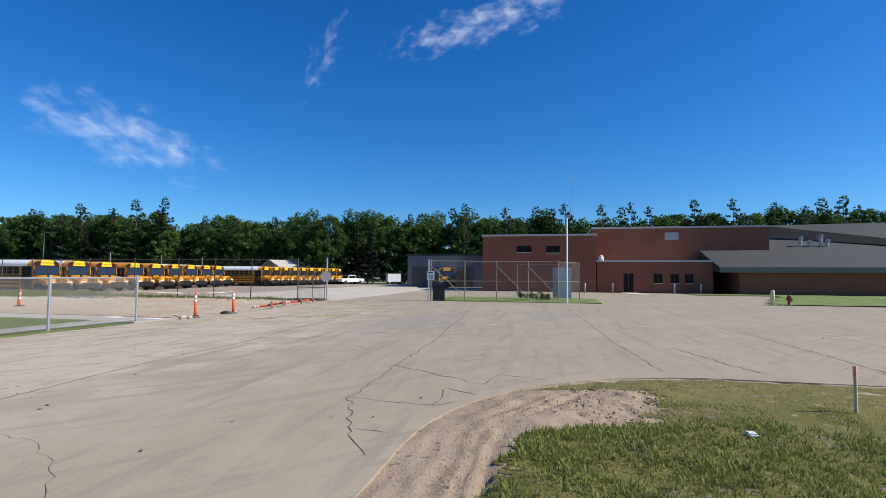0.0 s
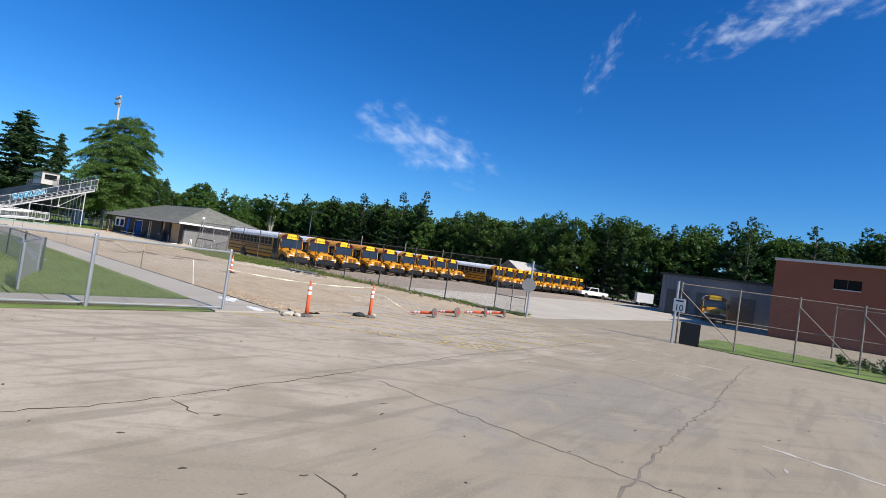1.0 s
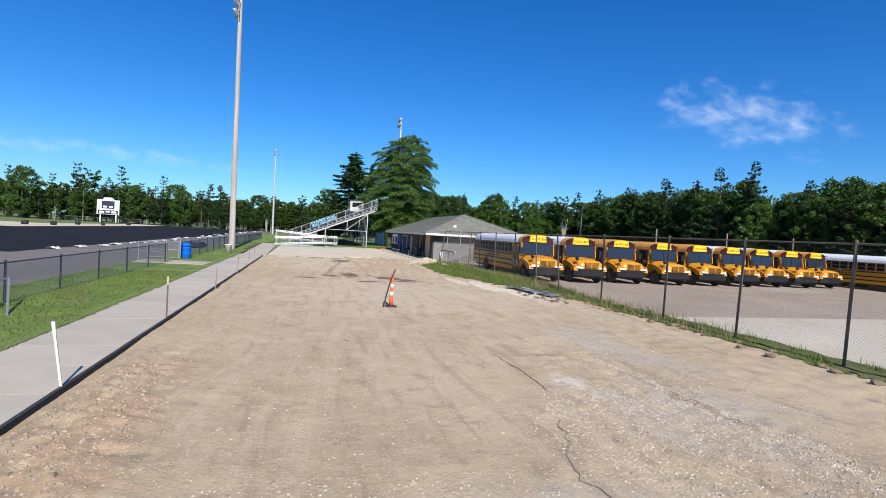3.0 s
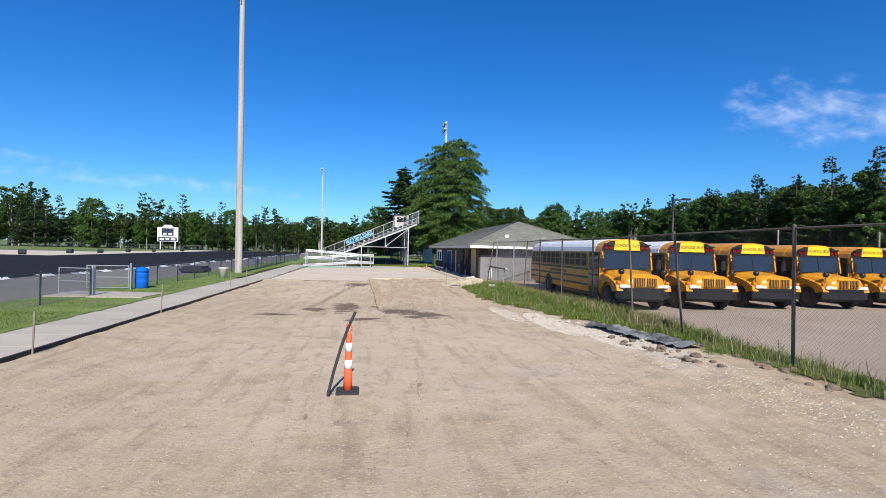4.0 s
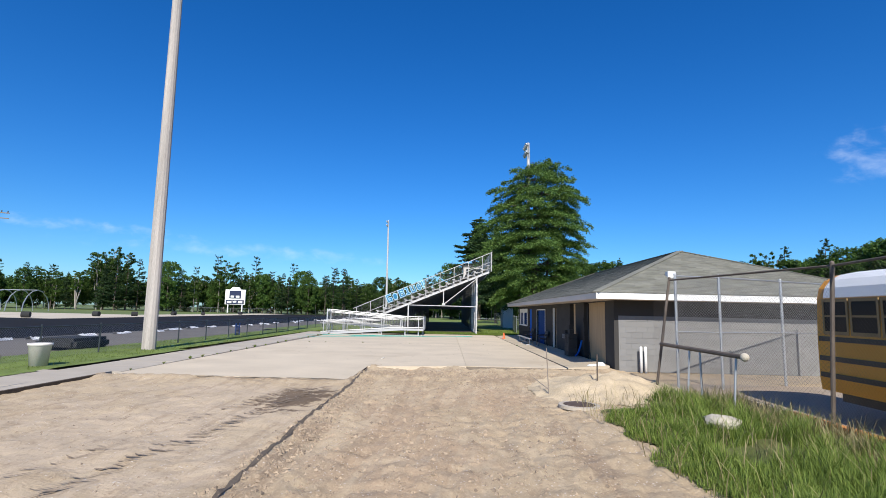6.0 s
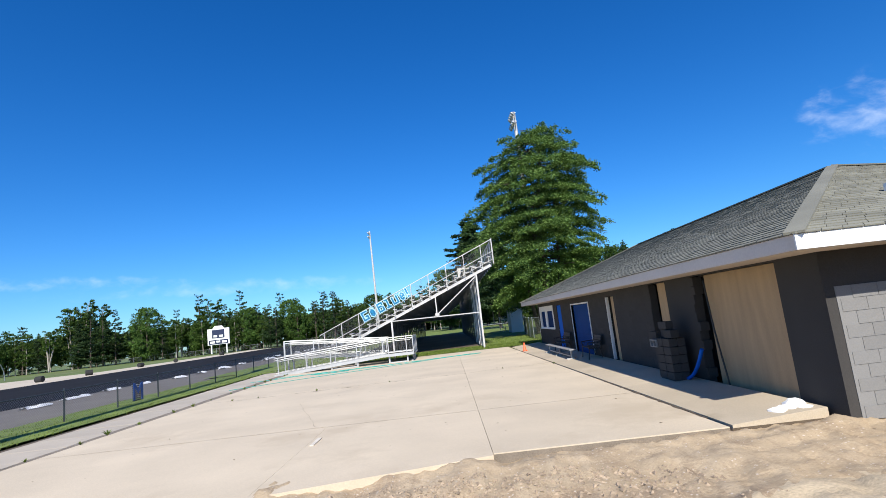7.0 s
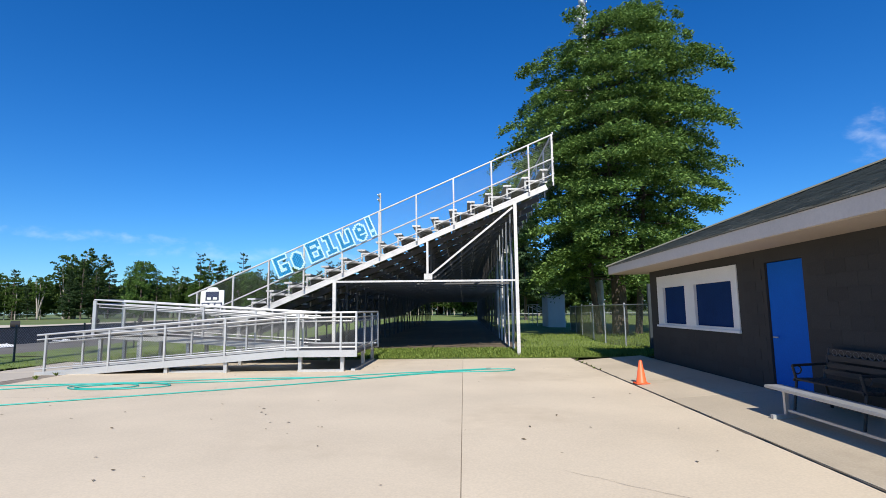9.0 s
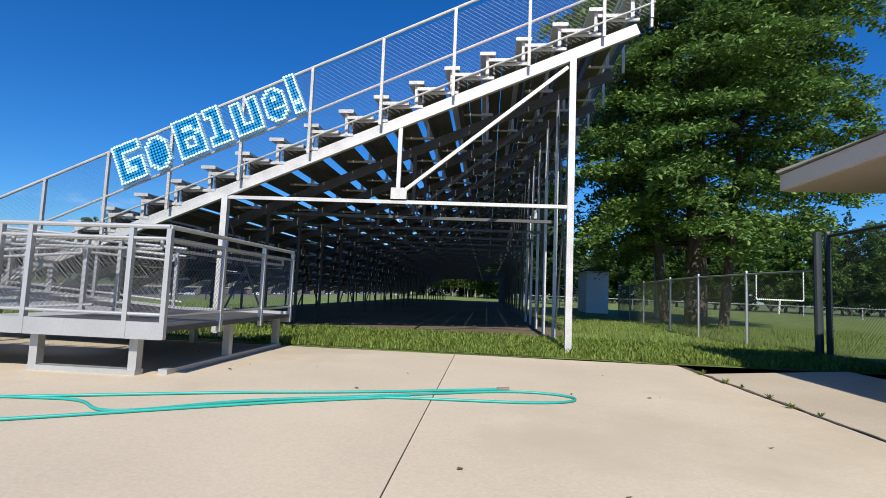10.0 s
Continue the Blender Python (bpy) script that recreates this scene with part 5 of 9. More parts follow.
bx(bm, WX0 - 0.02, WX0 + 0.08, 82.62, 82.68, 0.14, 2.36)
part("door_frame", bm, WHITE, house, "narrow white door jamb")
part("plywood_sheet", bx(bmesh.new(), WX0 + 0.10, WX0 + 0.12, 77.5, 78.28, 0.03, 2.52), PLY, house, "raw plywood sheet behind a torn opening")
part("plywood_sheet", bx(bmesh.new(), WX0 + 0.16, WX0 + 0.18, 73.0, 75.78, 0.03, 2.52), PLY, house, "plywood closing an open doorway")


def torn_edge(y, seed, side):
    """The broken end of a block wall, uneven from course to course."""
    rnd = random.Random(seed)
    bm = bmesh.new()
    for k in range(12):
        w = rnd.choice((0.015, 0.03, 0.05, 0.12)) * rnd.uniform(0.6, 1.1)
        bx(bm, WX0 + rnd.uniform(-0.02, 0.0), WX0 + WT, min(y, y + side * w), max(y, y + side * w), k * 0.21, k * 0.21 + 0.2)
    return part("broken_edge", bm, BLOCK, house, "broken block wall edge")


torn_edge(78.65, 1, -1)
torn_edge(76.1, 3, -1)
bm = bmesh.new()
rod(bm, (WX0 + 0.05, 75.62, 2.4), (WX0 + 0.04, 75.5, 1.3), 0.02, 6)
rod(bm, (WX0 + 0.04, 75.5, 1.3), (WX0 + 0.06, 75.3, 0.1), 0.02, 6)
part("cable", bm, BUSBLACK, house, "loose black cable")
bm = bmesh.new()
for k in range(6):
    a = Vector((WX0 - 0.30 + 0.02 * k, 76.55 - 0.13 * k, 0.16 + 0.02 * k * k))
    b = Vector((WX0 - 0.30 + 0.02 * (k + 1), 76.55 - 0.13 * (k + 1), 0.16 + 0.02 * (k + 1) ** 2))
    rod(bm, a, b, 0.04, 10)
tagged(new("drain_pipe", mesh_of(bm, "drain_pipe", BLUEPAINT)), "bright blue plastic pipe leaning at the wall", "pipe")

# concrete blocks stacked against the wall
stack = thing("block_stack", "stack of loose grey concrete blocks by the wall", "blocks")
rnd = random.Random(4)


def loose_block(x, y, z, along_y=True, turn=0.0):
    """A solid-faced concrete block with a chipped arris; x, y, z is its low corner."""
    bm = bmesh.new()
    bx(bm, 0, 0.19 if along_y else 0.39, 0, 0.39 if along_y else 0.19, 0, 0.19, 0.008)
    bmesh.ops.transform(bm, matrix=Matrix.Translation((x, y, z)) @ pose(0, 0, 0, 0, 0, turn), verts=bm.verts)
    part("block", bm, BLOCK, stack)


for row in range(5):
    for x in (34.74, 34.94):
        for k in range(2):
            loose_block(x + rnd.uniform(-.008, .008), 76.46 + 0.4 * k + rnd.uniform(-.008, .008), 0.135 + row * 0.2)
for x, y, z, a in ((34.80, 76.42, 1.14, 2), (34.86, 76.80, 1.14, -3), (34.84, 76.72, 1.34, 4)):
    loose_block(x, y, z, True, a)
bm = bmesh.new()                                     # a hollow block pulled out, its two cores showing
for y0, y1, z0, z1 in ((0, .39, 0, .03), (0, .39, .16, .19), (0, .03, .03, .16), (.18, .21, .03, .16), (.36, .39, .03, .16)):
    bx(bm, 0, 0.19, y0, y1, z0, z1)
bmesh.ops.transform(bm, matrix=Matrix.Translation((34.70, 77.13, 0.90)), verts=bm.verts)
part("hollow_block", bm, BLOCKPALE, stack, "hollow concrete block with two open cores")
for row in range(4):
    loose_block(34.80, 77.26, 0.135 + row * 0.19, False)
loose_block(34.78, 77.24, 1.09, True, 6)

# ---- brick school beyond the lot ----
school = thing("brick_school", "red-brown brick school building with flat roofs and coping", "building")
BX = 63.0


def brick_block(x0, x1, y0, y1, z1, holes=(), label=""):
    bm = bmesh.new()
    if holes:
        wall_runs("y", x0, x0 + 0.3, y0, y1, 0.0, z1, holes, BRICK, school, label)
        bx(bm, x0 + 0.3, x1, y0, y1, 0.0, z1)
    else:
        bx(bm, x0, x1, y0, y1, 0.0, z1)
    part("wall", bm, BRICK, school, label)
    bm = bmesh.new()
    bx(bm, x0 - 0.12, x1 + 0.1, y0 - 0.1, y1 + 0.1, z1, z1 + 0.22)
    part("coping", bm, COPING, school)


gym_holes = [(11.3, 13.1, 4.75, 5.55), (7.95, 9.55, 4.68, 5.5)]
brick_block(BX, 78, 3.8, 17.25, 6.7, gym_holes, "tall brick wall")
brick_block(BX + 6, 84, -16.8, 3.7, 8.0, (), "high brick hall")
low_holes = [(-0.45, 0.75, 0.1, 2.25), (-3.55, -2.6, 1.15, 2.2), (-5.3, -4.4, 1.15, 2.2), (-6.85, -5.95, 1.15, 2.2)]
brick_block(BX + 0.3, BX + 5.9, -8.9, 3.7, 3.6, low_holes, "low brick entrance wing")
for y0, y1, z0, z1 in gym_holes + low_holes[1:]:
    x = BX if z0 > 4 else BX + 0.3
    w = part("window", bx(bmesh.new(), x + 0.12, x + 0.14, y0, y1, z0, z1), DIMGLASS, school)
    bm = bmesh.new()
    bx(bm, x - 0.05, x + 0.1, y0, y1, z0 - 0.08, z0)
    part("sill", bm, COPING, w)
    bm = bmesh.new()
    bx(bm, x + 0.06, x + 0.12, (y0 + y1) / 2 - 0.03, (y0 + y1) / 2 + 0.03, z0, z1)
    part("mullion", bm, RIM, w)
sd = part("door", bx(bmesh.new(), BX + 0.42, BX + 0.46, -0.43, 0.73, 0.1, 2.23), DIMGLASS, school, "dark glazed double doors")
bm = bmesh.new()
for y0 in (-0.43, 0.12, 0.67):
    bx(bm, BX + 0.38, BX + 0.42, y0, y0 + 0.06, 0.1, 2.23)
part("frame", bm, RIM, sd)
vent = part("louvre", bx(bmesh.new(), BX + 5.9, BX + 6.0, -6.6, -5.0, 6.5, 7.45), COPING, school, "grey wall louvre")
for k in range(6):
    part("louvre_slat", bx(bmesh.new(), BX + 5.86, BX + 5.9, -6.55, -5.05, 6.56 + k * 0.15, 6.62 + k * 0.15), GALV, vent)
# low wing with a wide dark pitched roof
bm = bmesh.new()
bx(bm, BX - 1.5, 92, -60, -11.0, 0, 2.5)
part("wall", bm, BRICK, school, "low brick classroom wall")
bm = bmesh.new()
prism(bm, [(BX - 2.0, 2.45), (BX - 2.0, 2.95), (BX + 11, 6.6), (BX + 22, 8.6), (BX + 34, 5), (BX + 34, 2.5)], "y", -60, -17.0)
part("roof", bm, DARKROOF, school, "dark grey pitched metal roof")
bm = bmesh.new()
prism(bm, [(BX - 2.0, 2.45), (BX - 2.0, 2.95), (BX + 5.95, 5.2), (BX + 5.95, 2.5)], "y", -17.0, -8.95)
part("roof", bm, DARKROOF, school)
bm = bmesh.new()
bx(bm, BX - 2.15, BX - 2.02, -60, -8.9, 2.4, 3.0)
part("fascia", bm, mat("weathered_grey_fascia", (0.17, 0.155, 0.135), 0.7, 0.12, 1, 30), school, "weathered grey fascia")
bm = bmesh.new()
for k, y in enumerate((-21.0, -21.9, -23.2, -23.9)):
    h = (1.8, 1.3, 2.0, 1.4)[k]
    z = 5.0
    rod(bm, (BX + 8, y, z - 1), (BX + 8, y, z + h), 0.2, 10)
    rod(bm, (BX + 8, y, z + h), (BX + 7.5, y, z + h), 0.2, 10)
bm_r = bmesh.new()
vs_r = [bm_r.verts.new(p) for p in ((BX + 13, -19.0, 7.25), (BX + 2.0, -42.0, 4.35), (BX + 2.0, -60.0, 4.35), (BX + 13, -60.0, 9.4), (BX + 15, -19.5, 9.0))]
bm_r.faces.new(vs_r)
bmesh.ops.solidify(bm_r, geom=list(bm_r.faces), thickness=0.25)
part("roof", bm_r, DARKROOF, school, "upper dark roof plane")
part("roof_stack", bm, GALV, school, "galvanised roof flues")
part("wall_lamp", lathe(bmesh.new(), [(0.05, 3.7), (0.28, 3.75), (0.3, 4.0), (0.2, 4.3), (0.03, 4.4)], BX + 0.2, 3.2, 12), WHITE, school, "white dome lamp")
# pale concrete threshold and grass by the entrance
flat("pavement_entry_walk", [(56, -1.2), (63.2, -0.7), (63.2, 1.0), (57.5, 0.8)], 0.0, 0.03, CONCRETE, "pale concrete entry walk", "pavement")
bumpy("ground_school_lawn", 39.5, 61.3, -40, -5.6, 1.0, lambda x, y: 0.06 + 0.05 * noise.noise((x * .5, y * .5, 0.0)), GRASS, "mown lawn before the school", "ground", lambda x, y: y < -5.6 - (x - 39.5) * 0.42 or (x > 57 and y < -6))
bumpy("ground_gate_lawn", 37.6, 45.0, 5.4, 18.0, 0.5, lambda x, y: 0.03 + 0.03 * noise.noise((x, y, 0.0)), GRASS, "grass inside the fenced compound", "ground", lambda x, y: y < 17.6 and x > 37.7 + abs(y - 12) * 0.02)

# metal bus garage
garage = thing("metal_garage", "blue-grey metal-clad garage with large doors", "garage")
bm = bmesh.new()
bx(bm, 80, 100, 19.5, 31.8, 0, 5.0)
part("wall", bm, SHEETMETAL, garage)
bm = bmesh.new()
bx(bm, 79.7, 100.3, 19.2, 32.1, 5.0, 5.25)
part("roof_edge", bm, DARKROOF, garage)
for y0 in (21.0, 24.8, 28.4):
    d = part("garage_door", bx(bmesh.new(), 79.94, 79.99, y0, y0 + 2.7, 0, 3.2), RIM, garage, "dark sectional door")
    for k in range(5):
        part("panel", bx(bmesh.new(), 79.9, 79.94, y0 + 0.03, y0 + 2.67, 0.03 + k * 0.63, 0.61 + k * 0.63), RIM, d)
for k in range(24):
    part("cladding_rib", bx(bmesh.new(), 79.95, 79.995, 19.6 + k * 0.51, 19.68 + k * 0.51, 3.3, 5.0), SHEETMETAL, garage)
# low gabled shed behind the buses
shed = thing("storage_shed", "low shed with a pale metal gable roof", "shed")
part("wall", bx(bmesh.new(), 0, 10, -4.4, 4.4, 0, 2.5), SHEETMETAL, shed)
part("gable", prism(bmesh.new(), [(-4.4, 2.5), (4.4, 2.5), (0, 4.4)], "x", 0.02, 0.12), mat("tan_gable_board", (0.30, 0.24, 0.17), 0.8), shed, "tan boarded gable")
bm = bmesh.new()
prism(bm, [(-5.0, 2.42), (-5.0, 2.52), (0, 4.68), (5.0, 2.52), (5.0, 2.42), (0, 4.55)], "x", -0.5, 10.5)
part("roof", bm, COPING, shed, "pale grey sheet metal roof")
shed.matrix_basis = Matrix.Translation((91.0, 62.8, 0)) @ pose(0, 0, 0, 0, 0, -24)

part("door", bx(bmesh.new(), 43.0, 43.95, WY0 - 0.05, WY0 - 0.034, 0.05, 2.05), mat("pale_blue_door_paint", (0.35, 0.55, 0.75), 0.6), house, "pale blue end door")

# ---- fences ----
def fence(name, label, posts, height, pitch, wire_r, post_r, post_mat, rail_mat, group="", wire_mat=None, bottom=0.03, lean=None, mid=False):
    """Chain-link fence through the given post feet: each post, each rail and each mesh panel its own part."""
    f = thing(name, label, "fence", group)
    for k, p in enumerate(posts):
        lx, ly = lean[k] if lean else (0, 0)
        bm = bmesh.new()
        rod(bm, (p[0], p[1], -0.15), (p[0] + lx, p[1] + ly, height + 0.04), post_r, 8)
        bmesh.ops.create_icosphere(bm, subdivisions=1, radius=post_r * 1.25, matrix=Matrix.Translation((p[0] + lx, p[1] + ly, height + 0.05)))
        part("post", bm, post_mat, f)
    for k, (p, q) in enumerate(zip(posts, posts[1:])):
        la = lean[k] if lean else (0, 0)
        lb = lean[k + 1] if lean else (0, 0)
        bm = bmesh.new()
        rod(bm, (p[0] + la[0], p[1] + la[1], height), (q[0] + lb[0], q[1] + lb[1], height), post_r * 0.62, 6)
        part("rail", bm, rail_mat, f)
        if mid:
            bm = bmesh.new()
            rod(bm, (p[0], p[1], height * 0.5), (q[0], q[1], height * 0.5), post_r * 0.5, 6)
            part("rail", bm, rail_mat, f)
        u = Vector((q[0] - p[0], q[1] - p[1], 0))
        vs, fs = links((p[0], p[1], bottom), u, u.length, height - bottom, pitch, wire_r)
        raw("mesh_panel", vs, fs, wire_mat or WIRE, f)
    return f


# tall fence between the dirt lane and the buses
ty = [27.3, 31.2, 34.4, 37.6, 41.6, 45.4, 49.1, 52.45, 55.4, 58.6, 62.7, 67.5]
rnd = random.Random(7)
fence("tall_fence", "tall rusty chain-link fence leaning along the bus lot", [(35.5 + 0.5 * min(1, max(0, (y - 45.4) / 3.7)) - (1.0 if y > 67 else -0.2 if y > 60 else 0.2 if 55 < y < 60 else 0.0), y) for y in ty], 3.0, 0.085, 0.0015, 0.038, RUSTPOST, RUSTPOST, wire_mat=RUSTPOST,
      lean=[(0.05, 0.65) if y == 45.4 else (0.05, 0.5) if y == 49.1 else (0.42, -0.1) if y > 67 else (0.2, 0.0) if y > 60 else (0.0, 0.1) if y > 50 else (0.0, 0.0) if y < 29 else (rnd.uniform(-0.06, 0.06), rnd.uniform(-0.12, 0.1)) for y in ty])
fence("tall_fence", "tall galvanised chain-link fence at the house corner", [(35.76, 67.8), (37.1, 68.0), (39.55, 69.05), (41.95, 70.0)], 3.15, 0.085, 0.0032, 0.04, GALV, GALV, mid=True)
# low fence along the track
for ly, lab in (([32.2 + 3.286 * k for k in range(8)], "low dark chain-link fence along the running track before the gate"), ([58.95 + 3.05 * k for k in range(21)], "low dark chain-link fence along the running track past the gate")):
    fence("track_fence", lab, [(14.88 + 0.004 * (y - 40), y) for y in ly], 1.15, 0.10, 0.003, 0.032, DARKPOST, DARKPOST, wire_mat=WIRE)
# entrance fence
fence("entrance_fence", "low galvanised chain-link fence beside the entrance", [(17.68, 24.55), (14.35, 24.75), (11.0, 24.95), (7.6, 25.15), (4.2, 25.35), (0.8, 25.55), (-2.6, 25.75), (-8, 26)], 1.72, 0.085, 0.003, 0.045, GALV, GALV)
fence("entrance_fence", "low chain-link return fence on grass", [(13.4, 27.0), (13.7, 29.0), (14.75, 32.2)], 1.2, 0.09, 0.003, 0.03, GALV, GALV)
for k in range(5):                                   # bottom rail of the entrance fence
    x0, x1 = 17.6 - 3.36 * k, 14.4 - 3.36 * k
    ef = thing("fence_rail", "bare bottom rail of the entrance fence", "rail", "entrance bottom rails")
    part("pipe", rod(bmesh.new(), (x0, 24.555 + 0.2 * k, 0.1), (x1, 24.75 + 0.2 * k, 0.1), 0.024, 6), GALV, ef)
# compound by the gate
fence("compound_fence", "tall galvanised chain-link compound fence", [(37.2, 17.55), (38.2, 15.2), (38.9, 12.9), (39.4, 10.6), (39.9, 8.4), (43.4, 6.7)], 2.95, 0.10, 0.0014, 0.04, BROWNPOST, BROWNPOST, mid=True)
fence("compound_fence", "tall chain-link fence round the far side of the compound", [(43.4, 6.7), (47.5, 8.0), (48.0, 12.0)], 2.95, 0.12, 0.0014, 0.04, BROWNPOST, BROWNPOST)
for pa, pb in (((37.2, 17.55), (38.2, 15.2)), ((38.9, 12.9), (39.4, 10.6)), ((39.4, 10.6), (39.9, 8.4))):   # gate leaf braces
    br = thing("gate_brace", "slanting rusty pipe brace on the compound gate", "brace", "compound gate braces")
    part("pipe", rod(bmesh.new(), (pa[0] - 0.04, pa[1], 2.6), (pb[0] - 0.04, pb[1], 0.3), 0.025, 6), BROWNPOST, br)
# far lot fence before the woods
fence("lot_fence", "chain-link fence at the back of the bus lot", [(98, 36 + 0.0 * k + 5.5 * k) for k in range(8)], 2.2, 0.2, 0.004, 0.05, BROWNPOST, BROWNPOST)
# fence on the lawn past the house
fence("corner_fence", "tall dark chain-link fence behind the house", [(36.85, 100.45), (36.78, 98.6), (36.72, 97.2)], 2.34, 0.07, 0.003, 0.055, DARKPOST, DARKPOST, wire_mat=WIRE)
fence("lawn_fence", "chain-link fence across the back lawn", [(37.6, 118.6), (37.2, 115.0), (36.75, 111.4), (36.32, 107.2), (36.2, 104.7), (36.4, 102.55), (36.62, 100.4)], 1.68, 0.07, 0.003, 0.035, GALV, GALV, wire_mat=WIRE)

ep = thing("corner_post", "thick dark steel post where two fences meet", "post")
part("post", rod(bmesh.new(), (36.62, 100.38, -0.1), (36.62, 100.38, 2.4), 0.07, 10), DARKPOST, ep)

# swung-back gate with its octagonal back-turned sign
gate = thing("swing_gate", "open chain-link swing gate with a back-turned octagonal sign", "gate")
part("gate_post", rod(bmesh.new(), (35.0, 24.75, -0.1), (35.0, 24.75, 3.1), 0.06, 10), GALV, gate)
bm = bmesh.new()
ga, gb = Vector((34.95, 24.9, 0)), Vector((35.35, 27.2, 0))
for z in (0.12, 0.95, 1.75):
    rod(bm, ga + Vector((0, 0, z)), gb + Vector((0, 0, z)), 0.025, 6)
for s in (0.0, 0.45, 1.0):
    p = ga.lerp(gb, s)
    rod(bm, p + Vector((0, 0, 0.12)), p + Vector((0, 0, 1.75)), 0.025, 6)
part("gate_frame", bm, BROWNPOST, gate)
vs, fs = links(ga + Vector((0, 0, 0.12)), gb - ga, (gb - ga).length, 1.63, 0.075, 0.003)
raw("mesh_panel", vs, fs, WIRE, gate)
bm = bmesh.new()
n = Vector((-0.86, -0.51, 0)).normalized()
s = Vector((0.51, -0.86, 0))
ctr = Vector((34.78, 24.72, 1.75))
ring = [ctr + s * 0.40 * math.cos(a) + Vector((0, 0, 0.40 * math.sin(a))) for a in [math.tau * (k + 0.5) / 8 for k in range(8)]]
fa = [bm.verts.new(p + n * 0.004) for p in ring]
fb = [bm.verts.new(p - n * 0.004) for p in ring]
bm.faces.new(fa)
bm.faces.new(fb[::-1])
for k in range(8):
    bm.faces.new((fa[k], fb[k], fb[(k + 1) % 8], fa[(k + 1) % 8]))
part("sign_plate", bm, mat("dull_sign_metal", (0.21, 0.21, 0.205), 0.55, 0.1, 2, 30), gate, "bare metal back of an octagonal sign")

# speed plate on the other gate post
gate2 = thing("swing_gate", "open galvanised gate post carrying a small speed plate", "gate")
part("gate_post", rod(bmesh.new(), (36.9, 17.65, -0.1), (36.9, 17.65, 3.05), 0.06, 10), GALV, gate2)
plate = part("sign_plate", bx(bmesh.new(), 36.80, 36.815, 17.2, 17.75, 1.55, 2.2), WHITE, gate2, "white plate with black number")


def text_mesh(name, body, size, m, material, parent=None):
    """Letters in the built-in font as a thin mesh."""
    cu = bpy.data.curves.new(name, "FONT")
    cu.body, cu.size, cu.extrude, cu.align_x = body, size, 0.002, "CENTER"
    tmp = bpy.data.objects.new(name, cu)
    me = bpy.data.meshes.new_from_object(tmp)
    bpy.data.objects.remove(tmp)
    me.materials.clear()
    me.materials.append(material)
    ob = new(name, me)
    ob.parent = parent
    ob.matrix_basis = m
    return ob


text_mesh("number", "10", 0.42, Matrix.Translation((36.795, 17.475, 1.62)) @ pose(0, 0, 0, 90, 0, -90), BUSBLACK, plate)
bm = bmesh.new()
bx(bm, 36.795, 36.799, 17.3, 17.65, 2.05, 2.12)
part("line_of_writing", bm, BUSBLACK, plate)

# ---- school buses ----
WINFRAME = mat("dull_ochre_window_frame", (0.30, 0.19, 0.07), 0.6, 0.15, 3, 40, bump=0.03)
DIRT_TRIM = mat("brown_lettering", (0.16, 0.07, 0.015), 0.5, 0.15, 3, 40)

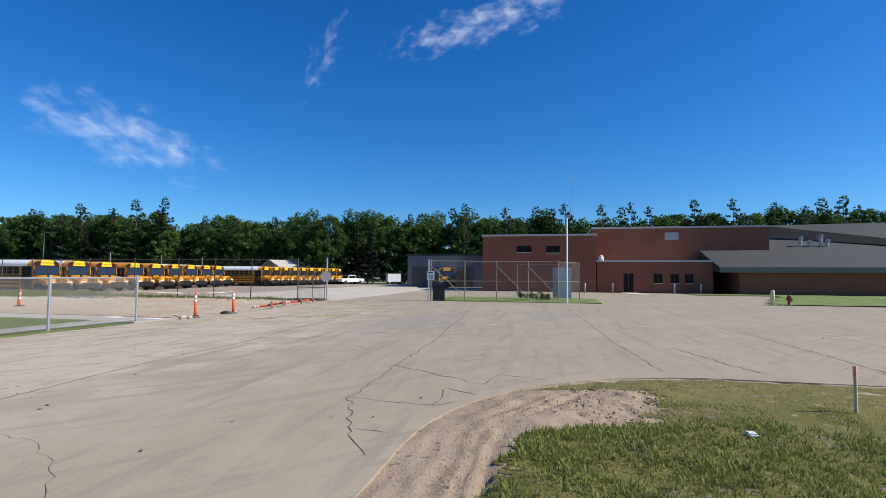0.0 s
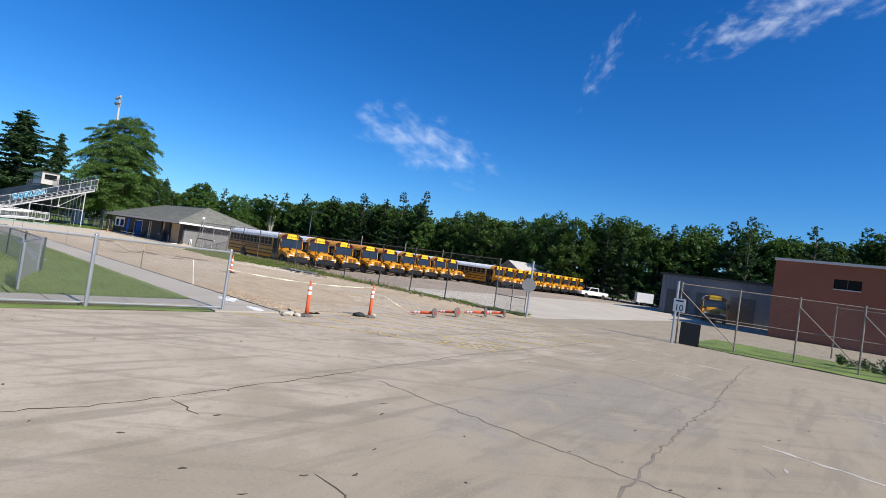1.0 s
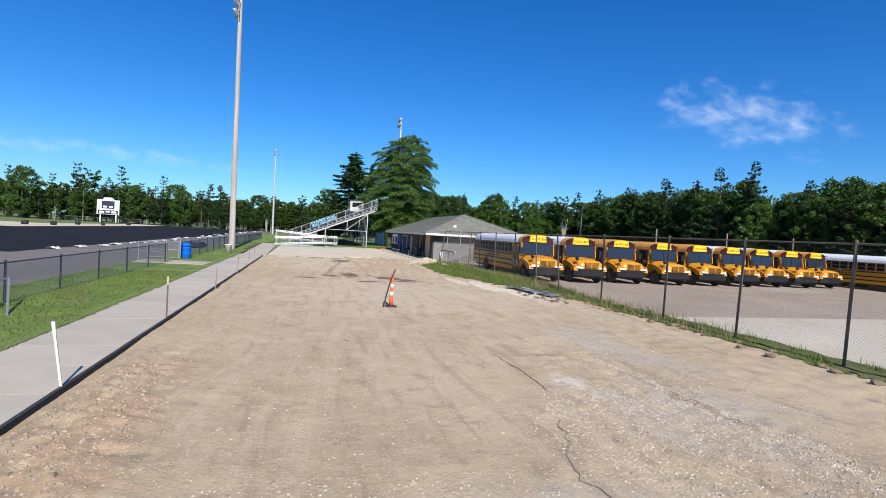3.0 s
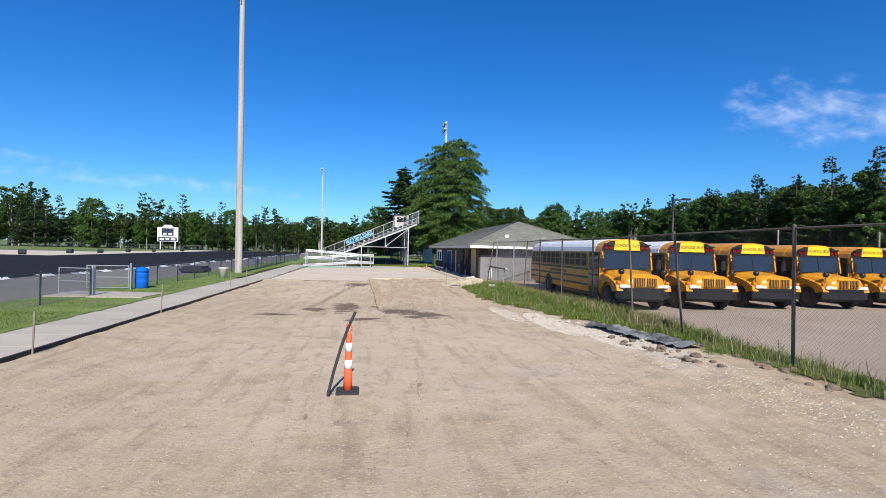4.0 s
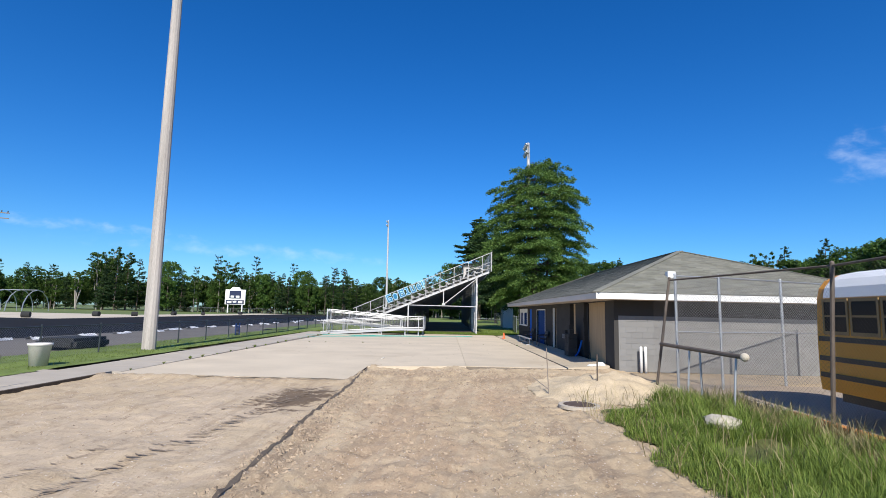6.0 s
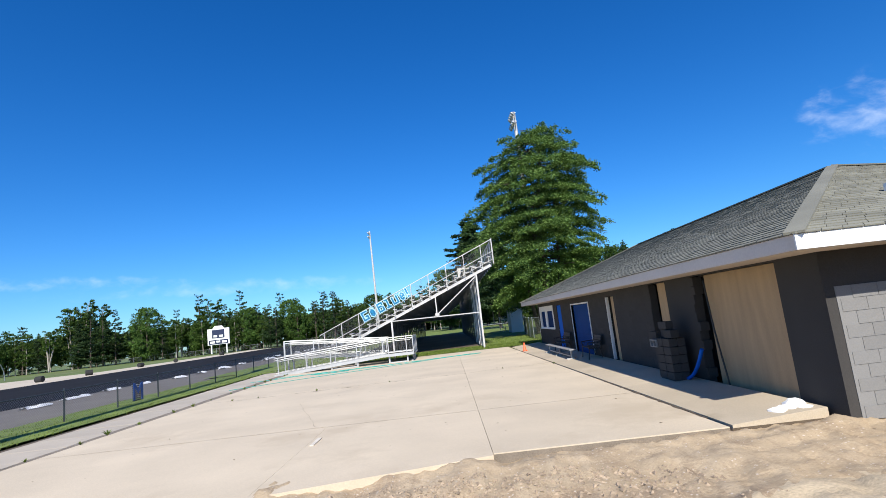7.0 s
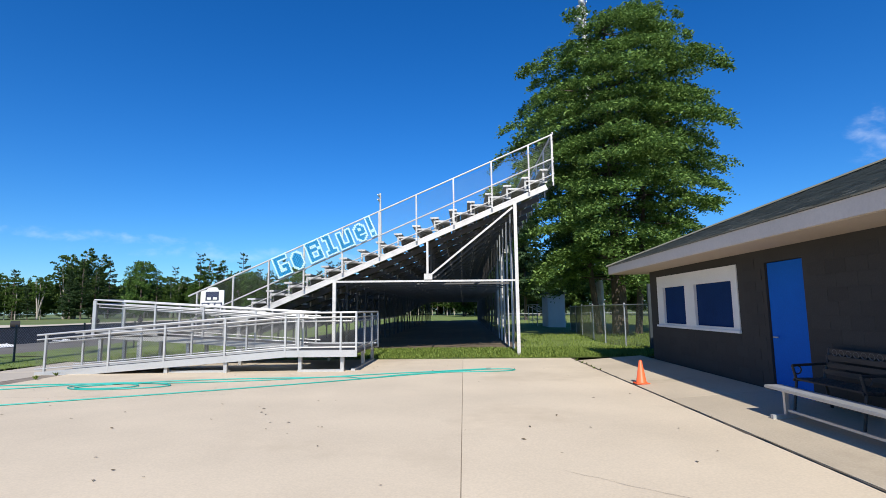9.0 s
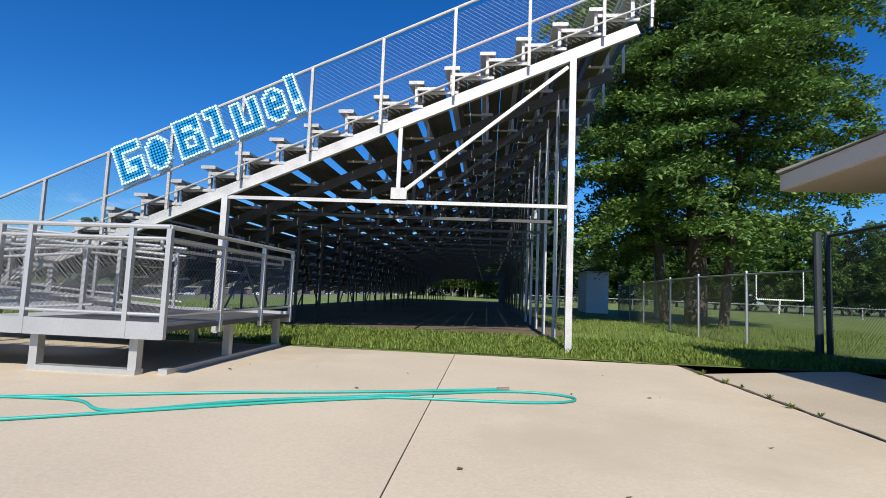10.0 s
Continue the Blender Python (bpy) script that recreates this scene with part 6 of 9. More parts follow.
def school_bus(label, roof_paint=None):
    """A conventional school bus; the windshield stands at y = 0 and the hood points along -y."""
    b = thing("school_bus", label, "bus", "buses in the lot")
    side = [(-1.19, 0.55), (-1.22, 0.8), (-1.22, 1.65), (-1.18, 2.45)]
    roof_arc = [(-1.18, 2.45), (-1.13, 2.66), (-1.0, 2.83), (-0.78, 2.95), (-0.45, 3.02), (0.0, 3.05)]
    prof = side + roof_arc[1:-1] + [(0.0, 3.05)] + [(-x, z) for x, z in roof_arc[-2:0:-1]] + [(-x, z) for x, z in side[::-1]]
    body = part("body", prism(bmesh.new(), prof, "y", 0.02, 10.9), BUSYELLOW, b, "glossy yellow body")
    bm = bmesh.new()
    over = [(x * 1.012, z + 0.012) for x, z in roof_arc] + [(-x * 1.012, z + 0.012) for x, z in roof_arc[-2::-1]]
    inner = [(x * 0.99, z - 0.01) for x, z in roof_arc] + [(-x * 0.99, z - 0.01) for x, z in roof_arc[-2::-1]]
    for y0, y1 in ((0.75, 10.7),):
        n = len(over)
        va = [[bm.verts.new((x, y, z)) for x, z in prof_] for y in (y0, y1) for prof_ in (over, inner)]
        for i in range(n - 1):
            bm.faces.new((va[0][i], va[0][i + 1], va[2][i + 1], va[2][i]))
            bm.faces.new((va[1][i], va[0][i], va[2][i], va[3][i]))
        for i in range(n - 1):
            bm.faces.new((va[0][i + 1], va[0][i], va[1][i], va[1][i + 1]))
            bm.faces.new((va[2][i], va[2][i + 1], va[3][i + 1], va[3][i]))
    part("roof_panel", bm, roof_paint or BUSROOF, b, "" if roof_paint else "white painted roof")
    # front cap: black brow with red lamps and the yellow sign
    bm = bmesh.new()
    cap = [(-1.16, 2.44), (-1.12, 2.66), (-0.98, 2.82), (-0.76, 2.93), (0, 2.99), (0.76, 2.93), (0.98, 2.82), (1.12, 2.66), (1.16, 2.44)]
    prism(bm, cap, "y", -0.05, 0.03)
    part("front_cap", bm, BUSBLACK, b)
    sign = part("roof_sign", prism(bmesh.new(), [(-0.62, 2.53), (0.62, 2.53), (0.56, 2.95), (0.3, 2.99), (-0.3, 2.99), (-0.56, 2.95)], "y", -0.10, -0.04), mat("bus_sign_yellow", (0.85, 0.55, 0.02), 0.5), b, "yellow sign with black words")
    text_mesh("words", "SCHOOL BUS", 0.19, Matrix.Translation((0, -0.105, 2.68)) @ pose(0, 0, 0, 90, 0, 0), BUSBLACK, sign)
    for sx in (-1, 1):
        hood_ = part("lamp_pod", bx(bmesh.new(), min(sx * 0.64, sx * 1.1), max(sx * 0.64, sx * 1.1), -0.16, -0.05, 2.74, 2.82, 0.02), BUSBLACK, b, "black lamp visor")
        for x in (0.75, 0.97):
            part("warning_lamp", lathe(bmesh.new(), [(0.095, -0.09), (0.10, -0.05)], sx * x, 2.65, 14, "y"), REDLENS, hood_, "dark red warning lamp")
    # windshield in two lights, side door glass
    for x0, x1 in ((-1.10, -0.02), (0.02, 1.10)):
        bm = bmesh.new()
        vs = [bm.verts.new(p) for p in ((x0, -0.16, 1.68), (x1, -0.16, 1.68), (x1, -0.03, 2.44), (x0, -0.03, 2.44), (x0, 0.02, 1.68), (x1, 0.02, 1.68), (x1, 0.02, 2.44), (x0, 0.02, 2.44))]
        for q in ((0, 1, 2, 3), (4, 7, 6, 5), (0, 4, 5, 1), (3, 2, 6, 7), (0, 3, 7, 4), (1, 5, 6, 2)):
            bm.faces.new([vs[i] for i in q])
        part("windshield", bm, SHIELD, b, "dark windshield glass")
    for x in (-1.14, 1.14):
        part("pillar", bar(bmesh.new(), (x, -0.17, 1.66), (x, -0.03, 2.45), 0.07, 0.07), BUSYELLOW, b)
    part("windshield_seal", bar(bmesh.new(), (0, -0.172, 1.67), (0, -0.035, 2.45), 0.025, 0.02), BUSBLACK, b)
    # hood with a falling nose and swelling fenders
    bm = bmesh.new()
    rows = []
    for y, hw, top, low in ((0.02, 1.10, 1.68, 0.85), (-0.35, 1.04, 1.64, 0.82), (-0.9, 0.95, 1.55, 0.80), (-1.35, 0.92, 1.53, 0.80), (-1.62, 0.88, 1.45, 0.80), (-1.75, 0.78, 1.28, 0.80)):
        rows.append([bm.verts.new(p) for p in ((-hw, y, low), (-hw, y, top - 0.22), (-hw * 0.86, y, top - 0.06), (-hw * 0.45, y, top), (0, y, top + 0.03), (hw * 0.45, y, top), (hw * 0.86, y, top - 0.06), (hw, y, top - 0.22), (hw, y, low))])
    for p, q in zip(rows, rows[1:]):
        for i in range(8):
            bm.faces.new((p[i], p[i + 1], q[i + 1], q[i]))
    bm.faces.new(rows[-1])
    bm.faces.new(rows[0][::-1])
    part("hood", bm, BUSYELLOW, b, "sloping yellow hood", True)
    for sx in (-1, 1):
        bm = bmesh.new()
        pts = [(-0.02, 0.85), (-0.02, 1.42), (-0.35, 1.44), (-0.8, 1.36), (-1.3, 1.22), (-1.62, 1.05), (-1.7, 0.82), (-1.28, 0.80)] + [(-0.68 + 0.60 * math.cos(a), 0.55 + 0.60 * math.sin(a)) for a in [radians(v) for v in (25, 55, 85, 115, 145, 160)]][::-1]
        x0, x1 = (0.80, 1.2) if sx > 0 else (-1.2, -0.80)
        prism(bm, pts, "x", x0, x1)
        part("fender", bm, BUSYELLOW, b)
        hl = part("headlight", bx(bmesh.new(), 0.55 if sx > 0 else -1.08, 1.08 if sx > 0 else -0.55, -1.76, -1.60, 0.94, 1.10, 0.03), HEADLENS, b, "clear headlight")
        part("turn_lamp", bx(bmesh.new(), 1.0 if sx > 0 else -1.16, 1.16 if sx > 0 else -1.0, -1.64, -1.5, 1.12, 1.22, 0.02), mat("amber_lens", (0.7, 0.22, 0.02), 0.3), hl)
    grille = part("grille", bx(bmesh.new(), -0.52, 0.52, -1.82, -1.66, 0.96, 1.42, 0.05), BUSYELLOW, b, "yellow grille with dark slots")
    slot_me = mesh_of(bx(bmesh.new(), 0, 0.05, -1.828, -1.818, 1.01, 1.37), "slot", BUSBLACK)
    for k in range(12):
        piece("slot", slot_me, grille, (-0.475 + 0.076 * k + (0.06 if k > 5 else 0), 0, 0))
    bm = bmesh.new()
    prism(bm, [(-1.18, -1.62), (-0.7, -1.95), (0.7, -1.95), (1.18, -1.62), (1.18, -1.45), (-1.18, -1.45)], "z", 0.50, 0.80)
    part("bumper", bm, BUSBLACK, b, "black steel bumper")
    part("chin_panel", prism(bmesh.new(), [(-1.15, -1.5), (-0.8, -1.79), (0.8, -1.79), (1.15, -1.5), (1.15, -1.3), (-1.15, -1.3)], "z", 0.78, 0.95), BUSBLACK, b, "black lower nose panel")
    part("underbody", bx(bmesh.new(), -1.0, 1.0, -1.4, 10.6, 0.35, 0.56), BUSBLACK, b)
    # rub rails, skirt line and window band
    for z in (0.82, 1.16, 1.56):
        for sx in (-1, 1):
            part("rub_rail", bx(bmesh.new(), 1.21 * sx - 0.025, 1.21 * sx + 0.025, 1.35 if sx < 0 else 0.9, 10.85, z, z + 0.10), BUSBLACK, b)
    pane_me = mesh_of(bx(bmesh.new(), -0.012, 0.012, 0.0, 0.64, 1.76, 2.38, 0.01), "side_window", DIMGLASS)
    frame_bm = bmesh.new()
    for y0, y1, z0, z1 in ((-0.04, 0.68, 2.37, 2.43), (-0.04, 0.68, 1.70, 1.77), (-0.04, 0.01, 1.77, 2.37), (0.63, 0.68, 1.77, 2.37), (0.01, 0.63, 2.06, 2.10)):
        bx(frame_bm, -0.022, 0.022, y0, y1, z0, z1)
    frame_me = mesh_of(frame_bm, "window_frame", WINFRAME)
    for sx in (-1, 1):
        for k in range(12):
            if sx > 0 and k == 0:
                continue
            piece("window_frame", frame_me, b, (sx * 1.203, 1.55 + 0.77 * k, 0))
            piece("side_window", pane_me, b, (sx * 1.205, 1.55 + 0.77 * k, 0))
        if sx > 0:
            part("cab_glass", bx(bmesh.new(), 1.19, 1.22, 0.12, 1.35, 1.3, 2.4, 0.01), GLASS, b)
    door = part("folding_door", bx(bmesh.new(), -1.235, -1.17, 0.12, 1.22, 0.40, 2.44, 0.01), BUSBLACK, b, "black folding entrance door")
    for y0, y1 in ((0.17, 0.63), (0.71, 1.17)):
        for z0, z1 in ((0.55, 1.35), (1.42, 2.36)):
            part("door_glass", bx(bmesh.new(), -1.241, -1.236, y0, y1, z0, z1), GLASS, door)
    # wheels
    for y, r in ((-0.68, 0.5), (7.2, 0.5)):
        for sx in (-1, 1):
            arch = part("wheel_arch", prism(bmesh.new(), [(y + 0.64 * math.cos(a), 0.5 + 0.64 * math.sin(a)) for a in [math.pi * k / 12 for k in range(13)]], "x", 1.0 * sx if sx > 0 else -1.226, 1.226 if sx > 0 else -1.0), BUSBLACK, b) if y > 0 else None
            tx0, tx1 = (0.90, 1.20) if sx > 0 else (-1.20, -0.90)
            if y > 0:
                tx0, tx1 = tx0 + 0.04 * sx, tx1 + 0.04 * sx
            wheel = part("wheel", lathe(bmesh.new(), [(0.3, tx0), (r - 0.04, tx0), (r, tx0 + 0.05), (r, tx1 - 0.05), (r - 0.04, tx1), (0.3, tx1)], y, 0.5, 22, "x"), TYRE, b)
            xo = tx1 if sx > 0 else tx0
            part("rim", lathe(bmesh.new(), sorted([(0.29, xo - 0.02 * sx), (0.26, xo + 0.006 * sx), (0.12, xo + 0.008 * sx), (0.1, xo + 0.03 * sx)], key=lambda p: p[1]), y, 0.5, 16, "x"), RIM, wheel)
    # mirrors on arms
    for sx in (-1, 1):
        bm = bmesh.new()
        rod(bm, (sx * 1.1, -0.05, 2.3), (sx * 1.32, -0.45, 2.2), 0.018, 6)
        rod(bm, (sx * 1.32, -0.45, 2.2), (sx * 1.3, -0.42, 1.6), 0.018, 6)
        mir = part("mirror_arm", bm, BUSBLACK, b)
        part("mirror", bx(bmesh.new(), sx * 1.32 - 0.1, sx * 1.32 + 0.1, -0.5, -0.42, 1.72, 2.15, 0.02), BUSBLACK, mir)
        bm = bmesh.new()
        bmesh.ops.create_icosphere(bm, subdivisions=2, radius=0.13, matrix=Matrix.Translation((sx * 0.95, -1.55, 1.62)))
        rod(bm, (sx * 0.95, -1.5, 1.2), (sx * 0.95, -1.55, 1.62), 0.014, 6)
        part("crossover_mirror", bm, BUSBLACK, b, "", True)
    for x in (-0.5, 0.45):
        part("wiper", rod(bmesh.new(), (x, -0.18, 1.70), (x + 0.42, -0.175, 1.76), 0.014, 6), BUSBLACK, b)
    # lettering along the side that cannot be read: plain bars
    for sx in (-1,):
        part("side_lettering", bx(bmesh.new(), sx * 1.222 - 0.004, sx * 1.222 + 0.004, 4.2, 7.0, 1.34, 1.46), DIRT_TRIM, b)
    return b


first_bus = school_bus("yellow school bus with white roof, parked in a row")
yellow_bus = school_bus("yellow school bus with yellow roof, parked in a row", BUSYELLOW)
first_bus.matrix_basis = Matrix.Translation((38.0, 53.4, 0)) @ pose(0, 0, 0, 0, 0, -2.3)
rnd = random.Random(9)
yellow_bus.matrix_basis = Matrix.Translation((37.74 + 3.635 * 2, 54.2, 0)) @ pose(0, 0, 0, 0, 0, -2.3)
for k in (1, 3, 4, 5, 6, 7, 8):
    copy_thing(yellow_bus if k in (3, 4, 8) else first_bus, Matrix.Translation((37.74 + 3.635 * k + rnd.uniform(-.1, .1), 53.3 + 0.42 * k + rnd.uniform(-.3, .3), 0)) @ pose(0, 0, 0, 0, 0, -2.3 + rnd.uniform(-.5, .5)))
for k in range(10):
    copy_thing(yellow_bus if k in (1, 2, 4, 5, 8) else first_bus, Matrix.Translation((72.3 + 2.6 * k, 52.5 - 0.55 * k * 0.4, 0)) @ pose(0, 0, 0, 0, 0, rnd.uniform(-1, 1)))
copy_thing(first_bus, Matrix.Translation((74.0, 24.0, 0)) @ pose(0, 0, 0, 0, 0, -75))

# ---- bleachers ----
bleachers = thing("bleachers", "tall aluminium bleachers on white steel frames", "bleachers")
BY0, BLEN, BAY = 99.0, 50.3, 1.83
SX, SZ, DX, DZ = 32.82, 6.25, 0.617, 0.2635      # top seat and the fall from row to row
ROWS_N = 19
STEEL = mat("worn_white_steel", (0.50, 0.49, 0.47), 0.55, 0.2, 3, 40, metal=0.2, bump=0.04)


def beam_z(x):
    return 5.18 + (x - 31.78) * 0.417


def end_frame_parts(lit, wide):
    """One cross frame of the bleachers, at y = 0."""
    res = []
    bm = bmesh.new()
    bar(bm, (20.9, 0, beam_z(20.9)), (32.92, 0, beam_z(32.92)), 0.09, 0.19)
    res.append(("raker", bm))
    for x in (31.83, 25.72, 22.5):
        bm = bmesh.new()
        bar(bm, (x, 0, 0.0), (x, 0, beam_z(x) - 0.08), wide, wide)
        res.append(("post", bm))
    bm = bmesh.new()
    bar(bm, (25.76, 0, 2.55), (31.78, 0, 2.52), 0.06, 0.06)
    res.append(("tie", bm))
    bm = bmesh.new()
    bar(bm, (28.86, 0, 2.6), (28.86, 0, beam_z(28.86) - 0.08), 0.07, 0.07)
    res.append(("strut", bm))
    bm = bmesh.new()
    bar(bm, (28.92, 0, 2.70), (31.75, 0, 4.98), 0.06, 0.06)
    res.append(("brace", bm))
    return [(n, mesh_of(b, n, lit)) for n, b in res]


# inner steel coloured darker than the end frame, to hold the stand's shade
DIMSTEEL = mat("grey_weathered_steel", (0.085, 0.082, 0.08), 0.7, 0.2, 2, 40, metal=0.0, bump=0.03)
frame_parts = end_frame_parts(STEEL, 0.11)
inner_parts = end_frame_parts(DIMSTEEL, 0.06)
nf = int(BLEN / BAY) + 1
# rear posts of the first bays stay in the pale steel, as sunlit
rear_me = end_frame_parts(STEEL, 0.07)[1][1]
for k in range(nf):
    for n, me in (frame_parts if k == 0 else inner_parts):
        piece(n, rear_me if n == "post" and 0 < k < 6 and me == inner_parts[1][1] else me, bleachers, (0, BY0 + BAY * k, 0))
# gusset at the end truss
part("gusset", bx(bmesh.new(), 28.74, 29.02, BY0 - 0.06, BY0 - 0.05, 2.58, 2.78), STEEL, bleachers)
# long purlins under the rows and rear bracing
for k in range(ROWS_N):
    x, z = SX - DX * k, SZ - DZ * k
    if x < 21.2:
        continue
    seat = bmesh.new()
    bx(seat, x - 0.13, x + 0.13, BY0 - 0.12, BY0 + BLEN, z - 0.05, z, 0.008)
    part("seat_plank", seat, ALU, bleachers, "aluminium seat plank")
    # foot boards and risers carry the underside's shade in their dark colour
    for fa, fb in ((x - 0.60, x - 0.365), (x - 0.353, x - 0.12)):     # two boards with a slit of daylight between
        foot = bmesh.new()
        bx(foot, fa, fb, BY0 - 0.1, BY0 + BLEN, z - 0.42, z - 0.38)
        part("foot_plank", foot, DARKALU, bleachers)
    for name, xa, xb, za, zb in (("seat_cap", x - 0.135, x + 0.135, z - 0.055, z + 0.005), ("foot_cap", x - 0.60, x - 0.12, z - 0.43, z - 0.375)):
        part(name, bx(bmesh.new(), xa, xb, BY0 - 0.135, BY0 - 0.122 if name == "seat_cap" else BY0 - 0.102, za, zb), STEEL, bleachers, "pale plank end cap")
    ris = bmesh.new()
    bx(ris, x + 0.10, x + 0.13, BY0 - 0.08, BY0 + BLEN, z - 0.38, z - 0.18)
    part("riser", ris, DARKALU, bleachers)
bracket = bmesh.new()
bar(bracket, (0, 0, -0.44), (0, 0, -0.05), 0.06, 0.06)
bar(bracket, (-0.5, 0, -0.43), (0.12, 0, -0.43), 0.05, 0.05)
bracket_me = mesh_of(bracket, "bracket", STEEL)
for k in range(ROWS_N):
    x, z = SX - DX * k, SZ - DZ * k
    if x < 21.2:
        continue
    for j in range(0, nf, 1 if k % 2 == 0 else 2):
        piece("bracket", bracket_me, bleachers, (x, BY0 + BAY * j - 0.03, z))
# rear braces share the darkened inner steel
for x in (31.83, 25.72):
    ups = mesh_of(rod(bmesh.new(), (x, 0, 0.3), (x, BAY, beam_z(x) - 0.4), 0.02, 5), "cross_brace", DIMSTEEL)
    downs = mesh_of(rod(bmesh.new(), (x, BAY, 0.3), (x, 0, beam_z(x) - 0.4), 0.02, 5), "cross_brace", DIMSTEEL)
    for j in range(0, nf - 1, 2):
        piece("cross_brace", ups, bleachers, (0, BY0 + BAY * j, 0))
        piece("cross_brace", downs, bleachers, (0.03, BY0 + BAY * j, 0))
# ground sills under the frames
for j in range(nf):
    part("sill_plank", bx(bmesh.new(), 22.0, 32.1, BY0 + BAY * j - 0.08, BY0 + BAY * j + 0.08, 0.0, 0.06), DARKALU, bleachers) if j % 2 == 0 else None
# end guard rail with woven mesh
rail_x = [33.11, 32.32, 31.06, 29.77, 28.51, 27.25, 26.01, 24.71, 23.52, 22.32, 21.1]
guard_top = lambda x: 7.42 + (x - 33.11) * 0.430
guard_low = lambda x: guard_top(x) - 0.83
toe_top = lambda x: beam_z(x) + 0.31
GY = BY0 - 0.16
for x in rail_x:
    part("guard_post", bar(bmesh.new(), (x, GY, beam_z(x) + 0.05), (x, GY, guard_top(x)), 0.05, 0.05), STEEL, bleachers)
part("guard_rail", rod(bmesh.new(), (20.8, GY, guard_top(20.8)), (33.17, GY, guard_top(33.17)), 0.028, 8), STEEL, bleachers)
part("guard_rail", rod(bmesh.new(), (20.8, GY, guard_low(20.8)), (33.17, GY, guard_low(33.17)), 0.024, 8), STEEL, bleachers)
part("guard_rail", rod(bmesh.new(), (20.8, GY, toe_top(20.8)), (33.17, GY, toe_top(33.17)), 0.018, 8), STEEL, bleachers)


def sloped_links(x0, x1, zlo, zhi, y, pitch, r):
    """Woven wire between two sloping rails."""
    w = x1 - x0
    h = zhi(x0) - zlo(x0)
    sl = (zlo(x1) - zlo(x0)) / w
    vs, fs = links((0, 0, 0), (1, 0, 0), w, h, pitch, r)
    return [(v.x + x0, y + v.y, zlo(x0) + v.z + sl * v.x) for v in vs], fs


vs, fs = sloped_links(20.85, 33.15, lambda x: beam_z(x) + 0.12, guard_top, GY - 0.03, 0.075, 0.0015)
raw("guard_mesh", vs, fs, WIRE, bleachers)
# rear guard along the top row
for j in range(0, nf, 1):
    piece("back_post", bpy.data.meshes["back_post"] if "back_post" in bpy.data.meshes else mesh_of(bar(bmesh.new(), (33.15, 0, 5.7), (33.15, 0, 7.5), 0.05, 0.05), "back_post", STEEL), bleachers, (0, BY0 + BAY * j, 0))
for z in (6.5, 7.5):
    part("back_rail", rod(bmesh.new(), (33.15, GY, z), (33.15, BY0 + BLEN, z), 0.026, 6), STEEL, bleachers)
vs, fs = links((33.18, GY, 5.8), (0, 1, 0), BLEN, 1.7, 0.16, 0.003)
raw("guard_mesh", vs, fs, WIRE, bleachers)
# press box far along the top
press = thing("press_box", "small pale press box high on the bleachers", "press box")
part("cabin", bx(bmesh.new(), 31.4, 34.0, 126, 133, 6.4, 8.6), COPING, press)
part("window", bx(bmesh.new(), 31.36, 31.4, 126.4, 132.6, 7.3, 8.2), GLASS, press)
part("window", bx(bmesh.new(), 31.8, 33.6, 125.95, 126.0, 7.3, 8.2), GLASS, press)
part("roof", bx(bmesh.new(), 31.2, 34.2, 125.8, 133.2, 8.6, 8.72), DARKROOF, press)
part("support", bx(bmesh.new(), 33.3, 33.5, 126, 126.2, 0, 6.4), STEEL, press)
part("support", bx(bmesh.new(), 33.3, 33.5, 132.8, 133, 0, 6.4), STEEL, press)

# cup letters pushed into the mesh
CUPS = {"G": ["1111", "1000", "1000", "1011", "1001", "1111"], "o": ["000"] * 6, "B": ["1111", "1001", "1110", "1001", "1001", "1111"],
        "l": ["110", "010", "010", "010", "010", "111"], "u": ["0000", "1001", "1001", "1001", "1001", "1111"], "e": ["000"] * 6, "!": ["1", "1", "1", "1", "0", "1"]}
CUPBLUE = mat("blue_plastic_cup", (0.015, 0.29, 0.56), 0.4, 0.08, 3, 40, bump=0)
CUPWHITE = mat("pale_cup_rim", (0.55, 0.80, 0.87), 0.4, 0.05, 3, 40, bump=0)
cup_sign = thing("cup_letters", "Go Blue! spelled in blue plastic cups on the fence mesh", "sign")
CP = 0.0535                                         # from cup to cup
blue_cup = mesh_of(lathe(bmesh.new(), [(0.021, GY - 0.10), (0.029, GY - 0.025)], 0, 0, 8, "y"), "blue_cup", CUPBLUE)
pale_cup = mesh_of(lathe(bmesh.new(), [(0.024, GY - 0.105), (0.030, GY - 0.025)], 0, 0, 8, "y"), "pale_cup", CUPWHITE)
rail_a = math.atan(0.430)
ux, uz = math.cos(rail_a), math.sin(rail_a)
cu_along = 0.0
rnd = random.Random(12)
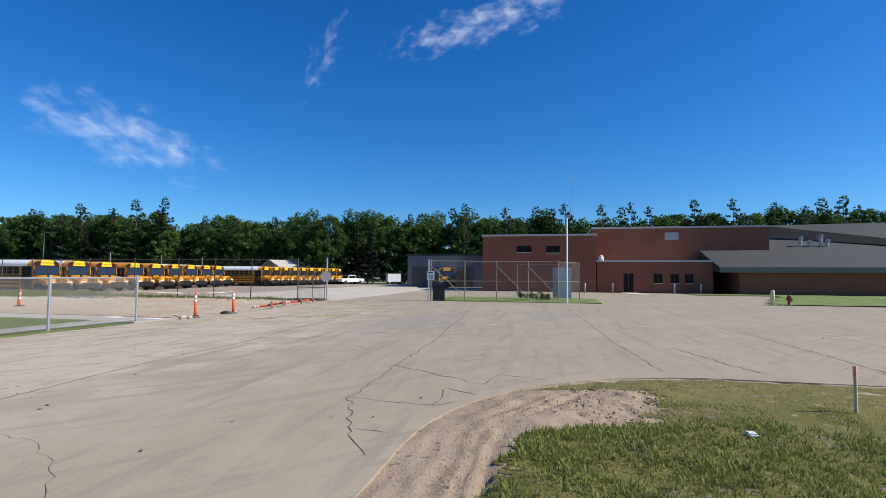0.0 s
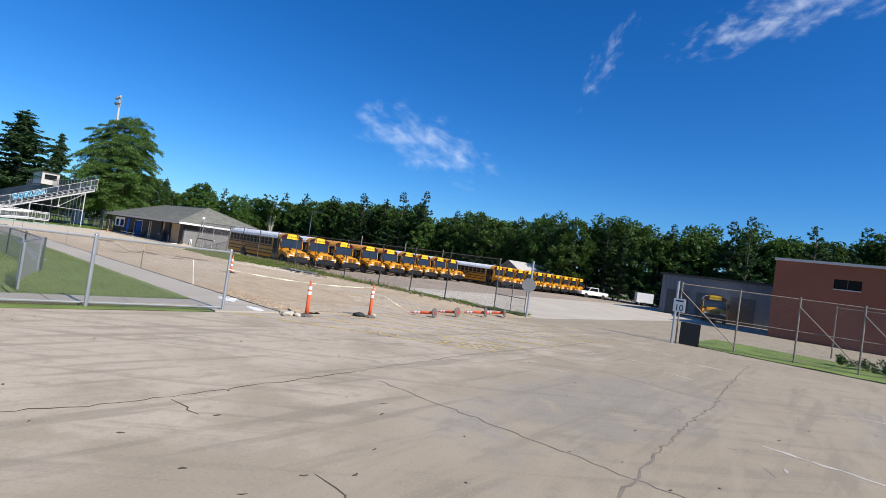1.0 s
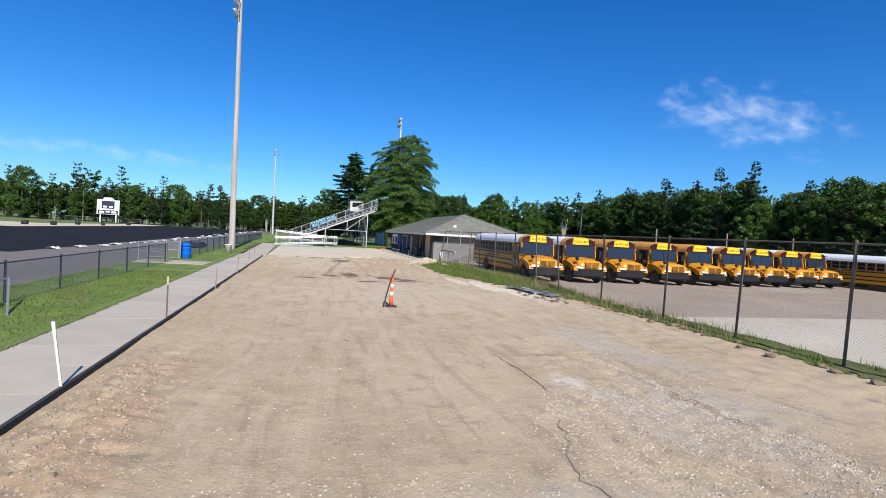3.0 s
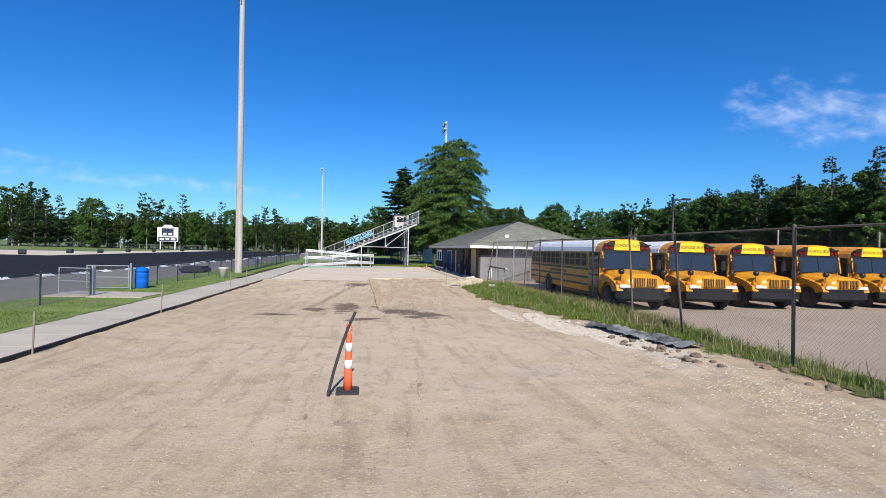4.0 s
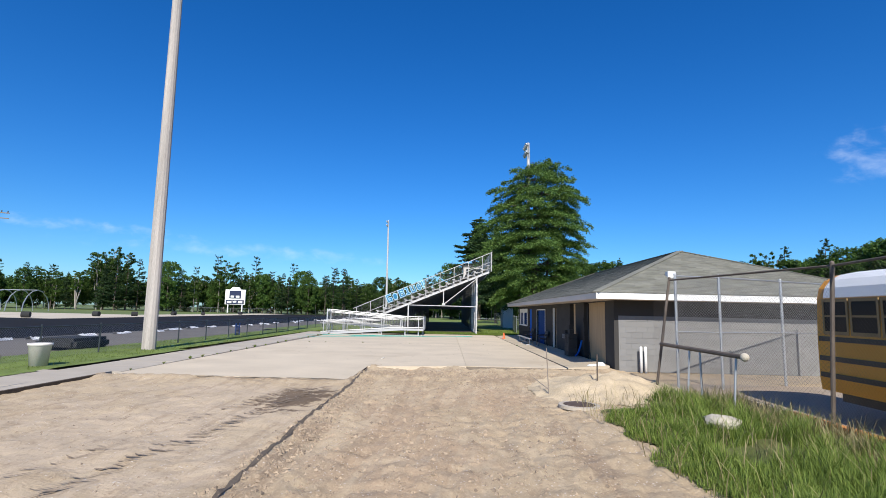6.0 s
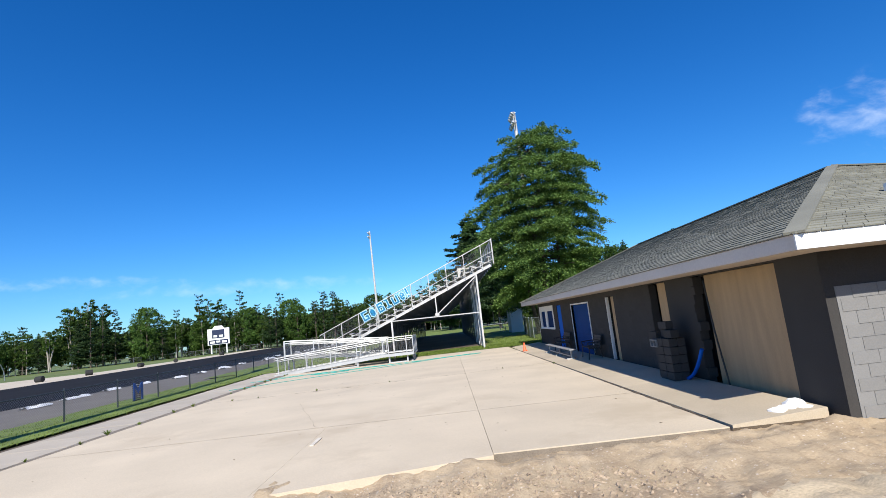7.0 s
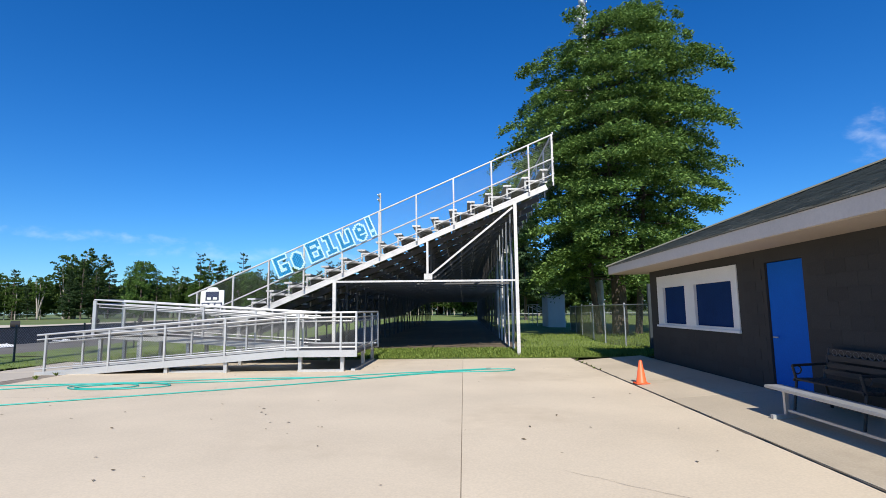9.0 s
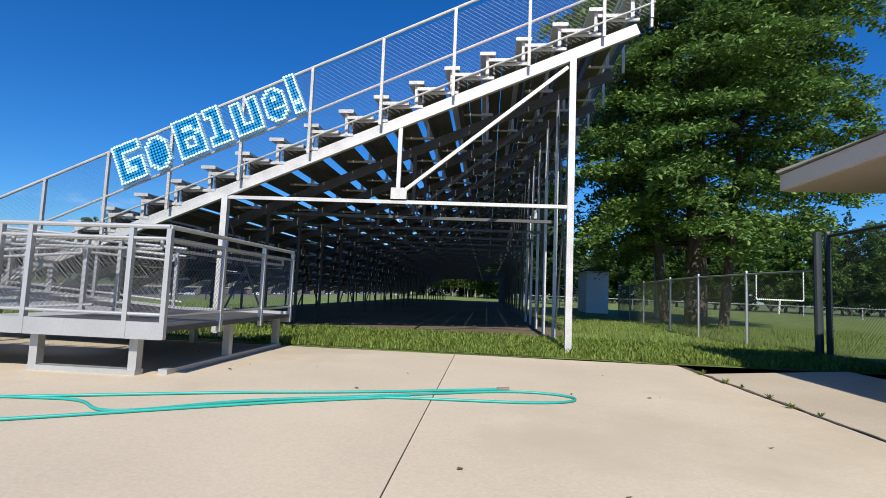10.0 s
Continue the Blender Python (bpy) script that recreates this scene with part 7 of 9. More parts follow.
for ch in "Go Blue!":
    if ch == " ":
        cu_along += 0.085
        continue
    coarse = CUPS[ch]
    filled = {(2 * i + a, 2 * j + b) for j, row in enumerate(coarse) for i, c in enumerate(row) if c == "1" for a in (0, 1) for b in (0, 1)}
    if ch in "oe":                                   # rounds
        filled = {(i, j) for i in range(6) for j in range(2, 12) if ((i - 2.5) / 3.1) ** 2 + ((j - 6.5) / 5.1) ** 2 <= 1}
    if ch == "e":
        filled -= {(2, 5), (3, 5), (2, 4), (3, 4), (2, 8), (3, 8), (4, 8), (5, 8)}
    rim = {(i + di, j + dj) for i, j in filled for di in (-1, 0, 1) for dj in (-1, 0, 1)} - filled
    for cells, me in ((filled, blue_cup), (rim, pale_cup)):
        for i, j in sorted(cells):
            u, v = cu_along + CP * (i + 1) + rnd.uniform(-.004, .004), -CP * (j + 1) + rnd.uniform(-.004, .004)
            piece(me.name.split(".")[0], me, cup_sign, (23.64 + u * ux - v * uz, 0, 3.33 + u * uz + v * ux))
    cu_along += CP * (2 * len(coarse[0]) + 2) + 0.07

# ---- wheelchair ramp ----
ramp = thing("access_ramp", "switchback aluminium access ramp with mesh-filled handrails", "ramp")


def deck(p0, p1, y0, y1, name="deck"):
    """A sloping plank deck from (x, z) p0 to p1, with side channels."""
    bm = bmesh.new()
    prism(bm, [(p0[0], p0[1]), (p1[0], p1[1]), (p1[0], p1[1] - 0.05), (p0[0], p0[1] - 0.05)], "y", y0, y1)
    d = part(name, bm, DARKALU, ramp, "ribbed aluminium deck")
    for y in (y0, y1):
        bm = bmesh.new()
        bar(bm, (p0[0], y, p0[1] - 0.04), (p1[0], y, p1[1] - 0.04), 0.04, 0.17)
        part("side_channel", bm, ALU, d)
    return d


def handrail(p0, p1, y, posts, mesh=True, along_y=False):
    """Posts, two rails and a mesh panel along a run; p0, p1 are (x, z) of the deck."""
    def zat(x):
        return p0[1] + (p1[1] - p0[1]) * ((x - p0[0]) / (p1[0] - p0[0]))
    for x in posts:
        part("rail_post", bar(bmesh.new(), (x, y, zat(x) - 0.12), (x, y, zat(x) + 0.98), 0.05, 0.05), ALU, ramp)
    for dz, r in ((1.0, 0.025), (0.88, 0.018), (0.12, 0.018)):
        part("rail", rod(bmesh.new(), (p0[0], y, p0[1] + dz), (p1[0], y, p1[1] + dz), r, 8), ALU, ramp)
    if mesh:
        x0, x1 = min(p0[0], p1[0]), max(p0[0], p1[0])
        vs, fs = sloped_links(x0, x1, lambda x: zat(x) + 0.12, lambda x: zat(x) + 0.88, y, 0.065, 0.0022)
        raw("rail_mesh", vs, fs, WIRE, ramp)


def cross_rail(x, y0, y1, z):
    for y in (y0, y1):
        part("rail_post", bar(bmesh.new(), (x, y, z - 0.12), (x, y, z + 0.98), 0.05, 0.05), ALU, ramp)
    for dz, r in ((1.0, 0.025), (0.88, 0.018), (0.12, 0.018)):
        part("rail", rod(bmesh.new(), (x, y0, z + dz), (x, y1, z + dz), r, 8), ALU, ramp)
    vs, fs = links((x, y0, z + 0.12), (0, 1, 0), y1 - y0, 0.76, 0.065, 0.0022)
    raw("rail_mesh", vs, fs, WIRE, ramp)


PZ = 0.54
RY, RX1, RX2 = 95.13, 25.45, 27.29                   # near side, and the ends of the turning landing
deck((18.85, 0.04), (RX1, PZ), RY, 96.45)
deck((RX1, PZ), (RX2, PZ), RY, 98.37, "landing")
deck((RX1, PZ), (18.9, 1.0), 97.05, 98.37)
deck((18.9, 1.0), (20.9, 1.0), 97.05, 98.9, "upper_landing")
handrail((18.85, 0.04), (RX1, PZ), RY, (19.1, 20.8, 22.28, 23.87, RX1))
handrail((RX1, PZ), (RX2, PZ), RY, (25.79, 26.89))
handrail((18.85, 0.04), (RX1, PZ), 96.45, (19.1, 20.8, 22.28, 23.87, 25.3))
handrail((RX1, PZ), (18.9, 1.0), 97.05, (25.3, 23.87, 22.28, 20.8, 18.95))
handrail((RX1, PZ), (18.9, 1.0), 98.37, (25.3, 23.87, 22.28, 20.8, 18.95))
cross_rail(RX2, RY, 98.37, PZ)
cross_rail(18.9, 97.05, 98.37, 1.0)
for x, y in ((25.79, RY + 0.2), (26.89, RY + 0.2), (25.79, 98.2), (27.15, 98.2), (27.15, 96.7), (23.87, RY + 0.1), (22.3, RY + 0.1), (23.4, 97.15), (21.8, 97.15), (20.3, 97.15), (19.1, 97.15), (23.4, 98.25), (21.8, 98.25), (20.3, 98.25), (19.1, 98.25)):
    top = PZ - 0.05 if x > RX1 else (0.04 + (x - 18.85) * 0.0758 - 0.05 if y < 96 else 1.0 - (x - 18.9) * 0.0702 - 0.05)
    part("support_leg", bar(bmesh.new(), (x, y, 0.03), (x, y, top), 0.09, 0.09), ALU, ramp)
for x0, x1 in ((25.74, 26.94), (22.3, 23.92)):
    part("foot_beam", bx(bmesh.new(), x0, x1, RY + 0.14, RY + 0.26, 0.03, 0.085), ALU, ramp)
part("foot_beam", bx(bmesh.new(), 27.10, 27.20, RY + 0.27, 98.3, 0.03, 0.085), ALU, ramp)
# graspable handrails inside the runs, with returned ends
for p0, p1, y in (((19.0, 0.05), (25.3, 0.53), RY + 0.09), ((19.0, 0.05), (25.3, 0.53), 96.36), ((25.3, 0.55), (19.0, 0.995), 97.14), ((25.3, 0.55), (19.0, 0.995), 98.28), ((25.5, PZ), (27.15, PZ), RY + 0.09)):
    bm = bmesh.new()
    hi = [Vector((p[0], y, p[1] + 0.87)) for p in (p0, p1)]
    lo = [Vector((p[0], y, p[1] + 0.78)) for p in (p0, p1)]
    for a, b in ((hi[0], hi[1]), (lo[0], lo[1]), (hi[0], lo[0]), (hi[1], lo[1])):
        rod(bm, a, b, 0.019, 8)
    part("grab_rail", bm, ALU, ramp)
bm = bmesh.new()
for z in (0.87, 0.78):
    rod(bm, (RX2 - 0.10, RY + 0.12, PZ + z), (RX2 - 0.10, 98.2, PZ + z), 0.019, 8)
for y in (RY + 0.12, 98.2):
    rod(bm, (RX2 - 0.10, y, PZ + 0.87), (RX2 - 0.10, y, PZ + 0.78), 0.019, 8)
part("grab_rail", bm, ALU, ramp)
for y in (96.2, 97.3):
    part("rail_post", bar(bmesh.new(), (RX2, y, PZ - 0.12), (RX2, y, PZ + 0.98), 0.05, 0.05), ALU, ramp)

# ---- trees ----
def leaf_cloud(rnd, centres, n, size, flat=0.0, droop=0.0):
    """Small bent quads about the given (x, y, z, r) clumps; returns verts and faces."""
    vs, fs = [], []
    wts = [c[3] ** 2 for c in centres]
    picks = rnd.choices(centres, weights=wts, k=n)
    for cx, cy, cz, r in picks:
        a, b = rnd.uniform(0, math.tau), math.acos(rnd.uniform(-1, 1))
        q = r * (rnd.random() ** 0.4)
        p = Vector((cx + q * math.sin(b) * math.cos(a), cy + q * math.sin(b) * math.sin(a), cz + q * math.cos(b) * (1 - flat)))
        nrm = Vector((rnd.uniform(-1, 1), rnd.uniform(-1, 1), rnd.uniform(0.1, 1.2))).normalized()
        u = nrm.orthogonal().normalized()
        t = rnd.uniform(0, math.tau)
        u = (Matrix.Rotation(t, 3, nrm) @ u)
        w = nrm.cross(u)
        s = size * rnd.uniform(0.6, 1.3)
        i = len(vs)
        vs += [p - u * s, p - w * s * 0.42 + nrm * s * 0.12, p + u * s - nrm * s * droop, p + w * s * 0.42 + nrm * s * 0.12]
        fs.append((i, i + 1, i + 2, i + 3))
    return vs, fs


def limbs(bm, rnd, height, base_r, spots, lift):
    rod(bm, (0, 0, -0.2), (0.1, 0.05, height * 0.55), base_r, 9, base_r * 0.6, False)
    rod(bm, (0.1, 0.05, height * 0.55), (0.05, -0.1, height * 0.96), base_r * 0.6, 7, base_r * 0.08, False)
    for cx, cy, cz, r in spots:
        z0 = max(height * 0.08, cz - lift * math.hypot(cx, cy))
        rod(bm, (0.05, 0, z0), (cx * 0.9, cy * 0.9, cz), base_r * 0.22, 5, base_r * 0.05, False)


def broadleaf(seed, height, spread, n, size, label, low=0.25, name="broadleaf_tree"):
    rnd = random.Random(seed)
    spots = []
    for k in range(190):
        s = rnd.uniform(low, 1.0)
        prof = math.sin(math.pi * min(1.0, (s - low * 0.6) / (1.06 - low * 0.6))) ** 0.6
        a = rnd.uniform(0, math.tau)
        q = spread * prof * math.sqrt(rnd.uniform(0.05, 1)) * rnd.uniform(0.75, 1.15)
        spots.append((q * math.cos(a), q * math.sin(a), height * s * 0.95, spread * rnd.uniform(0.08, 0.19)))
    t = thing(name, label, "tree", "woods round the lot")
    bm = bmesh.new()
    limbs(bm, rnd, height, 0.016 * height, spots[:22], 0.5)
    part("trunk", bm, BARK, t, "", True)
    vs, fs = leaf_cloud(rnd, spots, n, size)
    raw("crown", vs, fs, LEAF, t)
    return t


def conifer(seed, height, spread, n, size, label, name="pine_tree", bare=0.15):
    rnd = random.Random(seed)
    spots = []
    tiers = int(height * 1.5)
    for k in range(tiers):                  # whorls of boughs, uneven in reach
        s = bare + (1 - bare) * ((k + rnd.uniform(0, 0.5)) / tiers) ** 0.9
        for bough in range(rnd.randint(4, 6)):
            rr = spread * (1.03 - s) ** 0.82 * rnd.uniform(0.55, 1.2) + 0.1
            a = rnd.uniform(0, math.tau)
            up = rnd.uniform(-0.15, 0.18)
            for f in (0.25, 0.5, 0.75, 1.0):
                q = rr * f * rnd.uniform(0.9, 1.1)
                spots.append((q * math.cos(a), q * math.sin(a), height * s + up * q + rnd.uniform(-.15, .15), (0.14 + 0.17 * rr) * (1.1 - 0.35 * f)))
    for k in range(16):                     # the leader, filled out below the tip
        f = k / 15
        spots.append((rnd.uniform(-.2, .2) * (1 - f), rnd.uniform(-.2, .2) * (1 - f), height * (0.62 + 0.385 * f), 0.30 * spread * (1 - f) + 0.16))
    t = thing(name, label, "tree", "woods round the lot")
    bm = bmesh.new()
    limbs(bm, rnd, height, 0.012 * height, spots[3::16], 0.1)
    part("trunk", bm, BARK, t, "", True)
    vs, fs = leaf_cloud(rnd, spots, n, size, 0.6, 0.25)
    raw("crown", vs, fs, NEEDLE, t)
    return t


def leaf_quads(rs, at, size, tilt, droop):
    """Small bent leaf quads, lying about level, at the given points (an N x 3 array)."""
    n = len(at)
    nrm = np.column_stack((rs.normal(0, tilt, n), rs.normal(0, tilt, n), np.ones(n)))
    nrm /= np.linalg.norm(nrm, axis=1)[:, None]
    a = rs.uniform(0, math.tau, n)
    u = np.column_stack((np.cos(a), np.sin(a), np.zeros(n)))
    u -= nrm * (u * nrm).sum(1)[:, None]
    u /= np.linalg.norm(u, axis=1)[:, None]
    w = np.cross(nrm, u)
    s = (size * rs.uniform(0.6, 1.35, n))[:, None]
    return np.stack((at - u * s, at - w * s * 0.45 + nrm * s * 0.12, at + u * s - nrm * s * droop, at + w * s * 0.45 + nrm * s * 0.12), axis=1)


def quad_mesh(name, quads, material, parent):
    """One mesh part from an N x 4 x 3 array of corners."""
    n = len(quads)
    me = bpy.data.meshes.new(name)
    me.vertices.add(4 * n)
    me.vertices.foreach_set("co", quads.reshape(-1).astype(np.float32))
    me.loops.add(4 * n)
    me.loops.foreach_set("vertex_index", np.arange(4 * n, dtype=np.int32))
    me.polygons.add(n)
    me.polygons.foreach_set("loop_start", np.arange(0, 4 * n, 4, dtype=np.int32))
    me.update(calc_edges=True)
    me.materials.append(material)
    ob = new(name, me)
    ob.parent = parent
    return ob


def bough_points(rs, boughs, density, inner=0.25, breadth=0.30, thick=0.05):
    """Points of the leaf plates that boughs carry; a bough is (foot x, y, z, way, length, rise, droop)."""
    got = []
    for bx0, by0, bz0, a, ln, rise, droop in boughs:
        n = max(6, int(density * ln ** 1.6))
        twigs = rs.uniform(inner, 1.0, max(7, int(ln * 2.6)))          # leaves gather along side twigs
        q = np.clip(rs.choice(twigs, n) + rs.normal(0, 0.035, n), inner * 0.7, 1.04)
        side = rs.uniform(-1, 1, n)
        half = breadth * ln * np.clip(1.25 - q, 0.12, 1.0) * np.clip(q * 2.2, 0.2, 1.0)
        lat = side * half
        fwd = q * ln + np.abs(lat) * 0.45
        z = bz0 + ln * (rise * q - droop * q * q) - np.abs(lat) * 0.16 + rs.normal(0, thick, n)
        got.append(np.column_stack((bx0 + fwd * math.cos(a) - lat * math.sin(a), by0 + fwd * math.sin(a) + lat * math.cos(a), z)))
    return np.concatenate(got)


def plated_pine(seed, height, spread, step, bare, density, size, label, name="pine_tree", top=0.55):
    """A pine with separate upturned plates of needles, gaps between them and an uneven head."""
    rs, rnd_ = np.random.RandomState(seed), random.Random(seed)
    boughs = []
    z = height * bare
    while z < height * 0.98:
        s = z / height
        prof = min(1.0, (s - bare + 0.12) / 0.25) * (1.05 - s) ** top
        for _ in range(rnd_.randint(3, 5)):
            boughs.append((0, 0, z + rnd_.uniform(-.3, .3), rnd_.uniform(0, math.tau), spread * prof * rnd_.uniform(0.45, 1.15) + 0.22, rnd_.uniform(0.0, 0.22), rnd_.uniform(-0.22, 0.05)))
        z += step * rnd_.uniform(0.6, 1.4)
    t = thing(name, label, "tree", "woods round the lot")
    bm = bmesh.new()
    rod(bm, (0, 0, -0.2), (0, 0, height * 0.97), 0.014 * height, 8, 0.03, False)
    for b in boughs[::2]:
        rod(bm, (0, 0, b[2]), (b[4] * 0.8 * math.cos(b[3]), b[4] * 0.8 * math.sin(b[3]), b[2] + b[4] * 0.8 * (b[5] - b[6] * 0.8)), 0.05, 4, 0.015, False)
    part("trunk", bm, BARK, t, "", True)
    quad_mesh("crown", leaf_quads(rs, bough_points(rs, boughs, density, 0.3, 0.34, 0.10), size, 0.7, 0.1), NEEDLE, t)
    return t


def vase_tree(seed, height, spread, label):
    """A tall broadleaf tree whose pale stems part low and carry an open, fan-shaped crown."""
    rs, rnd_ = np.random.RandomState(seed), random.Random(seed)
    t = thing("broadleaf_tree", label, "tree", "woods round the lot")
    bm, boughs = bmesh.new(), []
    for k in range(7):
        a, out = k * math.tau / 7 + rnd_.uniform(-.3, .3), spread * rnd_.uniform(0.25, 0.62)
        knee = Vector((0.12 * out * math.cos(a), 0.12 * out * math.sin(a), height * rnd_.uniform(0.10, 0.22)))
        tip = Vector((out * math.cos(a), out * math.sin(a), height * rnd_.uniform(0.82, 0.98)))
        rod(bm, (0, 0, -0.2), knee, 0.016 * height, 7, 0.011 * height, False)
        rod(bm, knee, tip, 0.011 * height, 6, 0.02, False)
        for _ in range(13):
            f = rnd_.uniform(0.42, 1.0)
            p = knee.lerp(tip, f)
            boughs.append((p.x, p.y, p.z, a + rnd_.uniform(-1.5, 1.5), spread * rnd_.uniform(0.22, 0.5), rnd_.uniform(0.4, 0.9), rnd_.uniform(0.1, 0.5)))
    part("trunk", bm, PALEBARK, t, "pale parting stems", True)
    quad_mesh("crown", leaf_quads(rs, bough_points(rs, boughs, 38, 0.2, 0.36, 0.12), 0.19, 0.8, 0.1), FIELDLEAF, t)
    return t


def fan_tree(seed, height, spread, label):
    """A thin field-edge tree: one stem and loose, upswept leafy boughs with sky between them."""
    rs, rnd_ = np.random.RandomState(seed), random.Random(seed)
    t = thing("broadleaf_tree", label, "tree", "woods round the lot")
    bm, boughs = bmesh.new(), []
    rod(bm, (0, 0, -0.2), (0.2, 0.1, height * 0.95), 0.012 * height, 7, 0.03, False)
    for k in range(64):
        s = rnd_.uniform(0.16, 0.97)
        boughs.append((0.2 * s, 0.1 * s, height * s, rnd_.uniform(0, math.tau), spread * min(1.0, s * 2.2) * (1.12 - s) ** 0.6 * rnd_.uniform(0.5, 1.15) + 0.3, rnd_.uniform(0.1, 0.6), rnd_.uniform(0.0, 0.35)))
    part("trunk", bm, PALEBARK, t, "thin pale stem", True)
    quad_mesh("crown", leaf_quads(rs, bough_points(rs, boughs, 34, 0.2, 0.36, 0.13), 0.19, 0.9, 0.1), FIELDLEAF, t)
    return t


KINDS = [broadleaf(31, 15, 5.0, 11000, 0.25, "full green broadleaf tree at the edge of the woods", 0.10), broadleaf(32, 14, 4.3, 10000, 0.25, "dense broadleaf tree at the edge of the woods", 0.08),
         plated_pine(33, 16.5, 4.9, 0.66, 0.08, 32, 0.18, "tall dark pine with layered boughs at the edge of the woods", top=0.9), conifer(34, 15, 3.3, 9000, 0.22, "narrow dark spruce at the edge of the woods", "spruce_tree", 0.06),
         vase_tree(35, 15, 4.6, "tall open tree with pale parting stems"), plated_pine(36, 16, 3.0, 1.0, 0.34, 40, 0.15, "thin ragged pine standing above the woods"),
         conifer(37, 17, 4.6, 12000, 0.24, "broad dark pine behind the bleachers"),
         fan_tree(38, 14, 3.6, "slender light green tree at the field edge"), fan_tree(39, 12.5, 4.4, "loose light green tree at the field edge")]
for k, t in enumerate(KINDS):
    t.matrix_basis = Matrix.Translation((118 + 3 * k, 20 + 9 * k, 0))
rnd = random.Random(77)


def wood_row(pts, step, depth, smin, smax, weights=(3, 3, 2, 2, 1)):
    """Trees along a line of the plan, in uneven ranks."""
    for (ax, ay), (cx_, cy_) in zip(pts, pts[1:]):
        n = max(1, int(math.hypot(cx_ - ax, cy_ - ay) / step))
        for i in range(n):
            s = (i + rnd.uniform(0, 1)) / n
            o = rnd.uniform(0, depth)
            d = Vector((cx_ - ax, cy_ - ay)).normalized()
            x, y = ax + (cx_ - ax) * s + d.y * o, ay + (cy_ - ay) * s - d.x * o
            sc = rnd.uniform(smin, smax)
            kind = rnd.choices(KINDS[:len(weights)], weights=weights)[0]
            copy_thing(kind, Matrix.Translation((x, y, -0.1)) @ pose(0, 0, 0, 0, 0, rnd.uniform(0, 360)) @ Matrix.Diagonal((sc * rnd.uniform(.9, 1.15), sc * rnd.uniform(.9, 1.15), sc, 1)))


def scaled_copy(kind, x, y, sc):
    ob = copy_thing(kind, Matrix.Translation((x, y, -0.1)))
    ob.scale = (sc, sc, sc)
    ob.rotation_euler = (0, 0, rnd.uniform(0, 6.28))
    return ob


wood_row([(122, 180), (112, 130), (106, 95)], 2.1, 9, 0.98, 1.22, (3, 3, 4, 2))
wood_row([(106, 95), (104, 72)], 2.0, 9, 0.80, 1.0, (3, 3, 4, 2))
wood_row([(107, 72), (104, 34)], 1.9, 9, 0.78, 0.97, (3, 3, 5, 2))
wood_row([(104, 34), (112, 14), (116, -70)], 2.0, 9, 0.84, 1.06, (3, 3, 5, 2))
wood_row([(62, 200), (88, 190), (122, 180)], 2.4, 12, 0.95, 1.25, (4, 3, 2, 1, 1))
wood_row([(-270, 262), (-170, 272), (-80, 276)], 2.8, 18, 0.98, 1.42, (1, 0.5, 3, 2, 1.5, 3, 0, 4, 4))
wood_row([(-80, 276), (-10, 270)], 2.0, 18, 0.82, 1.25, (1, 0.5, 3, 2, 1.5, 3, 0, 4, 4))
wood_row([(-10, 270), (25, 258), (62, 200)], 2.0, 18, 0.7, 1.1, (1, 1, 3, 2, 1.5, 2, 0, 4, 4))
wood_row([(-275, 150), (-275, 262)], 6.0, 26, 1.4, 1.9)


def thicket(name, pts, depth, height, n, size, label, seed, leaf=None):
    """The unbroken mass of woods behind the front trees, as one mesh of leaf clumps."""
    rr_ = random.Random(seed)
    clumps = []
    for (ax, ay), (cx_, cy_) in zip(pts, pts[1:]):
        ln = math.hypot(cx_ - ax, cy_ - ay)
        d = Vector((cx_ - ax, cy_ - ay)).normalized()
        for _ in range(int(ln * height / 3.5)):
            s, o = rr_.random(), rr_.uniform(0, depth)
            h = height * (0.72 + 0.28 * noise.noise((ax * .1 + s * ln * 0.11, cy_ * .1, 3.0)) + rr_.uniform(-.06, .06))
            clumps.append((ax + (cx_ - ax) * s + d.y * o, ay + (cy_ - ay) * s - d.x * o, h * math.sqrt(rr_.random()), rr_.uniform(1.0, 2.2)))
    vs, fs = leaf_cloud(rr_, clumps, n, size)
    return raw(name, vs, fs, leaf or LEAF, None, label, "woods", "stuff")


thicket("far_woods", [(126, 184), (117, 131), (112, 95), (110, 70)], 9, 19.0, 95000, 0.40, "dense green woods behind the bus lot", 61)
thicket("far_woods", [(110, 70), (109, 32), (118, 12), (122, -75)], 9, 18.4, 105000, 0.40, "dense dark green woods behind the brick school", 64)
thicket("far_woods", [(66, 206), (90, 197), (126, 184)], 9, 15.5, 26000, 0.5, "dense green woods behind the house", 62)
thicket("far_woods", [(-280, 285), (-170, 290), (-80, 294), (25, 285), (68, 212)], 14, 17, 150000, 0.62, "green woods beyond the track", 63, FIELDLEAF)

thicket("far_woods", [(-280, 262), (-170, 272), (-80, 276), (20, 267), (66, 202)], 8, 12.5, 130000, 0.5, "undergrowth along the front of the far woods", 65, FIELDLEAF)
# the large tree behind the bleachers, and the dark pine behind it
big = thing("large_tree", "large spreading tree with layered fresh green sprays", "tree")
rnd2 = random.Random(51)
PROFILE = ((0.10, 4.4), (0.2, 6.0), (0.42, 6.9), (0.56, 6.9), (0.7, 6.3), (0.8, 5.4), (0.88, 4.2), (0.95, 2.7), (1.0, 0.9))


def crown_radius(s):
    for (s0, r0), (s1, r1) in zip(PROFILE, PROFILE[1:]):
        if s <= s1:
            return r0 + (r1 - r0) * max(0.0, (s - s0) / (s1 - s0))
    return PROFILE[-1][1]


boughs = []
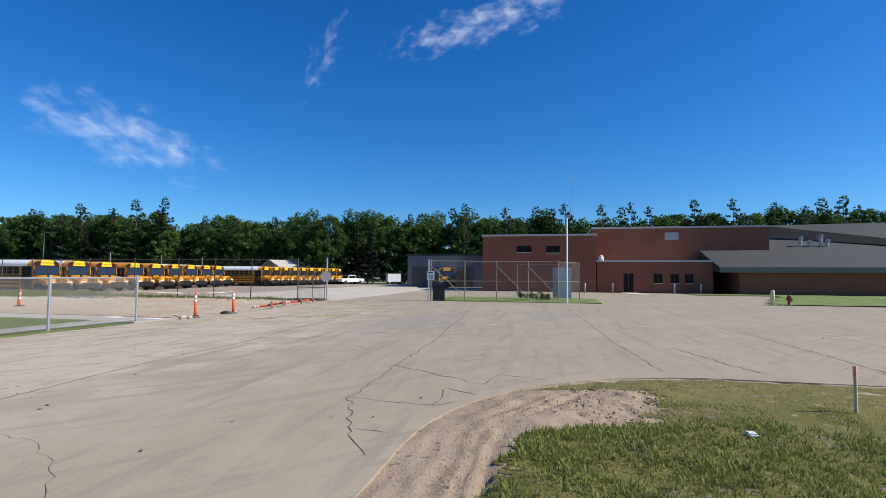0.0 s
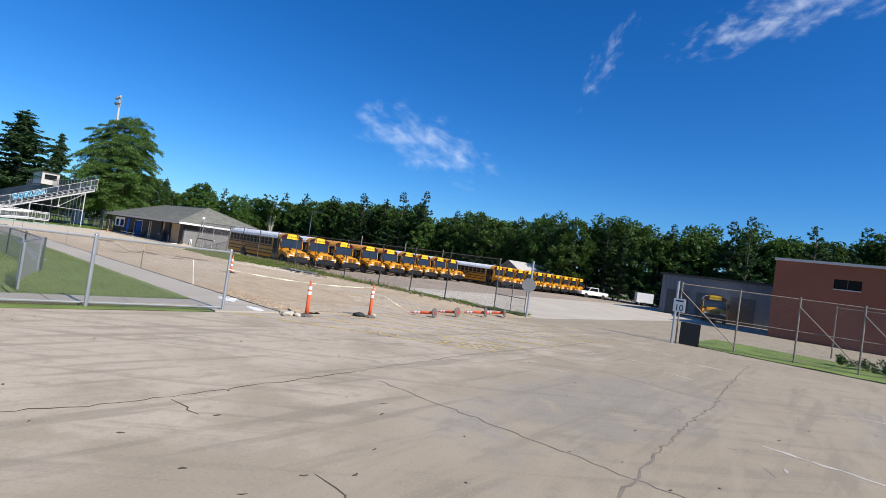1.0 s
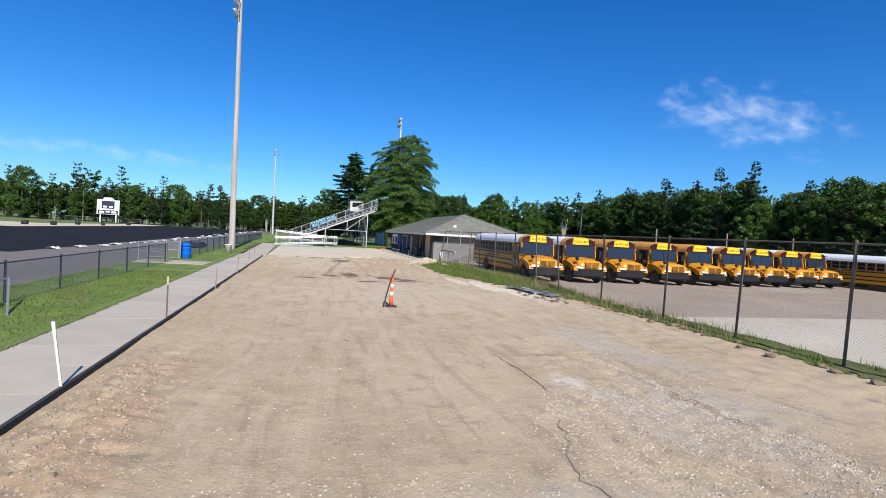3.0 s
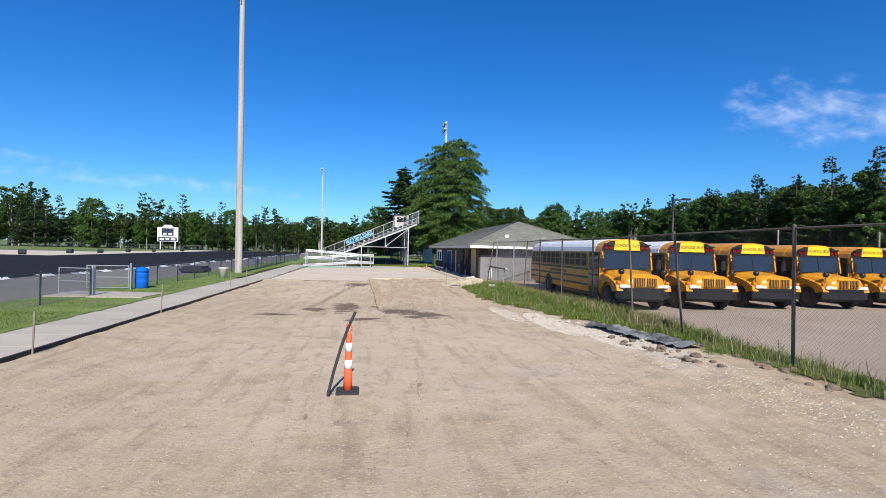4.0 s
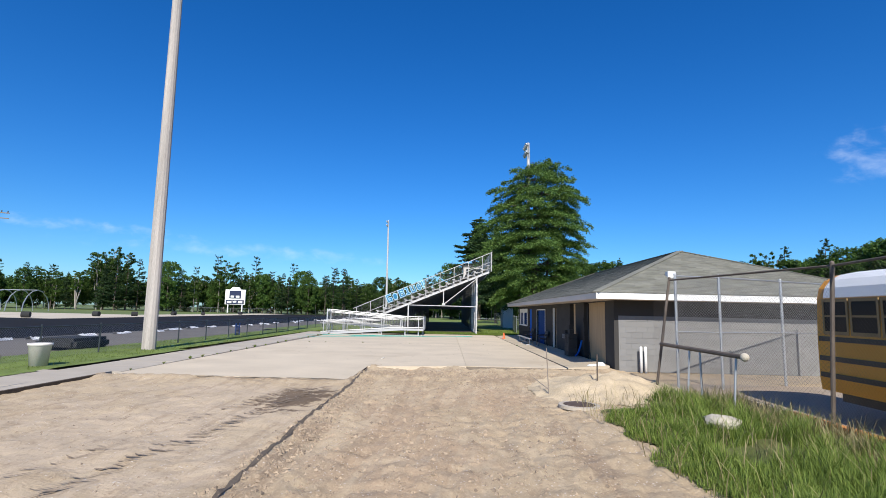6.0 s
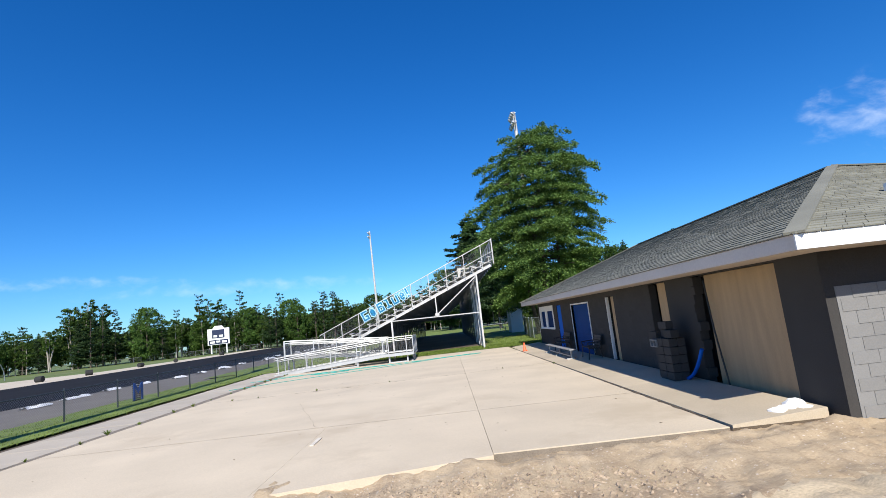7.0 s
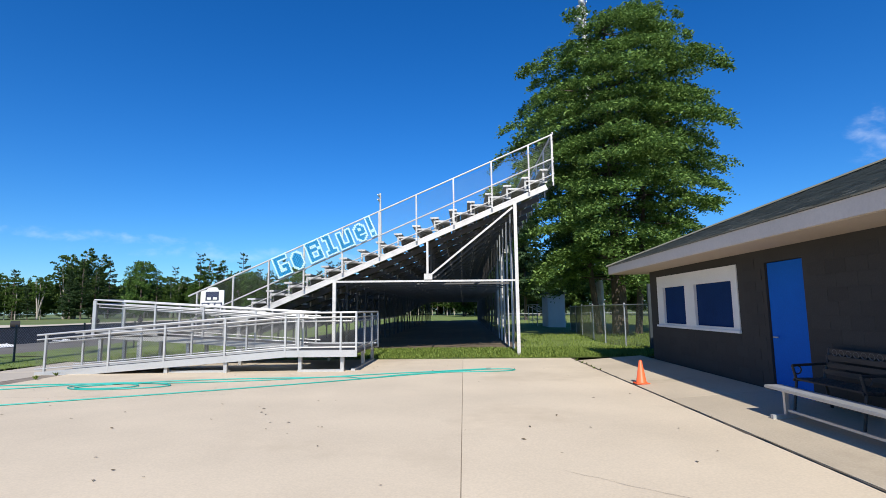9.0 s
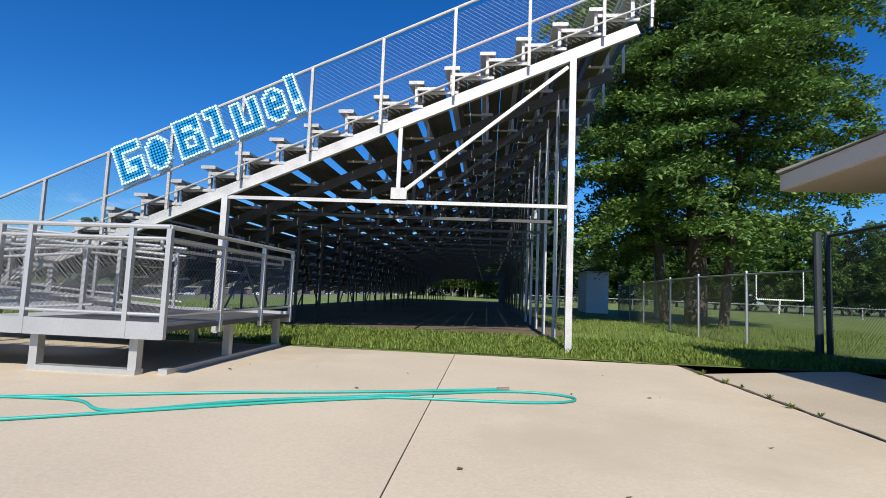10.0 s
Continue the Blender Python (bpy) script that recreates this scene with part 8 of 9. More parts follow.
for k in range(320):
    s = 0.105 + 0.885 * (k + rnd2.random()) / 320
    a = k * 2.39996 + rnd2.uniform(-.4, .4)
    s += 0.010 * math.sin(s * 58 + 2.2 * math.sin(a))                    # boughs gather in uneven tiers
    ln = crown_radius(s) * rnd2.choice((0.58, 0.76, 0.88, 0.98, 1.06)) * rnd2.uniform(0.92, 1.04) * (1 - 0.11 * math.cos(a))
    boughs.append((1.4 * s * s + 0.1 * math.cos(a), 0.1 * math.sin(a), 0.9 + 19.3 * s + 0.06 * ln, a, ln, rnd2.uniform(0.16, 0.40), rnd2.uniform(0.30, 0.58)))
for k in range(26):                                  # two tips, one a little lower
    boughs.append((1.4 if k % 2 else 0.1, 0, 18.7 + (0.07 if k % 2 else 0.03) * k, rnd2.uniform(0, math.tau), rnd2.uniform(0.4, 1.2) * (1.2 - k / 30), 0.6, 0.25))
bm = bmesh.new()
rod(bm, (0, 0, -0.2), (0.1, 0.05, 10.5), 0.46, 12, 0.28, False)
rod(bm, (0.1, 0.05, 10.5), (1.4, -0.1, 19.4), 0.28, 8, 0.03, False)
for b in boughs[::2]:
    f = b[4] * 0.62
    rod(bm, (0, 0, b[2] - 0.05 * b[4]), (f * math.cos(b[3]), f * math.sin(b[3]), b[2] + b[4] * (b[5] * 0.62 - b[6] * 0.38) - 0.05), 0.03 + 0.008 * b[4], 5, 0.012, False)
for dx, dy in ((-1.1, 0.3), (0.9, -0.4)):
    rod(bm, (dx, dy, -0.2), (dx * 1.8, dy * 1.8, 9.0), 0.22, 8, 0.10, False)
part("trunk", bm, BARK, big, "", True)
rs_big = np.random.RandomState(52)
quad_mesh("crown", leaf_quads(rs_big, bough_points(rs_big, boughs, 42, 0.30, 0.32, 0.12), 0.108, 0.75, 0.35), HEMLOCK, big)
big.matrix_basis = Matrix.Translation((39.2, 112.5, 0))
pine = scaled_copy(KINDS[6], 37.4, 190, 1.66)
pine.scale = (3.2, 3.2, 1.64)
scaled_copy(KINDS[6], 38.5, 152, 1.15)
for x, y, s in ((66, 118, 0.42), (30, 200, 1.1)):
    scaled_copy(KINDS[1 if s < 0.9 else 0], x, y, s)

for x, y, s, kind in ((-127, 282, 1.9, 4), (-131, 286, 1.6, 4), (-123, 286, 1.75, 4), (-75, 280, 1.6, 5), (-73, 284, 1.55, 4), (-58, 281, 1.6, 5), (-40, 278, 1.4, 5), (-15, 270, 1.15, 2)):
    scaled_copy(KINDS[kind], x, y, s)

# ---- light poles ----
def light_pole(x, y, h, r, material, label, lamps=8):
    p = thing("light_pole", label, "light pole", "stadium light poles")
    part("shaft", rod(bmesh.new(), (0, 0, -0.3), (-0.25, 0, h), r, 14, r * 0.62), material, p)
    bm = bmesh.new()
    for z in (h - 0.5, h - 1.5):
        rod(bm, (-0.25, -1.1, z), (-0.25, 1.1, z), 0.05, 6)
    arm = part("crossarm", bm, GALV, p)
    for k in range(lamps):
        z = h - 0.5 - (k % 2) * 1.0
        yy = -1.0 + (k // 2) * 2.0 / max(1, lamps // 2 - 1)
        bm = bmesh.new()
        lathe(bm, [(0.08, 0.0), (0.26, 0.25), (0.28, 0.34)], 0, 0, 12)
        bmesh.ops.transform(bm, matrix=Matrix.Translation((-0.4, yy, z + 0.1)) @ pose(0, 0, 0, 0, -130, 0), verts=bm.verts)
        part("lamp_head", bm, ALU, arm, "", True)
    p.matrix_basis = Matrix.Translation((x, y, 0))
    return p


light_pole(15.85, 76.3, 24.6, 0.30, POLEWOOD, "tall weathered grey wooden stadium light pole")
light_pole(13.3, 185, 25.8, 0.3, STEEL, "tall pale steel stadium light pole")
light_pole(39.75, 118.62, 24.6, 0.3, STEEL, "tall stadium light pole rising behind the tree")
light_pole(-120, 170, 24, 0.35, BARK, "distant dark utility pole", 2)

# scoreboard
sb = thing("scoreboard", "white and navy scoreboard on two posts", "scoreboard")
NAVY = mat("navy_panel", (0.012, 0.02, 0.06), 0.6)
part("panel", bx(bmesh.new(), -52.2, -44.8, 238.0, 238.4, 3.0, 8.4), WHITE, sb)
part("crest", prism(bmesh.new(), [(-50.5, 8.4), (-46.5, 8.4), (-47.3, 9.3), (-49.7, 9.3)], "y", 238.0, 238.4), WHITE, sb)
part("display", bx(bmesh.new(), -50.6, -46.4, 237.9, 238.0, 5.2, 8.0), NAVY, sb)
part("display", bx(bmesh.new(), -51.8, -45.2, 237.9, 238.0, 3.2, 4.6), NAVY, sb)
for x0, x1, z0, z1 in ((-51.3, -49.7, 3.5, 4.2), (-49.2, -47.9, 3.7, 4.3), (-47.3, -45.7, 3.5, 4.2), (-50.1, -48.9, 5.5, 6.2), (-48.2, -46.9, 5.5, 6.2)):
    part("sign_bar", bx(bmesh.new(), x0, x1, 237.86, 237.9, z0, z1), WHITE, sb)
for x in (-51.2, -46.0):
    part("post", bx(bmesh.new(), x, x + 0.35, 238.05, 238.35, 0, 3.0), WHITE, sb)

# ---- things by the entrance ----
REDRING = mat("red_plastic", (0.50, 0.04, 0.02), 0.5, 0.1, 3, 40)
DUSTYRUBBER = mat("dusty_rubber", (0.13, 0.12, 0.105), 0.9, 0.3, 8, 50)

def delineator(label, m, bands=2):
    """An orange channelizer post with a grab top, white bands and an eight-sided rubber base."""
    d = thing("delineator_post", label, "traffic post", "orange delineators")
    part("base", lathe(bmesh.new(), [(0.21, 0.0), (0.22, 0.03), (0.20, 0.055), (0.09, 0.085)], 0, 0, 8), DUSTYRUBBER, d, "dusty rubber base")
    tube = part("tube", lathe(bmesh.new(), [(0.062, 0.08), (0.058, 0.5), (0.052, 0.98), (0.05, 1.0)], 0, 0, 16), ORANGE, d, "orange plastic tube", True)
    part("grip", lathe(bmesh.new(), [(0.03, 1.0), (0.022, 1.03), (0.024, 1.07), (0.036, 1.10), (0.03, 1.14), (0.012, 1.15)], 0, 0, 12), ORANGE, tube, "", True)
    for z in (0.70, 0.86)[:bands]:
        part("band", lathe(bmesh.new(), [(0.0595, z), (0.058, z + 0.10)], 0, 0, 16), REFLECT, tube, "white reflective band")
    part("underside_ring", lathe(bmesh.new(), [(0.085, -0.014), (0.05, -0.018), (0.045, -0.002)], 0, 0, 16), REDRING, d, "red plastic hub")
    d.matrix_basis = m
    return d


delineator("upright orange delineator post on a black rubber base", Matrix.Translation((20.05, 23.8, 0.0)))
delineator("upright orange delineator post beside a sandbag", Matrix.Translation((22.70, 23.8, 0.0)))
for x, y, a in ((26.4, 23.95, 104), (28.4, 24.35, 92), (30.8, 24.5, 108), (32.6, 24.6, 110)):
    delineator("orange delineator post lying on its side", Matrix.Translation((x, y, 0.20)) @ pose(0, 0, 0, 0, 0, a) @ pose(0, 0, 0, 0, 98, 0))


def rock(name, label, x, y, s, material, seed, z=0.0, flatness=0.6, category="rock", group=""):
    rnd = random.Random(seed)
    bm = bmesh.new()
    bmesh.ops.create_icosphere(bm, subdivisions=2, radius=1.0)
    for v in bm.verts:
        v.co *= 1 + 0.35 * noise.noise(v.co * 1.3 + Vector((seed * 3.1, 0, 0)))
        v.co.z *= flatness
    bmesh.ops.transform(bm, matrix=Matrix.Translation((x, y, z + s * flatness * 0.7)) @ pose(0, 0, 0, rnd.uniform(-10, 10), rnd.uniform(-10, 10), rnd.uniform(0, 360)) @ Matrix.Scale(s, 4), verts=bm.verts)
    return tagged(new(name, mesh_of(bm, name, material)), label, category, group)


PALEROCK = mat("pale_limestone", (0.44, 0.395, 0.32), 0.9, 0.15, 4, 30, bump=0.4)
for k, (x, y, s) in enumerate(((19.35, 23.88, 0.15), (19.6, 23.98, 0.13), (19.72, 23.8, 0.11), (22.98, 23.95, 0.13))):
    rock("rock", "pale broken limestone rock on the asphalt", x, y, s, PALEROCK, k, group="entrance rocks")
rock("sandbag", "black sandbag slumped beside the post", 22.38, 24.02, 0.2, RUBBER, 9, 0, 0.45, "sandbag")

# caution tape strung from the fence to the posts
tape = thing("caution_tape", "white and dark caution tape strung between posts", "tape")
TAPE = mat("printed_tape", (0.62, 0.58, 0.42), 0.6, 0.3, 6, 30, patch=(0.04, 0.04, 0.04), patch_scale=9, patch_cut=0.58)
runs = [((17.66, 24.5, 1.22), (20.05, 23.8, 1.06)), ((20.05, 23.8, 1.06), (22.70, 23.8, 1.06)), ((22.70, 23.8, 1.06), (25.5, 24.6, 0.12))]
for a, b in runs:
    a, b = Vector(a), Vector(b)
    vs, fs = [], []
    for k in range(25):
        s = k / 24
        p = a.lerp(b, s) - Vector((0, 0, 0.03 * math.sin(math.pi * s)))
        tw = 0.5 + 0.9 * math.sin(9 * s)
        w = Vector((0, math.sin(tw), math.cos(tw))) * 0.018
        vs += [p + w, p - w]
        if k:
            fs.append((2 * k - 2, 2 * k - 1, 2 * k + 1, 2 * k))
    raw("ribbon", vs, fs, TAPE, tape)

# tall cone in the dirt lane with a black hose thrown over it
cone = thing("grabber_cone", "tall orange grabber cone with two white bands", "traffic cone")
cx, cy, cz = 26.1, 41.0, lane_h(26.1, 41.0)
part("base", bx(bmesh.new(), cx - 0.2, cx + 0.2, cy - 0.2, cy + 0.2, cz - 0.02, cz + 0.05, 0.015), RUBBER, cone)
body = part("body", lathe(bmesh.new(), [(0.082, cz + 0.04), (0.07, cz + 0.3), (0.048, cz + 1.02), (0.035, cz + 1.07)], cx, cy, 20), ORANGE, cone, "", True)
for z in (0.42, 0.72):
    r0, r1 = 0.07 - (z - 0.3) * 0.0306, 0.07 - (z - 0.15) * 0.0306
    part("band", lathe(bmesh.new(), [(r0 + 0.003, cz + z), (r1 + 0.003, cz + z + 0.15)], cx, cy, 20), REFLECT, body, "white reflective band", True)
grip = bmesh.new()
ring = [Vector((cx + 0.045 * math.cos(a), cy, cz + 1.13 + 0.08 * math.sin(a))) for a in [math.tau * k / 10 for k in range(11)]]
for a, b in zip(ring, ring[1:]):
    rod(grip, a, b, 0.013, 6)
part("grip", grip, ORANGE, body, "", True)
bm = bmesh.new()
pts = [Vector((cx - 0.32, cy - 0.28, cz + 0.03)), Vector((cx - 0.24, cy - 0.18, cz + 0.4)), Vector((cx - 0.13, cy - 0.09, cz + 0.8)), Vector((cx - 0.02, cy - 0.02, cz + 1.13)), Vector((cx + 0.10, cy + 0.06, cz + 1.4))]
for a, b in zip(pts, pts[1:]):
    rod(bm, a, b, 0.026, 8)
tagged(new("rubber_hose", mesh_of(bm, "rubber_hose", RUBBER)), "short black rubber hose leaning on the cone", "hose")

# survey stakes
LATH = mat("pale_lath", (0.62, 0.56, 0.46), 0.8, 0.15, 3, 30)


def stake(x, y, h, lean, tip=None, material=None, label="thin wooden survey stake in the ground"):
    s = thing("survey_stake", label, "stake", "survey stakes")
    top = (x + lean, y, h)
    part("lath", bar(bmesh.new(), (x, y, -0.1), top, 0.035, 0.02), material or LATH, s)
    if tip:
        part("tip", bar(bmesh.new(), (x + lean * 0.82, y, h * 0.82), (x + lean * 1.01, y, h + 0.01), 0.042, 0.03), tip, s)
    return s


stake(19.46, 30.75, 1.0, -0.15, WHITE)
for y, h in ((43.7, 0.85), (50.4, 0.95), (61.3, 0.9), (65, 0.8)):
    stake(19.52 if y < 60 else 19.0, y, h, 0.02, None, BROWNPOST)
stake(19.46, 36.6, 1.12, 0.0, mat("faded_yellow_tip", (0.5, 0.42, 0.2), 0.8), RUSTPOST, "dark wooden survey stake with a faded tip")
stake(0, 0, 0.72, 0.0, mat("faded_pink_tip", (0.85, 0.36, 0.30), 0.7), mat("tan_lath", (0.62, 0.48, 0.30), 0.85, 0.2, 3, 30), "wooden survey stake with pink tip on grass").matrix_basis = Matrix.Translation((8.82, 4.83, 0)) @ pose(0, 0, 0, 0, 0, 40)
bm = bmesh.new()
bx(bm, 7.40, 7.55, 6.5, 6.62, 0.08, 0.13, 0.02)
tagged(new("litter", mesh_of(bm, "litter", WHITE)), "crumpled white litter on the grass", "litter")

# thin pole with a small lamp, by the compound
lp = thing("lamp_pole", "thin pale pole with a small lamp head", "lamp pole")
part("shaft", rod(bmesh.new(), (0, 0, -0.1), (0, 0, 6.1), 0.055, 10), WHITE, lp)
part("lamp_head", bx(bmesh.new(), -0.1, 0.12, -0.16, 0.16, 6.05, 6.2, 0.02), GALV, lp)
part("antenna", rod(bmesh.new(), (0.02, -0.25, 6.1), (0.02, -0.4, 8.9), 0.018, 6), GALV, lp)
lp.matrix_basis = Matrix.Translation((37.6, 7.8, 0))
# dark panel on the compound gate, stored panels and plants inside
part("gate_panel", bx(bmesh.new(), 37.15, 37.21, 16.5, 17.4, 0.02, 1.1, 0.02), BUSBLACK, gate2, "dark rubber panel hung on the gate")
sheetp = thing("sheet_stack", "pale sheet metal panels leaning in the compound", "panels")
for k in range(4):
    part("sheet", bx(bmesh.new(), 43.8 + 0.12 * k, 43.83 + 0.12 * k, 7.3 + 0.1 * k, 8.5 + 0.1 * k, 0.1, 2.6), GALV, sheetp)
for k, (x, y, s) in enumerate(((42, 11.0, 0.45), (42.5, 10.1, 0.5), (42.3, 9.3, 0.4))):
    t = thing("shrub", "small dark green shrub in the compound", "shrub")
    rs = random.Random(k)
    sp = [(rs.uniform(-s, s), rs.uniform(-s, s), rs.uniform(0.1, s), s * 0.4) for _ in range(9)]
    vs, fs = leaf_cloud(rs, sp, 500, 0.07)
    raw("foliage", vs, fs, LEAF, t)
    t.matrix_basis = Matrix.Translation((x, y, 0.05))

# bollards and hydrant before the school
def bollard(x, y, h, r, material, label):
    b = thing("bollard", label, "bollard", "bollards")
    part("post", lathe(bmesh.new(), [(r, -0.05), (r, h - r * 0.6), (r * 0.7, h - 0.1 * r), (0.02, h)], x, y, 12), material, b, "", True)
    return b


bollard(39.4, -5.8, 1.05, 0.13, mat("pale_post_paint", (0.62, 0.55, 0.38), 0.7), "pale yellow concrete bollard by the lawn")
for y in (5.2, 2.2, -4.3, -7.0):
    bollard(61.0, y, 1.1, 0.09, GALV, "steel bollard before the school")
hy = thing("fire_hydrant", "small dark red fire hydrant on the lawn edge", "hydrant")
HYD = mat("hydrant_red", (0.16, 0.03, 0.02), 0.6)
part("barrel", lathe(bmesh.new(), [(0.17, 0), (0.17, 0.05), (0.11, 0.06), (0.11, 0.5), (0.15, 0.52), (0.15, 0.57), (0.12, 0.66), (0.04, 0.74)], 39.75, -6.95, 14), HYD, hy, "", True)
for dy in (-1, 1):
    part("outlet", rod(bmesh.new(), (39.75, -6.95 + 0.08 * dy, 0.42), (39.75, -6.95 + 0.2 * dy, 0.42), 0.06, 10), HYD, hy)
part("outlet", rod(bmesh.new(), (39.68, -6.95, 0.36), (39.53, -6.95, 0.36), 0.075, 10), HYD, hy)

# white pickup and a small trailer far across the lot
tr = thing("pickup_truck", "white pickup truck parked far across the lot", "truck")
part("body", prism(bmesh.new(), [(-2.7, 0.5), (2.7, 0.5), (2.7, 1.05), (1.4, 1.15), (0.9, 1.75), (-0.6, 1.8), (-0.75, 1.15), (-2.7, 1.1)], "x", -0.95, 0.95), WHITE, tr)
part("window", prism(bmesh.new(), [(1.25, 1.18), (0.85, 1.68), (-0.55, 1.72), (-0.6, 1.18)], "x", -0.96, -0.951), GLASS, tr)
part("windshield", prism(bmesh.new(), [(1.42, 1.17), (1.44, 1.17), (0.94, 1.74), (0.92, 1.74)], "x", -0.85, 0.85), GLASS, tr)
for y in (-1.7, 1.75):
    for x in (-0.97, 0.75):
        part("wheel", lathe(bmesh.new(), [(0.2, x), (0.38, x + 0.02), (0.38, x + 0.2), (0.2, x + 0.22)], y, 0.38, 14, "x"), TYRE, tr)
tr.matrix_basis = Matrix.Translation((94, 47.5, 0)) @ pose(0, 0, 0, 0, 0, 60)
tl = thing("box_trailer", "small white box trailer by the woods", "trailer")
part("box", bx(bmesh.new(), -1, 1, -1.3, 1.3, 0.5, 2.1, 0.04), WHITE, tl)
for x in (-1.1, 0.95):
    part("wheel", lathe(bmesh.new(), [(0.1, x), (0.3, x + 0.02), (0.3, x + 0.13), (0.1, x + 0.15)], 0, 0.3, 14, "x"), TYRE, tl)
tl.matrix_basis = Matrix.Translation((96.5, 39.5, 0)) @ pose(0, 0, 0, 0, 0, 30)
# utility posts behind the buses
for x, y in ((66, 66), (75, 66), (58, 67)):
    bollard(x, y, 4.6, 0.07, BROWNPOST, "thin dark utility post behind the buses")

lamp = thing("street_lamp", "dark street lamp with one short arm behind the buses", "lamp post")
part("pole", rod(bmesh.new(), (0, 0, 0), (0, 0, 6.75), 0.1, 10, 0.08), BUSBLACK, lamp, "", True)
part("arm", rod(bmesh.new(), (0, 0, 6.7), (1.05, 0, 6.78), 0.05, 8), BUSBLACK, lamp, "", True)
part("lamp_head", bx(bmesh.new(), 0.75, 1.45, -0.15, 0.15, 6.72, 6.88, 0.04), BUSBLACK, lamp, "flat dark lamp head")
lamp.matrix_basis = Matrix.Translation((50.05, 68.5, 0))

up = thing("utility_pole", "tall wooden power pole with two crossarms beyond the track", "utility pole")
part("pole", rod(bmesh.new(), (0, 0, 0), (0, 0, 35), 0.42, 10, 0.26), BROWNPOST, up, "", True)
for z in (31.6, 29.8):
    part("crossarm", bar(bmesh.new(), (-3.4, -2.0, z), (3.4, 2.0, z), 0.3, 0.3), BROWNPOST, up)
for k in (-3, -1.6, 1.6, 3):
    part("insulator", rod(bmesh.new(), (k, k * 0.59, 31.7), (k, k * 0.59, 32.4), 0.16, 8), RIM, up)
up.matrix_basis = Matrix.Translation((-122, 217, 0))

# ---- along the track ----
drum = thing("trash_barrel", "royal blue plastic trash barrel on grass", "trash can")
part("barrel", lathe(bmesh.new(), [(0.27, 0.0), (0.3, 0.05), (0.3, 0.28), (0.315, 0.32), (0.3, 0.36), (0.3, 0.62), (0.315, 0.66), (0.3, 0.7), (0.29, 0.84)], 0, 0, 22), BLUEPAINT, drum, "", True)
part("lid", lathe(bmesh.new(), [(0.315, 0.83), (0.32, 0.9), (0.25, 1.02), (0.1, 1.08), (0.02, 1.09)], 0, 0, 22), BLUEPAINT, drum, "blue domed lid", True)
drum.matrix_basis = Matrix.Translation((15.15, 59.6, 0.03))
TUBWHITE = mat("scuffed_white_plastic", (0.66, 0.62, 0.57), 0.5, 0.12, 2, 30, bump=0.05)
tub = thing("trash_tub", "white plastic tub beside the light pole", "trash can")
part("tub", lathe(bmesh.new(), [(0.24, 0), (0.30, 0.62), (0.33, 0.64), (0.33, 0.7), (0.28, 0.69), (0.24, 0.3)], 0, 0, 20), TUBWHITE, tub, "", True)
tub.matrix_basis = Matrix.Translation((16.5, 69.3, 0.03))
tg = thing("track_gate", "open galvanised gate at a gap in the track fence", "gate")
for y in (55.32, 55.5, 58.85):
    part("gate_post", rod(bmesh.new(), (14.95, y, -0.1), (14.95, y, 1.32), 0.045, 8), GALV, tg)
for a, b in (((14.88, 58.78), (13.1, 58.6)), ((14.88, 55.56), (13.3, 56.0))):
    bm = bmesh.new()
    for z in (0.12, 0.62, 1.18):
        rod(bm, (*a, z), (*b, z), 0.024, 6)
    for p in (a, b):
        rod(bm, (*p, 0.1), (*p, 1.2), 0.026, 8)
    part("gate_frame", bm, GALV, tg)
    vs, fs = links((*a, 0.12), Vector((b[0] - a[0], b[1] - a[1], 0)), math.dist(a, b), 1.05, 0.08, 0.002)
    raw("mesh_panel", vs, fs, WIRE, tg)
flat("pavement_gate_slab", [(13.3, 54.9), (17.15, 54.7), (17.3, 56.9), (13.3, 57.4)], -0.1, 0.068, WALKCONC, "short pale concrete path from the walkway to the track gate", "pavement")
fr = thing("steel_frame", "small galvanised steel frame leaning at the fence", "frame")
for (fx, fy), ty_ in zip(((15.42, 36.3), (15.6, 36.62), (15.9, 36.75)), (36.85, 37.7, 38.7)):
    part("leg", bar(bmesh.new(), (fx, fy, 0.02), (15.0, ty_, 0.74), 0.05, 0.03), GALV, fr)
part("rail", bar(bmesh.new(), (15.0, 36.75, 0.75), (15.0, 38.85, 0.72), 0.05, 0.05), GALV, fr)
cov = thing("covered_stack", "dark tarpaulin over a low stack beside the track", "stack")
part("cover", bx(bmesh.new(), 11.6, 13.4, 75.0, 77.4, -0.03, 0.5, 0.15), TYRE, cov)
# letter board on the fence
mb = thing("letter_board", "dark striped board with a blue block letter", "board")
for k in range(9):
    part("slat", bx(bmesh.new(), 14.99, 15.01, 87.55, 88.35, 0.12 + 0.09 * k, 0.18 + 0.09 * k), BUSBLACK, mb)
MBLUE = mat("board_blue", (0.03, 0.12, 0.45), 0.6)
for pts in ([(87.58, 0.15), (87.72, 0.15), (87.72, 0.92), (87.58, 0.92)], [(88.18, 0.15), (88.32, 0.15), (88.32, 0.92), (88.18, 0.92)], [(87.72, 0.92), (87.72, 0.72), (87.95, 0.42), (87.95, 0.62)], [(88.18, 0.92), (88.18, 0.72), (87.95, 0.42), (87.95, 0.62)]):
    part("stroke", prism(bmesh.new(), pts, "x", 15.012, 15.022), MBLUE, mb)
# scraps of pale sheeting along the blacktop, black rollers on the sand
rs = random.Random(15)
SCRAP = mat("silver_sheeting", (0.70, 0.70, 0.70), 0.5, 0.15, 2, 20)
